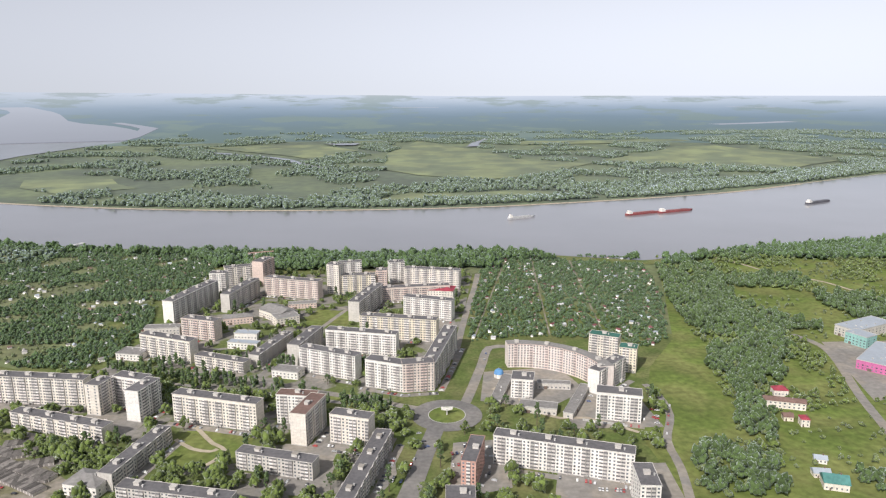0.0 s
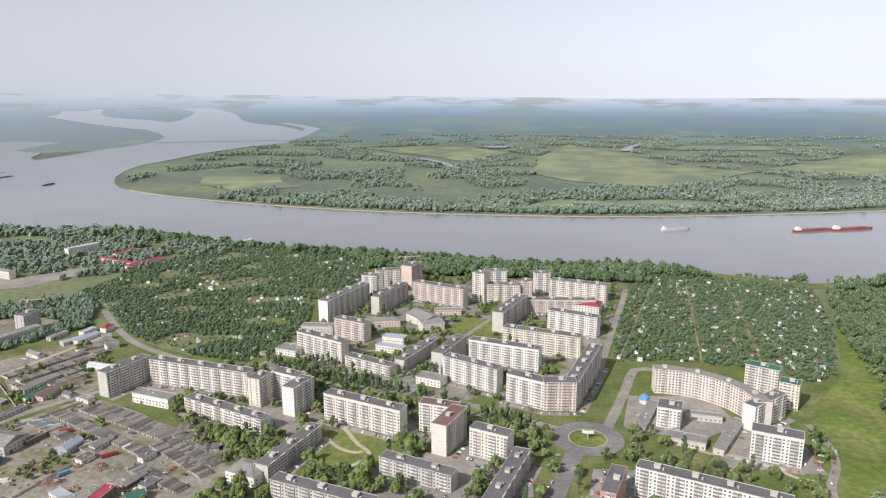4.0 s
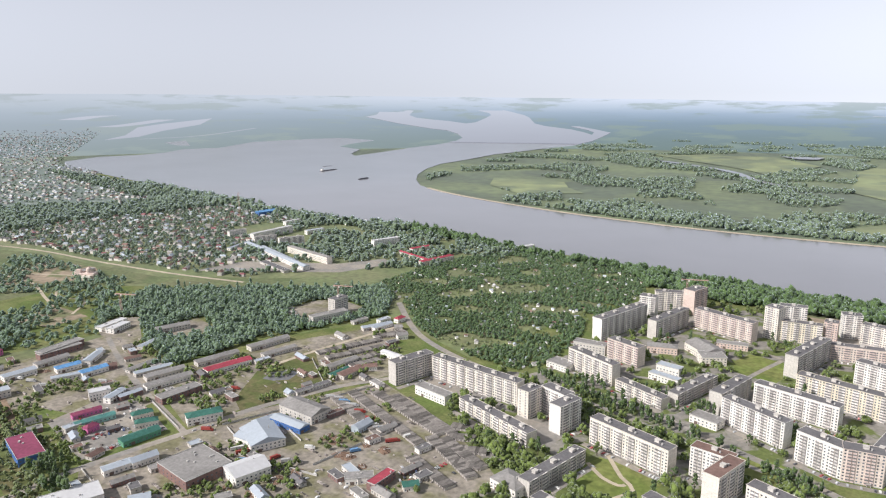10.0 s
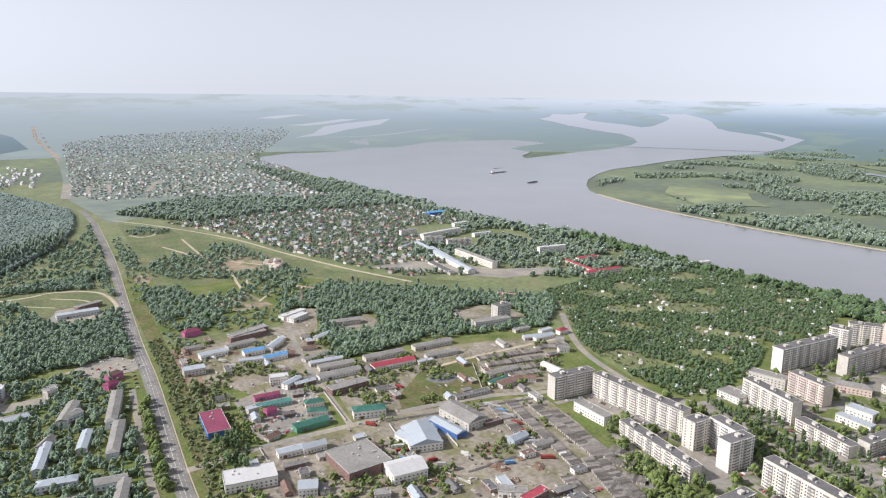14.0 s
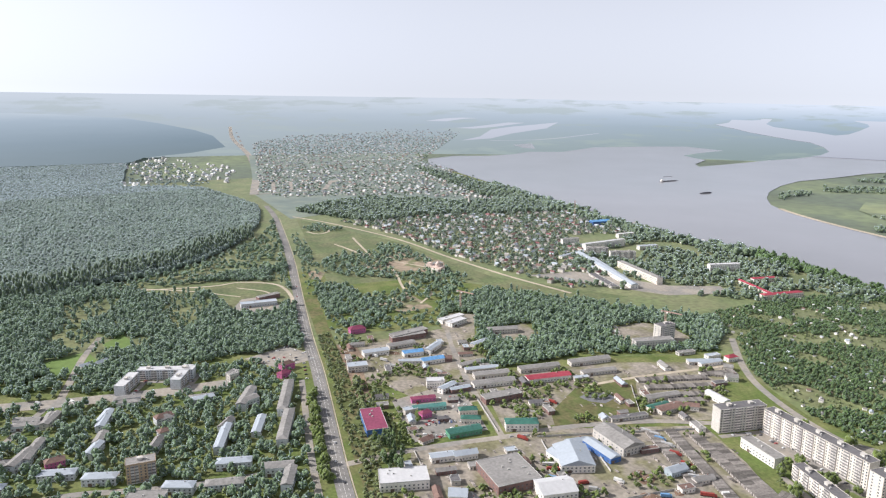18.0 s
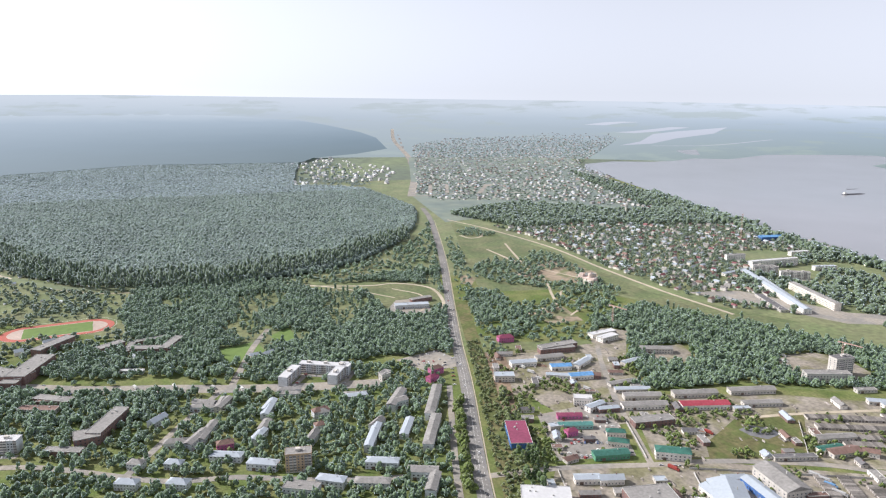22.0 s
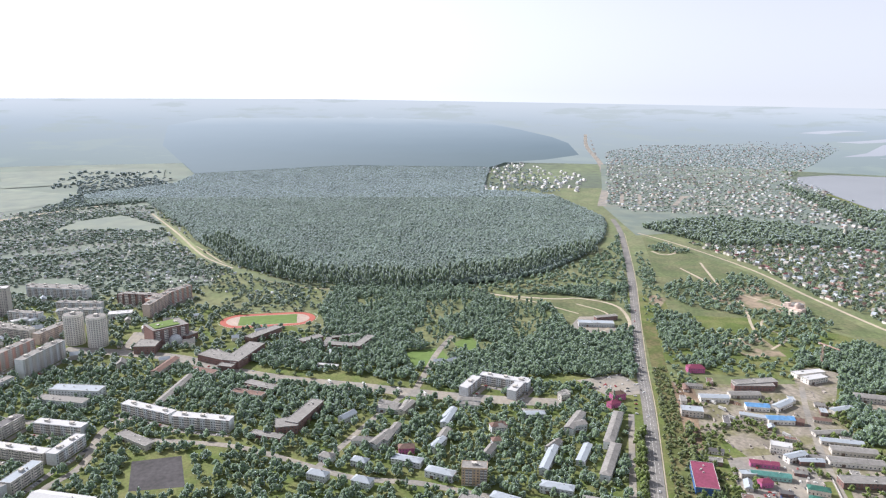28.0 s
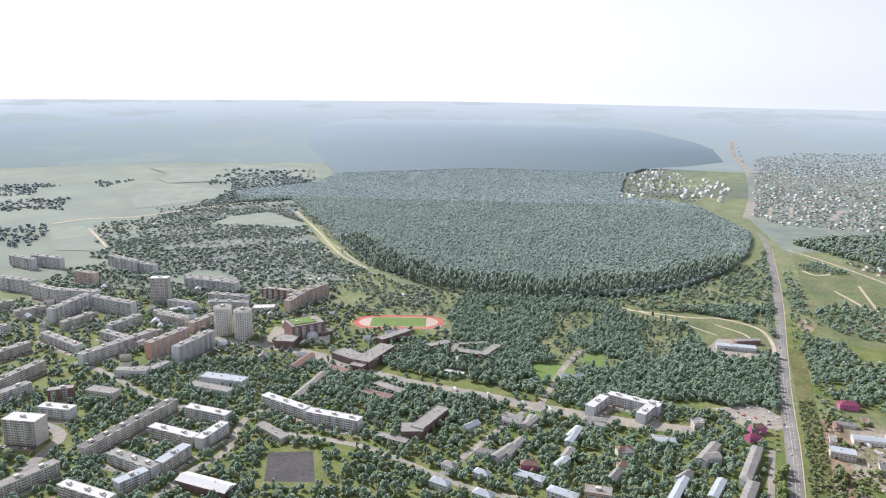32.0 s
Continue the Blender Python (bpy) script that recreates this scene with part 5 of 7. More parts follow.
apartment(-781, -666, 86, 12, 160, 15, 'hazed_bluewhite', 'grey')
apartment(-831, -696, 128, 12, 171, 15, 'grey', 'grey')
apartment(-1216, -917, 73, 14, 68, 27, 'hazed_bluewhite', 'grey')
apartment(-1202, -844, 83, 14, 89, 27, 'hazed_bluewhite', 'grey')
apartment(-1161, -744, 102, 13, 72, 26, 'hazed_bluewhite', 'grey')
apartment(-1339, -642, 122, 14, 79, 20, 'hazed_bluewhite', 'grey')
apartment(-986, -722, 105, 12, 63, 14, 'hazed_bluewhite', 'grey')
apartment(-1089, -765, 61, 12, 164, 14, 'grey', 'grey')
apartment(-1265, -1015, 91, 14, 78, 26, 'hazed_bluewhite', 'grey')
apartment(-1471, -914, 104, 14, 62, 25, 'hazed_bluewhite', 'grey')
apartment(-1458, -1090, 86, 14, 77, 25, 'hazed_bluewhite', 'grey')
apartment(-1213, -548, 69, 13, 93, 16, 'hazed_bluewhite', 'grey')
apartment(-1122, -610, 67, 12, 71, 14, 'grey', 'grey')
apartment(-1106, -547, 60, 13, 163, 18, 'pink', 'grey')
apartment(-1285, -472, 63, 14, 78, 22, 'brick', 'grey')
apartment(-1289, -423, 104, 14, 156, 24, 'redend', 'grey')
low_building(-1215, -483, 38, 20, 104, 8, 'hazed_bluewhite', 'white', 'flat')
apartment(-1013, -637, 98, 12, 67, 14, 'hazed_bluewhite', 'grey')
apartment(-939, -769, 53, 12, 162, 14, 'grey', 'grey')
apartment(-1121, -879, 49, 12, 141, 14, 'grey', 'grey')
apartment(-1200, -633, 60, 12, 75, 16, 'hazed_bluewhite', 'grey')
low_building(-992, -255, 71, 25, 60, 10, 'brick', 'grey', 'flat')
low_building(-1004, -227, 76, 25, 163, 12, 'brick', 'grey', 'flat')
low_building(-1096, -217, 63, 16, 145, 10, 'brick', 'grey', 'flat')
low_building(-1038, -83, 57, 14, 75, 8, 'brick', 'grey', 'flat')
low_building(-1048, -58, 50, 12, 157, 10, 'brick', 'grey', 'flat')
low_building(-1069, -140, 36, 14, 128, 8, 'brick', 'grey', 'flat')
apartment(-890, 136, 67, 12, 63, 13, 'hazed_bluewhite', 'white')
apartment(-878, 89, 42, 12, 150, 13, 'hazed_bluewhite', 'white')
apartment(-868, 150, 48, 12, 150, 13, 'hazed_bluewhite', 'white')
apartment(-655, 73, 25, 14, 82, 20, 'tan', 'grey')
low_building(-752, 241, 82, 11, 156, 9, 'hazed_bluewhite', 'grey', 'hip')
low_building(-680, 217, 71, 11, 155, 9, 'hazed_bluewhite', 'grey', 'hip')
low_building(-770, 201, 48, 11, 149, 9, 'hazed_bluewhite', 'grey', 'gable')
low_building(-699, 194, 40, 9, 154, 6, 'hazed_bluewhite', 'bluegrey', 'gable')
low_building(-688, 154, 52, 9, 156, 8, 'hazed_bluewhite', 'bluegrey', 'gable')
low_building(-633, 151, 32, 11, 68, 8, 'hazed_bluewhite', 'bluegrey', 'hip')
low_building(-610, 70, 32, 14, 62, 8, 'hazed_bluewhite', 'grey', 'flat')
low_building(-602, 183, 29, 12, 68, 9, 'hazed_bluewhite', 'grey', 'gable')
low_building(-579, 186, 33, 10, 153, 9, 'hazed_bluewhite', 'grey', 'gable')
low_building(-694, 7, 32, 11, 68, 7, 'hazed_bluewhite', 'bluegrey', 'hip')
low_building(-666, 40, 30, 11, 64, 8, 'hazed_bluewhite', 'bluegrey', 'hip')
low_building(-655, -37, 20, 11, 66, 7, 'hazed_bluewhite', 'bluegrey', 'hip')
low_building(-694, -42, 17, 10, 65, 7, 'hazed_bluewhite', 'bluegrey', 'hip')
low_building(-705, -77, 15, 10, 64, 7, 'hazed_bluewhite', 'grey', 'hip')
low_building(-669, -82, 21, 10, 67, 7, 'hazed_bluewhite', 'bluegrey', 'hip')
low_building(-799, -63, 22, 10, 141, 7, 'hazed_bluewhite', 'bluegrey', 'gable')
low_building(-740, -22, 35, 10, 149, 8, 'hazed_bluewhite', 'grey', 'gable')
low_building(-719, 6, 17, 10, 93, 7, 'magenta', 'brown', 'hip')
low_building(-727, 40, 26, 9, 149, 7, 'hazed_bluewhite', 'bluegrey', 'gable')
low_building(-708, 94, 23, 9, 152, 7, 'hazed_bluewhite', 'grey', 'gable')
low_building(-740, -42, 23, 10, 81, 6, 'hazed_bluewhite', 'grey', 'hip')
low_building(-800, 57, 30, 9, 154, 7, 'hazed_bluewhite', 'bluegrey', 'gable')
low_building(-749, 48, 24, 9, 158, 7, 'hazed_bluewhite', 'grey', 'gable')
low_building(-763, 112, 16, 10, 93, 7, 'hazed_bluewhite', 'grey', 'hip')
low_building(-830, -14, 27, 10, 62, 7, 'hazed_bluewhite', 'grey', 'gable')
low_building(-822, 5, 27, 9, 165, 7, 'grey', 'grey', 'gable')
low_building(-733, 105, 11, 9, 99, 6, 'hazed_bluewhite', 'brown', 'hip')
low_building(-717, 165, 22, 9, 138, 7, 'hazed_bluewhite', 'grey', 'gable')
low_building(-828, 84, 24, 10, 72, 6, 'hazed_bluewhite', 'grey', 'hip')
low_building(-801, 158, 27, 10, 79, 6, 'hazed_bluewhite', 'grey', 'hip')
low_building(-847, 205, 15, 9, 131, 9, 'grey', 'grey', 'flat')
low_building(-844, 273, 18, 10, 105, 8, 'magenta', 'brown', 'hip')
low_building(-822, 262, 16, 9, 116, 6, 'magenta', 'magenta', 'hip')
low_building(-615, 98, 27, 11, 59, 8, 'hazed_bluewhite', 'bluegrey', 'hip')
low_building(-601, 134, 33, 11, 69, 7, 'hazed_bluewhite', 'grey', 'hip')
low_building(-894, -182, 47, 12, 59, 7, 'brick', 'grey', 'flat')
low_building(-963, -242, 21, 14, 72, 8, 'brick', 'grey', 'flat')
low_building(-1135, 323, 58, 16, 82, 6, 'hazed_bluewhite', 'bluegrey', 'flat')
low_building(-1164, 348, 40, 10, 103, 7, 'brick', 'grey', 'flat')

# more stores and sheds
low_building(-588, 747, 39, 10, 62, 5, 'grey', 'bluegrey', 'gable')
low_building(-512, 601, 33, 14, 84, 5, 'grey', 'brown', 'gable')
low_building(-519, 546, 44, 7, 75, 4, 'grey', 'dark', 'flat')
low_building(-501, 625, 15, 9, 45, 5, 'white', 'brown', 'gable')
low_building(-737, 485, 38, 9, 92, 4, 'grey', 'grey', 'gable')
low_building(-887, 554, 33, 14, 106, 7, 'white', 'white', 'flat')
low_building(-874, 465, 58, 14, 96, 8, 'brick', 'grey', 'flat')
low_building(-794, 534, 29, 9, 105, 5, 'grey', 'bluegrey', 'gable')
low_building(-683, 415, 25, 9, 108, 7, 'white', 'bluegrey', 'gable')
low_building(-653, 349, 15, 9, 85, 5, 'grey', 'bluegrey', 'flat')
low_building(-585, 331, 14, 8, 98, 4, 'grey', 'brown', 'gable')
low_building(-595, 776, 20, 9, 79, 5, 'white', 'bluegrey', 'flat')
low_building(-502, 669, 31, 9, -9, 6, 'white', 'white', 'gable')
low_building(-532, 733, 14, 10, 51, 6, 'white', 'grey', 'gable')
low_building(-557, 759, 11, 9, 36, 5, 'grey', 'grey', 'gable')
low_building(-483, 424, 35, 14, -0, 6, 'white', 'bluegrey', 'gable')
low_building(-356, 425, 24, 10, 41, 6, 'white', 'grey', 'flat')
low_building(-313, 439, 13, 9, 45, 5, 'white', 'green', 'gable')
low_building(-365, 429, 29, 8, -22, 5, 'white', 'bluegrey', 'flat')
apartment(-1145, 1078, 48, 12, 52, 15, 'white', 'grey')
apartment(-1088, 1098, 55, 12, 61, 15, 'white', 'grey')
low_building(-1157, 1017, 81, 10, 103, 6, 'white', 'bluegrey', 'gable')
low_building(-961, 924, 99, 14, -18, 4, 'grey', 'dark', 'flat')
low_building(-772, 1118, 115, 8, -20, 7, 'cream', 'red', 'gable')
low_building(-1252, 1269, 47, 12, 84, 9, 'white', 'white', 'flat')
low_building(-1124, 1211, 48, 12, 77, 9, 'white', 'bluegrey', 'flat')
low_building(-1116, 1353, 59, 12, 73, 6, 'white', 'white', 'flat')

# more of the old town, its walls blued for haze too
low_building(-835, 84, 28, 10, 83, 8, 'hazed_bluewhite', 'grey', 'hip')
low_building(-795, 157, 27, 10, 90, 7, 'hazed_bluewhite', 'bluegrey', 'hip')
low_building(-843, 204, 12, 10, 106, 9, 'grey', 'grey', 'flat')
low_building(-762, 203, 16, 12, 105, 9, 'hazed_bluewhite', 'grey', 'gable')
low_building(-821, -15, 29, 10, 71, 6, 'hazed_bluewhite', 'grey', 'hip')
low_building(-821, 7, 30, 9, 152, 7, 'grey', 'grey', 'gable')
low_building(-765, 111, 19, 10, 102, 8, 'hazed_bluewhite', 'brown', 'hip')
low_building(-792, 56, 39, 9, 160, 7, 'hazed_bluewhite', 'bluegrey', 'gable')
low_building(-754, -11, 43, 9, 159, 7, 'hazed_bluewhite', 'grey', 'gable')
low_building(-893, -181, 36, 12, 76, 6, 'brick', 'brown', 'flat')
low_building(-1087, -87, 45, 8, 107, 5, 'brick', 'grey', 'flat')
low_building(-1058, -114, 38, 8, 173, 6, 'brick', 'grey', 'flat')
low_building(-972, 53, 15, 8, 106, 6, 'grey', 'bluegrey', 'gable')
low_building(-974, 71, 15, 8, 124, 6, 'hazed_bluewhite', 'bluegrey', 'gable')
low_building(-948, -270, 39, 14, 66, 6, 'grey', 'brown', 'flat')
low_building(-967, -327, 54, 12, 168, 8, 'grey', 'brown', 'gable')
low_building(-891, -290, 86, 10, 171, 6, 'grey', 'grey', 'gable')
apartment(-1287, -478, 74, 14, 79, 20, 'brick', 'grey')
apartment(-1258, -429, 106, 13, 173, 24, 'pink', 'grey')
apartment(-1256, -568, 81, 13, 83, 16, 'hazed_bluewhite', 'grey')
apartment(-1132, -619, 82, 12, 66, 14, 'grey', 'grey')
apartment(-1363, -656, 120, 13, 81, 18, 'hazed_bluewhite', 'grey')
low_building(-1179, -632, 25, 10, 137, 9, 'hazed_bluewhite', 'white', 'hip')
low_building(-1188, -610, 28, 10, 153, 8, 'hazed_bluewhite', 'bluegrey', 'hip')
apartment(-1120, -553, 53, 12, 161, 14, 'hazed_bluewhite', 'grey')
low_building(-898, -536, 18, 14, 90, 10, 'hazed_bluewhite', 'grey', 'flat')
apartment(-1145, -812, 116, 13, 178, 26, 'hazed_bluewhite', 'grey')
apartment(-1444, -1141, 85, 13, 69, 25, 'hazed_bluewhite', 'grey')
apartment(-1339, -916, 56, 13, 75, 25, 'pink', 'grey')
apartment(-1448, -844, 53, 13, 71, 20, 'hazed_bluewhite', 'grey')
apartment(-1133, -959, 65, 12, 151, 15, 'grey', 'grey')
apartment(-1088, -679, 66, 12, 164, 14, 'hazed_bluewhite', 'grey')
apartment(-1002, -866, 67, 12, 153, 15, 'hazed_bluewhite', 'grey')
low_building(-874, -194, 44, 12, 70, 5, 'grey', 'brown', 'flat')
low_building(-967, -106, 36, 8, 71, 4, 'hazed_bluewhite', 'white', 'flat')
low_building(-753, -291, 51, 12, 55, 6, 'grey', 'grey', 'flat')


round_tower(-1083, -500, 14, 47)
round_tower(-1072, -461, 14, 47)

# ---- rows of lock-up garages ----
def garage_row(x, y, count, angle, depth=11.0, roof="dark"):
    L = count * 3.6
    b = tagged(unit("garage_row", x, y, angle), f"row of {count} brick lock-up garages with patched felt roofs", "garages", group="garage rows")
    take_rect(x, y, L, depth, angle, 1)
    key = ("garage", depth)
    if key not in APT_MESH:
        APT_MESH[key] = (box_mesh("garage", [(-1.75, -depth / 2, 0, 1.75, depth / 2, 2.5)], wall_mat("grey")), box_mesh("garage_roof", [(-1.8, -depth / 2 - .25, 2.5, 1.8, depth / 2 + .25, 2.75)], mat("garage_felt", (0.18, 0.165, 0.152), 0.9, 0.3, 0.5, objrand=0.5)),
                         box_mesh("garage_door", [(-1.3, -depth / 2 - .06, 0, 1.3, -depth / 2 + .01, 2.2)], mat("garage_paint", (0.22, 0.2, 0.19), 0.7, 0.2, 1.0, objrand=0.6)))
    rnd = random.Random(int(x + y))
    for k in range(count):
        g = part("garage", APT_MESH[key][0], b, pose((k - (count - 1) / 2) * 3.6, 0, rnd.uniform(-.15, .2)))
        part("garage_roof", APT_MESH[key][1], g), part("garage_door", APT_MESH[key][2], g)


garage_row(-437, 521, 29, -24)
garage_row(-412, 533, 40, -24)
garage_row(-398, 553, 34, -21)
garage_row(-382, 558, 30, -22)
garage_row(-306, 511, 18, -26)
garage_row(-312, 500, 23, -31)
garage_row(-313, 468, 17, -23)
garage_row(-571, 671, 25, 66)
garage_row(-550, 660, 23, 65)
garage_row(-533, 641, 16, 65)
garage_row(-518, 636, 11, 66)
garage_row(-545, 738, 7, 44)
garage_row(-554, 735, 13, 67)
garage_row(-332, 554, 6, 15)
garage_row(-321, 536, 7, 20)
garage_row(-303, 519, 9, 19)
garage_row(-291, 496, 7, 14)

# ---- running track and football pitch ----
def track(x, y, straight, radius, angle):
    b = tagged(unit("stadium", x, y, angle), "red running track round a green football pitch", "stadium")
    take_rect(x, y, straight + 2 * radius, 2 * radius, angle, 4)

    def oval(r):
        a = [(straight / 2 + r * math.cos(t), r * math.sin(t)) for t in np.linspace(-math.pi / 2, math.pi / 2, 25)]
        return a + [(-px, -py) for px, py in a]

    def band(name, r0, r1, z, m, label):
        o, i = oval(r1), oval(r0)
        n = len(o)
        v = [(*q, z) for q in o] + [(*q, z) for q in i]
        return part(name, mesh_of(name, v, [[k, (k + 1) % n, (k + 1) % n + n, k + n] for k in range(n)], m), b, label=label)
    band("running_lane", radius - 10, radius, 0.30, TRACK, "brick-red running lanes")
    part("infield", mesh_of("infield", [(*q, 0.26) for q in oval(radius - 10)], [list(range(50))], mat("infield_dust", (0.45, 0.36, 0.31), 0.9, 0.15, 0.2)), b, label="dusty pink ends of the infield")
    w, l = (radius - 12), straight / 2 + 6
    part("football_pitch", mesh_of("football_pitch", [(-l, -w, 0.31), (l, -w, 0.31), (l, w, 0.31), (-l, w, 0.31)], [[0, 1, 2, 3]], TURF), b, label="mown green football pitch")
    band("fence", radius + 3, radius + 3.4, 1.6, wall_mat("white"), "low white fence")
    for s in (-1, 1):
        part("goal", box_mesh("goal", [(s * l - .1, -3.7, .3, s * l + .1, -3.5, 2.7), (s * l - .1, 3.5, .3, s * l + .1, 3.7, 2.7), (s * l - .1, -3.7, 2.6, s * l + .1, 3.7, 2.75)], PAINT), b)


track(-1187, -227, 84, 37, 97)

# ---- cars parked along the drives ----
crnd = random.Random(21)
PARKED = {"pale": [], "silver": [], "dark": [], "red": []}
for line, angle in DRIVES:
    (x0, y0), _, (x1, y1) = line
    n = int(math.hypot(x1 - x0, y1 - y0) / 3.2)
    for k in range(n):
        if crnd.random() < .34:
            s = (k + .5) / n
            PARKED[crnd.choice(["pale", "pale", "silver", "silver", "dark", "dark", "red"])].append((x0 + (x1 - x0) * s, y0 + (y1 - y0) * s, angle + 90 + crnd.uniform(-6, 6)))
for lot, count in (([(-690, 345), (-590, 320), (-575, 400), (-700, 440)], 46), ([(-905, 235), (-850, 265), (-860, 325), (-925, 300)], 24), ([(22, 458), (70, 470), (73, 540), (32, 536)], 22), ([(-1050, -470), (-1030, -470), (-905, -130), (-930, -130)], 34), ([(-440, 400), (-330, 470), (-300, 450), (-400, 360)], 26), ([(185, 640), (228, 640), (225, 560), (200, 545)], 16)):
    xs, ys = [q[0] for q in lot], [q[1] for q in lot]
    tries = np.array([(crnd.uniform(min(xs), max(xs)), crnd.uniform(min(ys), max(ys))) for _ in range(count * 4)])
    tries = tries[in_poly(tries, lot)]
    for x, y in tries[:count]:
        PARKED[crnd.choice(["pale", "pale", "silver", "dark", "dark", "red"])].append((x, y, crnd.choice([72, 162]) + crnd.uniform(-8, 8)))
CAR_V = np.array([(-2.1, -.85, .25), (2.1, -.85, .25), (2.1, .85, .25), (-2.1, .85, .25), (-2.1, -.85, .95), (2.05, -.85, .85), (2.05, .85, .85), (-2.1, .85, .95),
                  (-1.5, -.8, .9), (1.0, -.8, .9), (1.0, .8, .9), (-1.5, .8, .9), (-1.1, -.65, 1.5), (.4, -.65, 1.5), (.4, .65, 1.5), (-1.1, .65, 1.5)])
for key, colour in (("pale", (.75, .75, .73)), ("silver", (.42, .43, .45)), ("dark", (.05, .055, .07)), ("red", (.33, .05, .05))):
    V, F = [], []
    for x, y, a in PARKED[key]:
        w, z = math.cos(radians(a)), math.sin(radians(a))
        F.append(np.concatenate((BOX, BOX + 8)) + 16 * len(V))
        V.append(np.column_stack((x + CAR_V[:, 0] * w - CAR_V[:, 1] * z, y + CAR_V[:, 0] * z + CAR_V[:, 1] * w, CAR_V[:, 2] + .1)))
    tagged(new("parked_cars", mesh_of("parked_cars", np.concatenate(V), np.concatenate(F), mat("car_paint_" + key, colour, .3, .1, .5, spec=.5, coat=.5, island=.25))), key + " cars parked along the drives of the flats", "cars", kind="stuff")

# ---- vegetation ----
ICO_V = np.array([(1, 0, 0), (-1, 0, 0), (0, 1, 0), (0, -1, 0), (0, 0, 1), (0, 0, -1)], float)
ICO_F = np.array([(0, 2, 4), (2, 1, 4), (1, 3, 4), (3, 0, 4), (2, 0, 5), (1, 2, 5), (3, 1, 5), (0, 3, 5)])
rng = np.random.default_rng(5)


def crown(lumps, tall=1.0, spread=1.0, size=1.0):
    """A crown of uneven leafy clumps, one metre wide and tall metres high, its foot on the ground."""
    v, f = [], []
    for k in range(lumps):
        a, r = k * 2.4 + rng.uniform(0, 1), 0.40 * math.sqrt((k + .5) / lumps) * spread
        z = tall * (0.30 + (0.62 - 0.75 * r * r / .16 * .5) * rng.random() ** .7)
        s = rng.uniform(0.15, 0.30) * size
        turn = np.array(Euler(rng.uniform(0, 6, 3)).to_matrix())
        q = (ICO_V * (1 + rng.uniform(-.35, .35, (len(ICO_V), 1)))) @ turn * (s, s, s * rng.uniform(.8, 1.2) * min(tall, 1.5))
        v.append(q + (r * math.cos(a), r * math.sin(a), z))
        f.append(ICO_F + len(ICO_V) * k)
    return np.concatenate(v), np.concatenate(f)


FULL = [crown(24, rng.uniform(1.0, 1.3), 1.0, .92) for _ in range(7)]
POPLAR = [crown(15, rng.uniform(2.0, 2.6), 0.6, .9) for _ in range(3)]
SMALL = [crown(9, rng.uniform(.9, 1.2), 1.0, 1.2) for _ in range(5)]
CLUMP = [crown(4, rng.uniform(.8, 1.3), 1.0, 1.55) for _ in range(5)]


def dome():
    """One round tree top of a closed forest, seen from afar."""
    k = np.arange(5) * 1.2566 + rng.uniform(0, 1)
    rings = [np.column_stack((np.cos(k) * r, np.sin(k) * r, np.full(5, z))) * rng.uniform(.85, 1.15, (5, 1)) for r, z in ((.56, .45), (.40, .82))]
    a = np.arange(5)
    b = (a + 1) % 5
    return np.concatenate(rings + [[(rng.uniform(-.08, .08), rng.uniform(-.08, .08), rng.uniform(.95, 1.15))]]), np.concatenate((np.column_stack((a, b, b + 5)), np.column_stack((a, b + 5, a + 5)), np.column_stack((a + 5, b + 5, np.full(5, 10)))))


NEEDLE = [dome() for _ in range(6)]
SPIRE = [crown(5, rng.uniform(1.6, 2.2), .5, 1.2) for _ in range(3)]


def canopy(name, poly, cell, low, high, material, label, smooth=True):
    """The closed top of a forest: a bumpy roof of crowns that comes down to the ground round its edge."""
    p = np.array(poly, float)
    a, b = p.min(0), p.max(0)
    gx, gy = np.meshgrid(np.arange(a[0], b[0], cell), np.arange(a[1], b[1], cell))
    g = np.column_stack((gx.ravel(), gy.ravel())) + rng.uniform(-.4, .4, (gx.size, 2)) * cell
    ok = in_poly(g, [tuple(q) for q in poly]).reshape(gx.shape)
    full = ok[:-1, :-1] & ok[1:, :-1] & ok[:-1, 1:] & ok[1:, 1:]
    idx = np.arange(gx.size).reshape(gx.shape)
    quads = np.column_stack([q[full] for q in (idx[:-1, :-1], idx[:-1, 1:], idx[1:, 1:], idx[1:, :-1])])
    count = np.bincount(quads.ravel(), minlength=gx.size)
    swell = np.array([noise.noise(Vector((q[0] * .011, q[1] * .011, 1.7))) for q in g]) * (high - low) * .8
    z = np.where(count == 4, rng.uniform(low, high, gx.size) + swell, 0.0)
    used, inv = np.unique(quads, return_inverse=True)
    ob = new(name, mesh_of(name, far(np.column_stack((g, z))[used]), inv.reshape(-1, 4), material, smooth))
    return tagged(ob, label, "forest", kind="stuff")


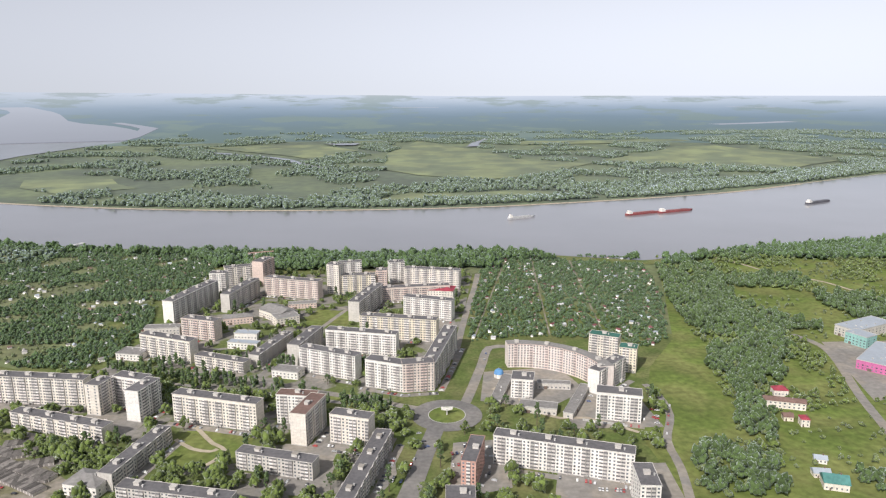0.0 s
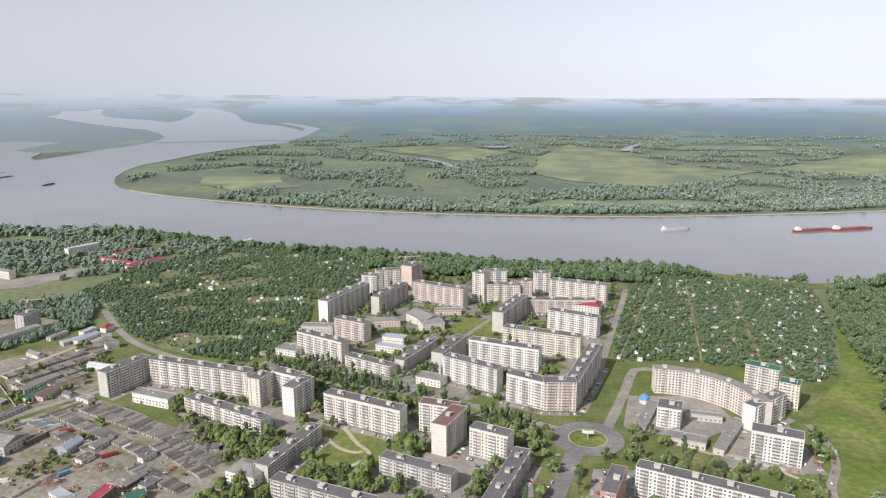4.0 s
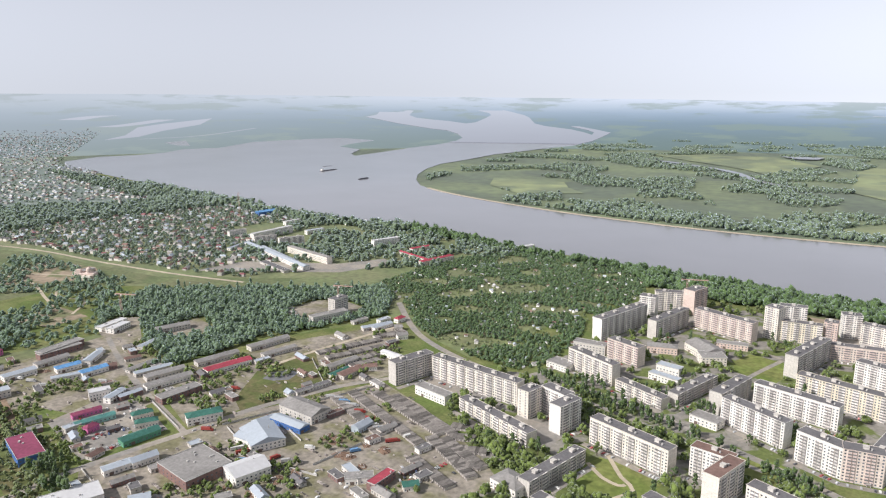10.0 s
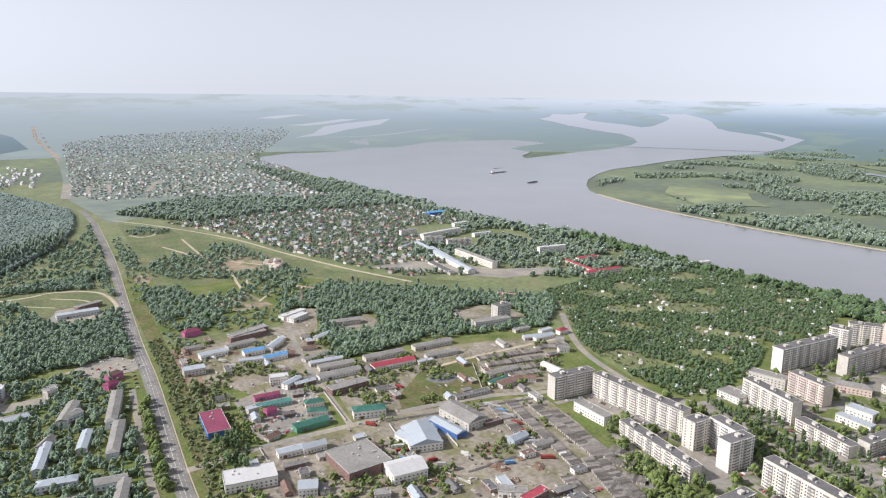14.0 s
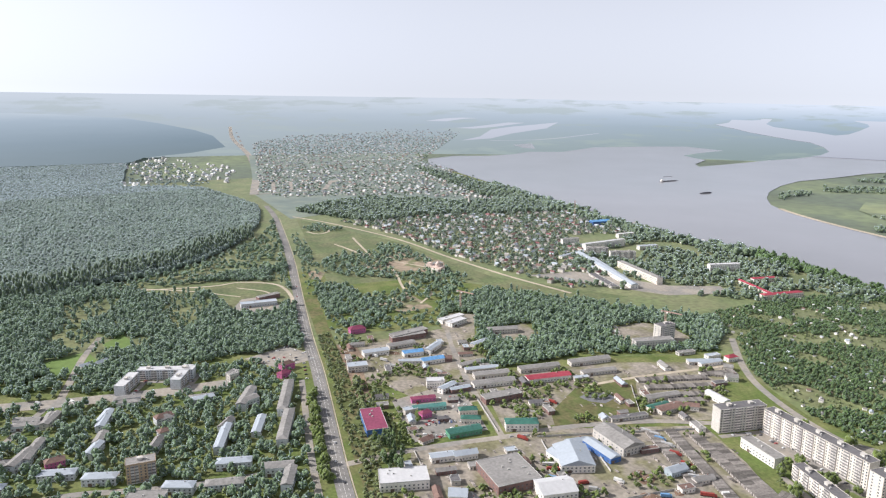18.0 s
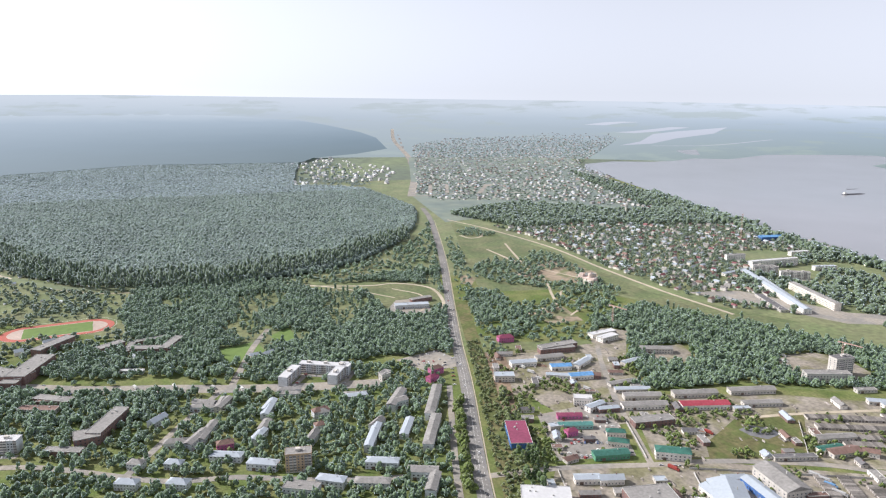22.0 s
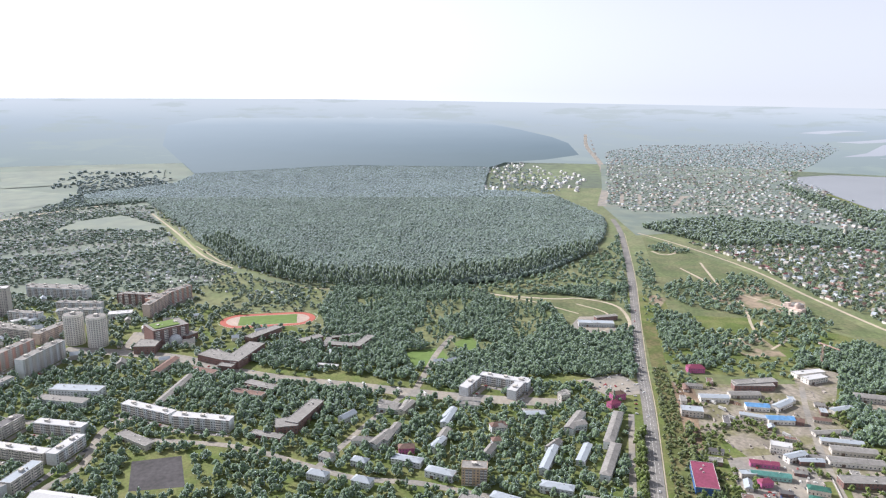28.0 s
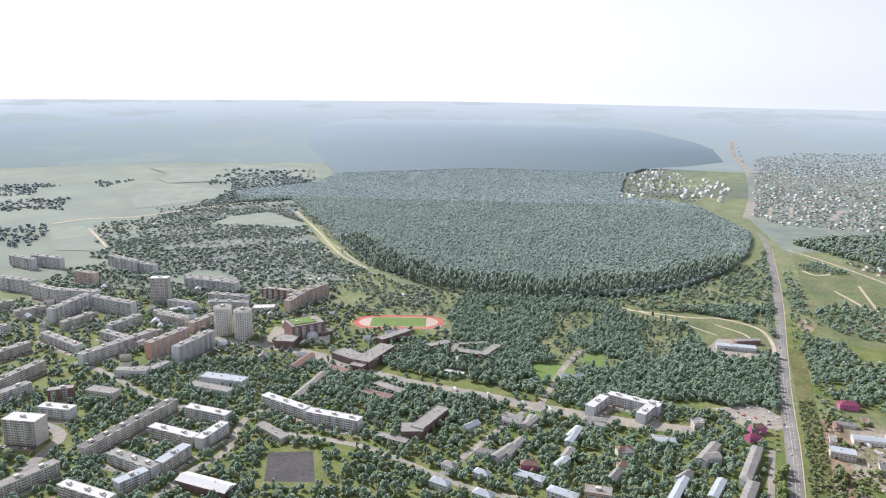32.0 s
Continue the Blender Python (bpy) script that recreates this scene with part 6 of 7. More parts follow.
def plant(name, protos, pts, size, material, label, category="trees", squat=1.0):
    """All plants of one stand as one mesh. size: smallest and largest width."""
    V, F, base = [], [], 0
    pick = rng.integers(0, len(protos), len(pts))
    for k, (pv, pf) in enumerate(protos):
        p = pts[pick == k]
        if not len(p):
            continue
        s, a = rng.uniform(*size, len(p)), rng.uniform(0, 6.28, len(p))
        c, w = np.cos(a)[:, None], np.sin(a)[:, None]
        hs = s * rng.uniform(.8, 1.2, len(p)) * squat
        X = (pv[None, :, 0] * c - pv[None, :, 1] * w) * s[:, None] + p[:, :1]
        Y = (pv[None, :, 0] * w + pv[None, :, 1] * c) * s[:, None] + p[:, 1:2]
        Z = pv[None, :, 2] * hs[:, None]
        V.append(np.stack((X, Y, Z), 2).reshape(-1, 3))
        F.append((pf[None] + (np.arange(len(p)) * len(pv))[:, None, None]).reshape(-1, 3) + base)
        base += len(p) * len(pv)
    if V:
        tagged(new(name, mesh_of(name, far(np.concatenate(V)), np.concatenate(F), material, True)), label, category, kind="stuff")


def spread(poly, gap, fade=None, keep=1.0, patch=0.0, patch_scale=0.01, clear=True):
    """Points about gap metres apart in poly. patch: leaves open what lies under that level of a broad noise."""
    p = np.array(poly, float)
    a, b = p.min(0), p.max(0)
    gx, gy = np.meshgrid(np.arange(a[0], b[0], gap), np.arange(a[1], b[1], gap))
    g = np.column_stack((gx.ravel(), gy.ravel())) + rng.uniform(-.48, .48, (gx.size, 2)) * gap
    g = g[in_poly(g, [tuple(q) for q in poly])]
    if keep < 1:
        g = g[rng.random(len(g)) < keep]
    if fade:
        g = g[rng.random(len(g)) < 1 - (np.hypot(g[:, 0], g[:, 1]) - fade[0]) / (fade[1] - fade[0])]
    if patch and len(g):
        lv = np.array([noise.noise(Vector((q[0] * patch_scale, q[1] * patch_scale, 3.3))) for q in g])
        g = g[lv > patch]
    return g[free(g)] if clear is True else g[free(g, BUILT)] if clear is None else g


GARDEN_NORTH = [(-729, 893), (-634, 874), (-532, 774), (-430, 725), (-349, 713), (-328, 754), (-333, 871), (-349, 928), (-318, 1071), (-329, 1156), (-317, 1230), (-514, 1290), (-607, 1296), (-693, 1194), (-724, 1049)]
GARDEN_EAST = [(100, 1091), (132, 1177), (318, 1205), (385, 1171), (353, 965), (296, 779), (251, 744), (243, 782), (110, 792), (62, 781), (66, 876)]
BANK_WOOD = [(-960, 1385), (-600, 1298), (-330, 1260), (-83, 1222), (117, 1229), (334, 1163), (408, 1151), (430, 1100), (385, 1175), (132, 1180), (138, 1125), (-31, 1123), (-218, 1125), (-336, 1160), (-400, 1240), (-607, 1270), (-930, 1330)]
EAST = [(416, 1180), (578, 1205), (896, 1260), (1200, 1300), (1300, 900), (700, 250), (210, 250), (250, 449), (275, 536), (310, 695), (345, 779), (375, 965)]
EAST_BANK = [(408, 1153), (518, 1207), (698, 1256), (902, 1290), (1360, 1380), (1400, 1240), (900, 1150), (700, 1150), (540, 1190), (430, 1120)]
SCRUB = [(-998, 584), (-1024, 699), (-973, 741), (-911, 804), (-822, 834), (-760, 880), (-702, 919), (-650, 875), (-610, 800), (-661, 690), (-693, 620), (-705, 528), (-724, 468), (-836, 556), (-873, 532)]
THICKET = [(-1259, 473), (-1215, 503), (-1029, 487), (-939, 474), (-932, 415), (-969, 384), (-1061, 390), (-1140, 425)]
OPEN_WOOD = [(-1013, 490), (-953, 579), (-873, 518), (-920, 437)]
EAST_TREES = [(400, 1130), (484, 1126), (433, 857), (484, 855), (404, 703), (347, 675), (313, 551), (269, 449), (198, 452), (225, 516), (270, 543), (305, 621), (326, 741), (349, 911)]
TRACK_BACK = [(-1754, -485), (-1437, -209), (-1330, -195), (-1330, -290), (-1345, -330), (-1400, -420), (-1520, -470)]
FOREST = [(-1859, -536), (-1695, -433), (-1558, -346), (-1470, -229), (-1395, -80), (-1392, 100), (-1424, 216), (-1501, 320), (-1637, 423), (-1829, 526), (-2021, 590), (-2153, 620), (-2350, 604), (-2655, 567), (-2759, 461), (-2819, 318), (-3719, 450), (-3800, -300), (-3392, -976), (-3057, -956), (-2700, -1183), (-2462, -1059), (-2550, -904), (-2201, -708), (-2060, -628)]
FOREST_NEAR = FOREST[:13] + [(-2600, 570), (-2600, -1130)] + FOREST[21:]
FOREST_MID = [(-2590, 572)] + FOREST[13:21] + [(-2590, -1125)]
FOREST_FAR = [(-3700, 440), (-3719, 470), (-3933, 557), (-4132, 837), (-4454, 1103), (-5575, 1290), (-6398, 1331), (-7820, 1264), (-9169, 1129), (-11384, 168), (-12737, -1310), (-13685, -3044), (-8325, -2663), (-5198, -1707), (-3941, -1198), (-3392, -976), (-3780, -300)]
WOOD_MID = [(-1409, -126), (-1396, 47), (-1329, 189), (-1368, 426), (-1404, 475), (-960, 344), (-876, 306), (-923, 231), (-913, 127), (-988, -38), (-1110, -119), (-1235, -148)]
TOWN_WEST = [(-804, -683), (-954, -502), (-989, -280), (-902, -47), (-885, 290), (-600, 225), (-400, 170), (-400, -300), (-509, -552), (-782, -827)]
TOWN_BACK = [(-1250, -300), (-1330, -640), (-1400, -900), (-1100, -1000), (-800, -830), (-900, -600), (-1000, -300), (-960, -80), (-1150, -120)]
ESTATE = [(-330, 700), (-300, 1120), (90, 1100), (60, 880), (45, 720), (-60, 640)]
BLOCKS = [(-440, 690), (-330, 700), (0, 600), (30, 480), (-40, 330), (-330, 360), (-290, 470)]
ROUND = [(45, 620), (250, 640), (215, 530), (190, 400), (40, 380), (30, 540)]
BOULEVARD = [(-330, 716), (-330, 700), (-150, 640), (-30, 596), (-15, 606), (-180, 672)]
SUBURB = [(-1800, 740), (-1551, 791), (-1311, 793), (-1120, 812), (-951, 839), (-920, 954), (-1100, 1000), (-1136, 1071), (-1347, 1153), (-1255, 1340), (-1157, 1400), (-1600, 1440), (-1653, 1251), (-1751, 981), (-1735, 811)]
SUBURB_FAR = [(-2476, 722), (-4830, 1379), (-5490, 1846), (-5727, 2628), (-7182, 4277), (-5565, 3531), (-3688, 2141), (-3277, 1829), (-2712, 1690), (-2299, 1600), (-1963, 1530), (-1880, 1330), (-2011, 1240), (-2180, 1090), (-2250, 960), (-2300, 760)]
BARRACKS = [(-1150, 1000), (-950, 880), (-760, 1040), (-600, 1130), (-640, 1290), (-960, 1375), (-1320, 1370), (-1200, 1200)]
GARDEN_WEST = [(-1606, -897), (-2300, -1300), (-2500, -800), (-1779, -520), (-1535, -384), (-1418, -378), (-1448, -589), (-1503, -842)]
ROADSIDE = [(-940, 370), (-660, 290), (-570, 262), (-575, 305), (-700, 340), (-780, 330), (-905, 385)]

WORKS = [(-900, 345), (-880, 560), (-700, 520), (-560, 780), (-460, 620), (-260, 480), (-480, 250), (-580, 300)]
# low sheds and stacked goods that fill the works yards
for k, (x, y) in enumerate(spread(WORKS, 37, keep=.75, clear=None)):
    if k < 68:
        low_building(x, y, rng.uniform(9, 22), rng.uniform(6, 9), rng.choice([-17, 72]) + rng.uniform(-4, 4), rng.uniform(3, 4.5), ("grey", "white", "brick")[k % 3], ("grey", "bluegrey", "brown", "grey", "dark")[k % 5], ("gable", "flat")[k % 2])
items = []
for x, y in spread(WORKS, 15, keep=.7, patch=-.1, patch_scale=.02, clear=None):
    l, d, h = rng.uniform(.8, 5), rng.uniform(.8, 2.2), rng.uniform(.4, 1.9)
    for s in range(rng.integers(1, 4)):
        items.append((x + s * 1.9 * d - l / 2, y - s * .7 - d / 2, .2, x + s * 1.9 * d + l / 2, y - s * .7 + d / 2, h))
v, f = boxes(items)
tagged(new("stacked_goods", mesh_of("stacked_goods", v, f, mat("stacked_goods", (0.30, 0.27, 0.25), .8, .3, .5, island=.75))), "stacked timber, crates and scrap in the works yards", "goods", kind="stuff")

# small garden houses, hundreds of them in each allotment
def huts(name, poly, gap, keep, size, label, wall_key="white", roofs=("bluegrey", "white", "grey", "brown"), fade=None):
    pts = spread(poly, gap, fade, keep=keep)
    groups = {}
    for q in pts:
        groups.setdefault(rng.integers(0, len(roofs)), []).append(q)
        take_rect(q[0], q[1], size, size, 0, 0)
    for g, qs in groups.items():
        WV, WF, RV, RF = [], [], [], []
        for q in qs:
            a, s = rng.uniform(0, 3.14) if size < 6 else rng.choice([0.35, 1.92]) + rng.uniform(-.1, .1), size * rng.uniform(.7, 1.3)
            l, d, h = s, s * rng.uniform(.6, .9), s * rng.uniform(.40, .55)
            c, w = math.cos(a), math.sin(a)
            bv, bf = boxes([(-l / 2, -d / 2, 0, l / 2, d / 2, h)])
            rv, rf = roof_shape(l, d * .99, h, "gable", .3, d * .38)
            rf = [t for k in rf for t in ([k] if len(k) == 3 else [[k[0], k[1], k[2]], [k[0], k[2], k[3]]])]
            for src, dst in ((bv, WV), (np.array(rv), RV)):
                dst.append(np.column_stack((q[0] + src[:, 0] * c - src[:, 1] * w, q[1] + src[:, 0] * w + src[:, 1] * c, src[:, 2])))
            WF.append(bf + 8 * (len(WV) - 1)), RF.append(np.array(rf) + 6 * (len(RV) - 1))
        tagged(new(name, mesh_of(name, far(np.concatenate(WV)), np.concatenate(WF), mat("hut_wall_" + wall_key, WALLS[wall_key], .9, .15, .3, island=.3))), label, "houses", kind="stuff")
        tagged(new(name + "_roof", mesh_of(name, far(np.concatenate(RV)), np.concatenate(RF), mat("hut_roof_" + roofs[g], ROOFS[roofs[g]], .6, .2, .3, island=.3))), "pitched roofs of " + label, "roofs", kind="stuff")


huts("garden_hut", GARDEN_NORTH, 16, .36, 4.4, "small allotment huts among fruit trees", roofs=("bluegrey", "grey", "brown", "white"))
huts("garden_hut", GARDEN_EAST, 14, .48, 4.3, "small allotment huts among fruit trees", roofs=("bluegrey", "white", "grey", "brown", "darkred"))
huts("suburb_house", SUBURB, 19, .7, 9.0, "detached suburban houses in gardens", "grey", ("bluegrey", "grey", "grey", "brown", "bluegrey", "darkred", "grey"))
huts("suburb_house", SUBURB_FAR, 26, .55, 9, "distant suburban houses", "grey", ("bluegrey", "grey", "brown", "white", "bluegrey"), (3000, 7000))
huts("depot_shed", [(-2750, 690), (-3000, 500), (-2760, 330), (-3650, 350), (-4100, 620), (-3300, 860)], 36, .4, 13, "pale depot sheds in a forest clearing", "white", ("white", "bluegrey", "white"))
plant("depot_tree", NEEDLE, spread([(-2819, 318), (-3719, 470), (-3700, 640), (-2900, 640), (-2700, 600)], 13, keep=.2), (8, 12), HAZED_FAR_PINE, "pines round the depot sheds", squat=.8)
huts("garden_hut", GARDEN_WEST, 19, .6, 6.0, "small allotment huts seen far off", roofs=("white", "bluegrey", "grey"))
huts("town_house", TOWN_BACK, 46, .35, 14, "town houses among trees", "grey", ("grey", "bluegrey"))

plant("garden_tree", SMALL, spread(GARDEN_NORTH, 6.2, keep=.3), (2.5, 4.2), LEAF_LIGHT, "light fruit bushes of the allotments", "bushes")
plant("garden_tree", SMALL, spread(GARDEN_NORTH, 5.2, keep=.9, patch=-.3, patch_scale=.018), (3.4, 6.0), LEAF_GARDEN, "dense fruit trees of the allotments")
plant("garden_tree", SMALL, spread(GARDEN_EAST, 5.2, keep=.85), (3.0, 5.4), LEAF_GARDEN, "dense fruit trees of the allotments")
plant("bank_tree", FULL, spread(BANK_WOOD, 8), (9, 17), LEAF_GARDEN, "tall broadleaved wood on the river bank")
plant("bank_tree", FULL, spread(EAST_BANK, 8.5), (9, 17), LEAF_GARDEN, "tall broadleaved wood on the river bank")
plant("scrub", SMALL, spread(EAST, 11, keep=.6, patch=-.1, patch_scale=.015), (2.5, 5), LEAF_LIGHT, "low light bushes over the meadow", "bushes")
plant("scrub", SMALL, spread(EAST, 9, patch=.10, patch_scale=.012), (4, 8), LEAF, "bushes scattered over the meadow", "bushes")
plant("meadow_tree", FULL, spread(EAST, 10, patch=.20, patch_scale=.009), (7, 12), LEAF_DARK, "groups of trees in the meadow")
plant("wood", FULL, spread(SCRUB, 7.2, patch=-.25, patch_scale=.011, keep=.9), (6, 9.5), HAZED_LEAF_WEST, "young mixed wood")
plant("wood", FULL, spread(THICKET, 7.5, patch=-.3, patch_scale=.013, keep=.85), (5.5, 9), HAZED_LEAF_WEST, "thicket beside the main road")
plant("wood", FULL, spread(OPEN_WOOD, 12, keep=.6), (5, 8), HAZED_LEAF_WEST, "open young wood by the building plots")
plant("meadow_tree", FULL, spread(EAST_TREES, 8.5, patch=-.22, patch_scale=.013, keep=.85), (7, 12), LEAF_DARK, "belt of broadleaved trees through the meadow")
plant("meadow_tree", SMALL, spread(EAST_TREES, 9, keep=.6), (4, 7), LEAF_LIGHT, "light bushes under the tree belt", "bushes")
plant("edge_tree", SMALL, spread(TRACK_BACK, 10, keep=.55), (4, 9), HAZED_LEAF_FAR, "bushes and fruit trees behind the running track")
huts("garden_hut", TRACK_BACK, 26, .5, 5.0, "small garden huts behind the running track", roofs=("white", "bluegrey"))
plant("wood", FULL, spread(SCRUB, 15, patch=-.22, patch_scale=.011, keep=.6), (6, 9), LEAF_GARDEN, "younger pale trees in the mixed wood")
plant("wood", SMALL, spread(WOOD_MID, 11, keep=.5), (4, 8), HAZED_LEAF_WEST, "light undergrowth in clearings", "bushes")
plant("wood", SMALL, spread(SCRUB, 10, keep=.6), (4, 8), HAZED_LEAF_WEST, "light undergrowth of a young wood", "bushes")
plant("wood", FULL, spread(WOOD_MID, 7.6, patch=-.16, patch_scale=.009), (6.5, 10), HAZED_LEAF_WEST, "broadleaved wood beside the main road")
plant("town_tree", FULL, spread(TOWN_WEST, 9.0, keep=.64), (5.5, 10), HAZED_LEAF_WEST, "street and garden trees of the old town")
plant("town_tree", POPLAR, spread(TOWN_WEST, 20, keep=.5), (4.5, 7), HAZED_LEAF_WEST, "poplars of the old town")
plant("town_bush", SMALL, spread(TOWN_WEST, 9, keep=.45), (3, 6), LEAF_LIGHT, "garden bushes of the old town", "bushes")
plant("town_tree", SMALL, spread(TOWN_BACK, 12, keep=.6), (7, 11), HAZED_LEAF_FAR, "trees between distant town blocks")
plant("estate_tree", FULL, spread(ESTATE, 13, keep=.38), (6, 11), LEAF, "courtyard trees of the estate")
plant("estate_tree", FULL, spread(BLOCKS, 11, keep=.62), (8, 13), LEAF, "courtyard trees between blocks")
plant("estate_tree", FULL, spread(ROUND, 13, keep=.5), (7, 12), LEAF, "trees round the yards")
plant("boulevard_tree", POPLAR, spread(BOULEVARD, 6.0, clear=None), (4.5, 7), LEAF_DARK, "tall row of boulevard trees")
plant("roadside_tree", POPLAR, spread(ROADSIDE, 11, keep=.5), (6, 9), LEAF_LIGHT, "roadside trees")
plant("suburb_tree", SMALL, spread(SUBURB, 11, keep=.8), (5, 9), HAZED_LEAF_FAR, "garden trees of the suburb")
plant("suburb_tree", CLUMP, spread(SUBURB_FAR, 15, (2600, 6500), keep=.5), (6, 10), HAZED_LEAF_FAR, "garden trees of the distant suburb", squat=.45)
plant("barracks_tree", CLUMP, spread(BARRACKS, 11, keep=.75, patch=-.2, patch_scale=.012), (7, 12), HAZED_LEAF_FAR, "trees round the barracks")
plant("garden_tree", CLUMP, spread(GARDEN_WEST, 12, keep=.4), (4, 7), HAZED_LEAF_FAR, "distant allotment trees", squat=.55)
plant("forest", NEEDLE, spread(FOREST_NEAR, 6.0, clear=False), (7, 10.5), HAZED_PINE, "pine crowns standing out of the forest roof", squat=1.15)
plant("forest", NEEDLE, spread(FOREST_MID, 8, clear=False), (10, 14), HAZED_FAR_PINE, "pine crowns of the far forest with painted haze", squat=.78)
canopy("forest", FOREST, 11, 4.5, 6.0, HAZED_WOOD_ROOF, "dense dark pine forest")
plant("forest", SPIRE, spread([(-1826, -511), (-1560, -353), (-1398, -195), (-1360, 30), (-1462, 259), (-1673, 473), (-1760, 480), (-1560, 250), (-1470, 30), (-1500, -180), (-1650, -320), (-1880, -470)], 10, clear=False), (9, 13), HAZED_LEAF_FAR, "mixed trees along the forest edge")
# glowing sheet, its blue is painted haze over the forest
rimmed(sheet("backdrop_forest", FOREST_FAR, 9.0, HAZE_WOOD, "forest under painted blue haze reaching to the skyline", "backdrop"))
PLAIN = [(-1500, 2230), (-1340, 2060), (-1000, 1880), (-690, 1790), (-320, 1745), (94, 1760), (634, 1890), (1273, 2190), (2145, 2720), (3000, 3250), (3000, 4800), (-1500, 4700), (-1650, 3200)]
plant("flood_plain_wood", CLUMP, spread(PLAIN, 16, patch=.04, patch_scale=.005, keep=.8), (8, 14), HAZED_LEAF_FAR, "dark belts of wood on the flood plain")
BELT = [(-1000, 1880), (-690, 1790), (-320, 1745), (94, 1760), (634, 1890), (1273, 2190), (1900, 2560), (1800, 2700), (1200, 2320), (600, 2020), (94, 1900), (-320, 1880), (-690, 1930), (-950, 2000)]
plant("flood_plain_wood", CLUMP, spread(BELT, 13, patch=-.32, patch_scale=.006), (9, 15), HAZED_LEAF_FAR, "belt of willows behind the far beach")
plant("scattered_tree", CLUMP, spread([(-1300, -1000), (-2600, -1300), (-2700, -700), (-1830, -540), (-1560, -390), (-1400, -230), (-1300, -160), (-1250, -320)], 14, patch=-.05, patch_scale=.007), (6, 12), HAZED_LEAF_FAR, "scattered trees and hedges", squat=.6)
plant("scattered_tree", CLUMP, spread([(-2600, -1300), (-3500, -1600), (-3500, -1100), (-3000, -970), (-2700, -1200)], 26, keep=.5, patch=.02, patch_scale=.003), (10, 20), HAZED_FAR_PINE, "distant hedges and copses", squat=.7)
plant("scattered_tree", SMALL, spread([(-1400, -200), (-1370, 60), (-1440, 260), (-1640, 470), (-1900, 590), (-1480, 480), (-1330, 430), (-1330, 190), (-1390, 50)], 13, keep=.6), (6, 12), HAZED_LEAF_WEST, "bushes along the forest edge", "bushes")
plant("scattered_tree", SMALL, spread([(-1880, 660), (-1470, 545), (-1190, 475), (-920, 440), (-940, 560), (-1100, 710), (-1480, 750)], 12, patch=.12, patch_scale=.008, clear=False), (5, 10), HAZED_LEAF_WEST, "bushes in the open grass", "bushes")
plant("works_bush", SMALL, spread(WORKS, 8, patch=.2, patch_scale=.022, clear=None), (3, 7), LEAF, "weeds and bushes in the works yards", "bushes")
plant("bank_tree", CLUMP, spread([(-2211, 1560), (-1708, 1458), (-1331, 1376), (-1088, 1368), (-962, 1382), (-940, 1330), (-1331, 1322), (-1708, 1395), (-2211, 1490)], 11), (12, 19), HAZED_LEAF_FAR, "wooded strip along the river bank")
plant("verge_bush", SMALL, spread([(-480, 224), (-660, 272), (-940, 352), (-945, 372), (-655, 300), (-470, 250)], 5.5, keep=.7, clear=False), (2.5, 5.5), LEAF_LIGHT, "olive bushes on the dry verge", "bushes")
plant("roadside_tree", POPLAR, spread([(-617, 267), (-606, 312), (-537, 284), (-553, 243)], 7), (6, 8.5), LEAF_DARK, "dense stand of tall poplars beside the road")
plant("roadside_bush", SMALL, spread([(-861, 352), (-857, 368), (-621, 290), (-552, 264), (-555, 248), (-636, 273)], 6), (4, 8), LEAF_LIGHT, "rough bushes along the main road", "bushes")
plant("roadside_tree", FULL, spread([(-771, 268), (-767, 282), (-562, 226), (-568, 206)], 8), (7, 10), LEAF, "row of trees along the main road")
plant("town_tree", FULL, spread([(-992, -214), (-1089, -181), (-1064, -106), (-1000, -10), (-950, 60), (-920, 150), (-890, 200), (-880, 60), (-935, -56), (-950, -128), (-970, -193)], 9.5), (7, 10.5), HAZED_LEAF_WEST, "dense trees beside the town street")
plant("town_tree", POPLAR, spread([(-992, -214), (-1089, -181), (-1064, -106), (-1000, -10), (-950, -56), (-950, -128), (-970, -193)], 15), (5, 8), HAZED_LEAF_WEST, "poplars beside the town street")
plant("town_tree", FULL, spread([(-949, -287), (-925, -184), (-910, -91), (-884, -44), (-808, -81), (-824, -137), (-824, -192), (-874, -268)], 9.5, keep=.8), (7, 10.5), HAZED_LEAF_WEST, "dense trees round the schools")
plant("wood", POPLAR, spread(SCRUB, 17, patch=.0, patch_scale=.011), (5, 7.5), HAZED_LEAF_WEST, "taller birches in the young wood")
plant("wood", POPLAR, spread(WOOD_MID, 17, patch=.0, patch_scale=.013), (5, 7.5), HAZED_LEAF_WEST, "taller birches in the wood")
plant("edge_tree", SMALL, spread([(-1040, -320), (-1300, -330), (-1400, -200), (-1370, -30), (-1240, -140), (-1180, -330)], 12, keep=.6), (5, 10), HAZED_LEAF_FAR, "bushes and small trees behind the running track")
plant("boulevard_tree", POPLAR, spread([(-327, 717), (-282, 731), (-188, 727), (-116, 725), (-45, 719), (-56, 692), (-136, 690), (-227, 696), (-306, 698)], 6.5, keep=.9, clear=None), (4.5, 6.5), LEAF_DARK, "dense row of dark conifers along the boulevard")
plant("garage_tree", FULL, spread([(-335, 552), (-345, 566), (-250, 533), (-205, 470), (-222, 462), (-262, 508)], 7, keep=.9, clear=None), (6, 9), LEAF, "bright trees between the flats and the garages")

WEST_BELT = [(-2022, 688), (-2088, 784), (-2145, 958), (-2050, 1106), (-1903, 1228), (-1869, 1410), (-1597, 1475), (-1653, 1251), (-1751, 981), (-1735, 811), (-1851, 762)]
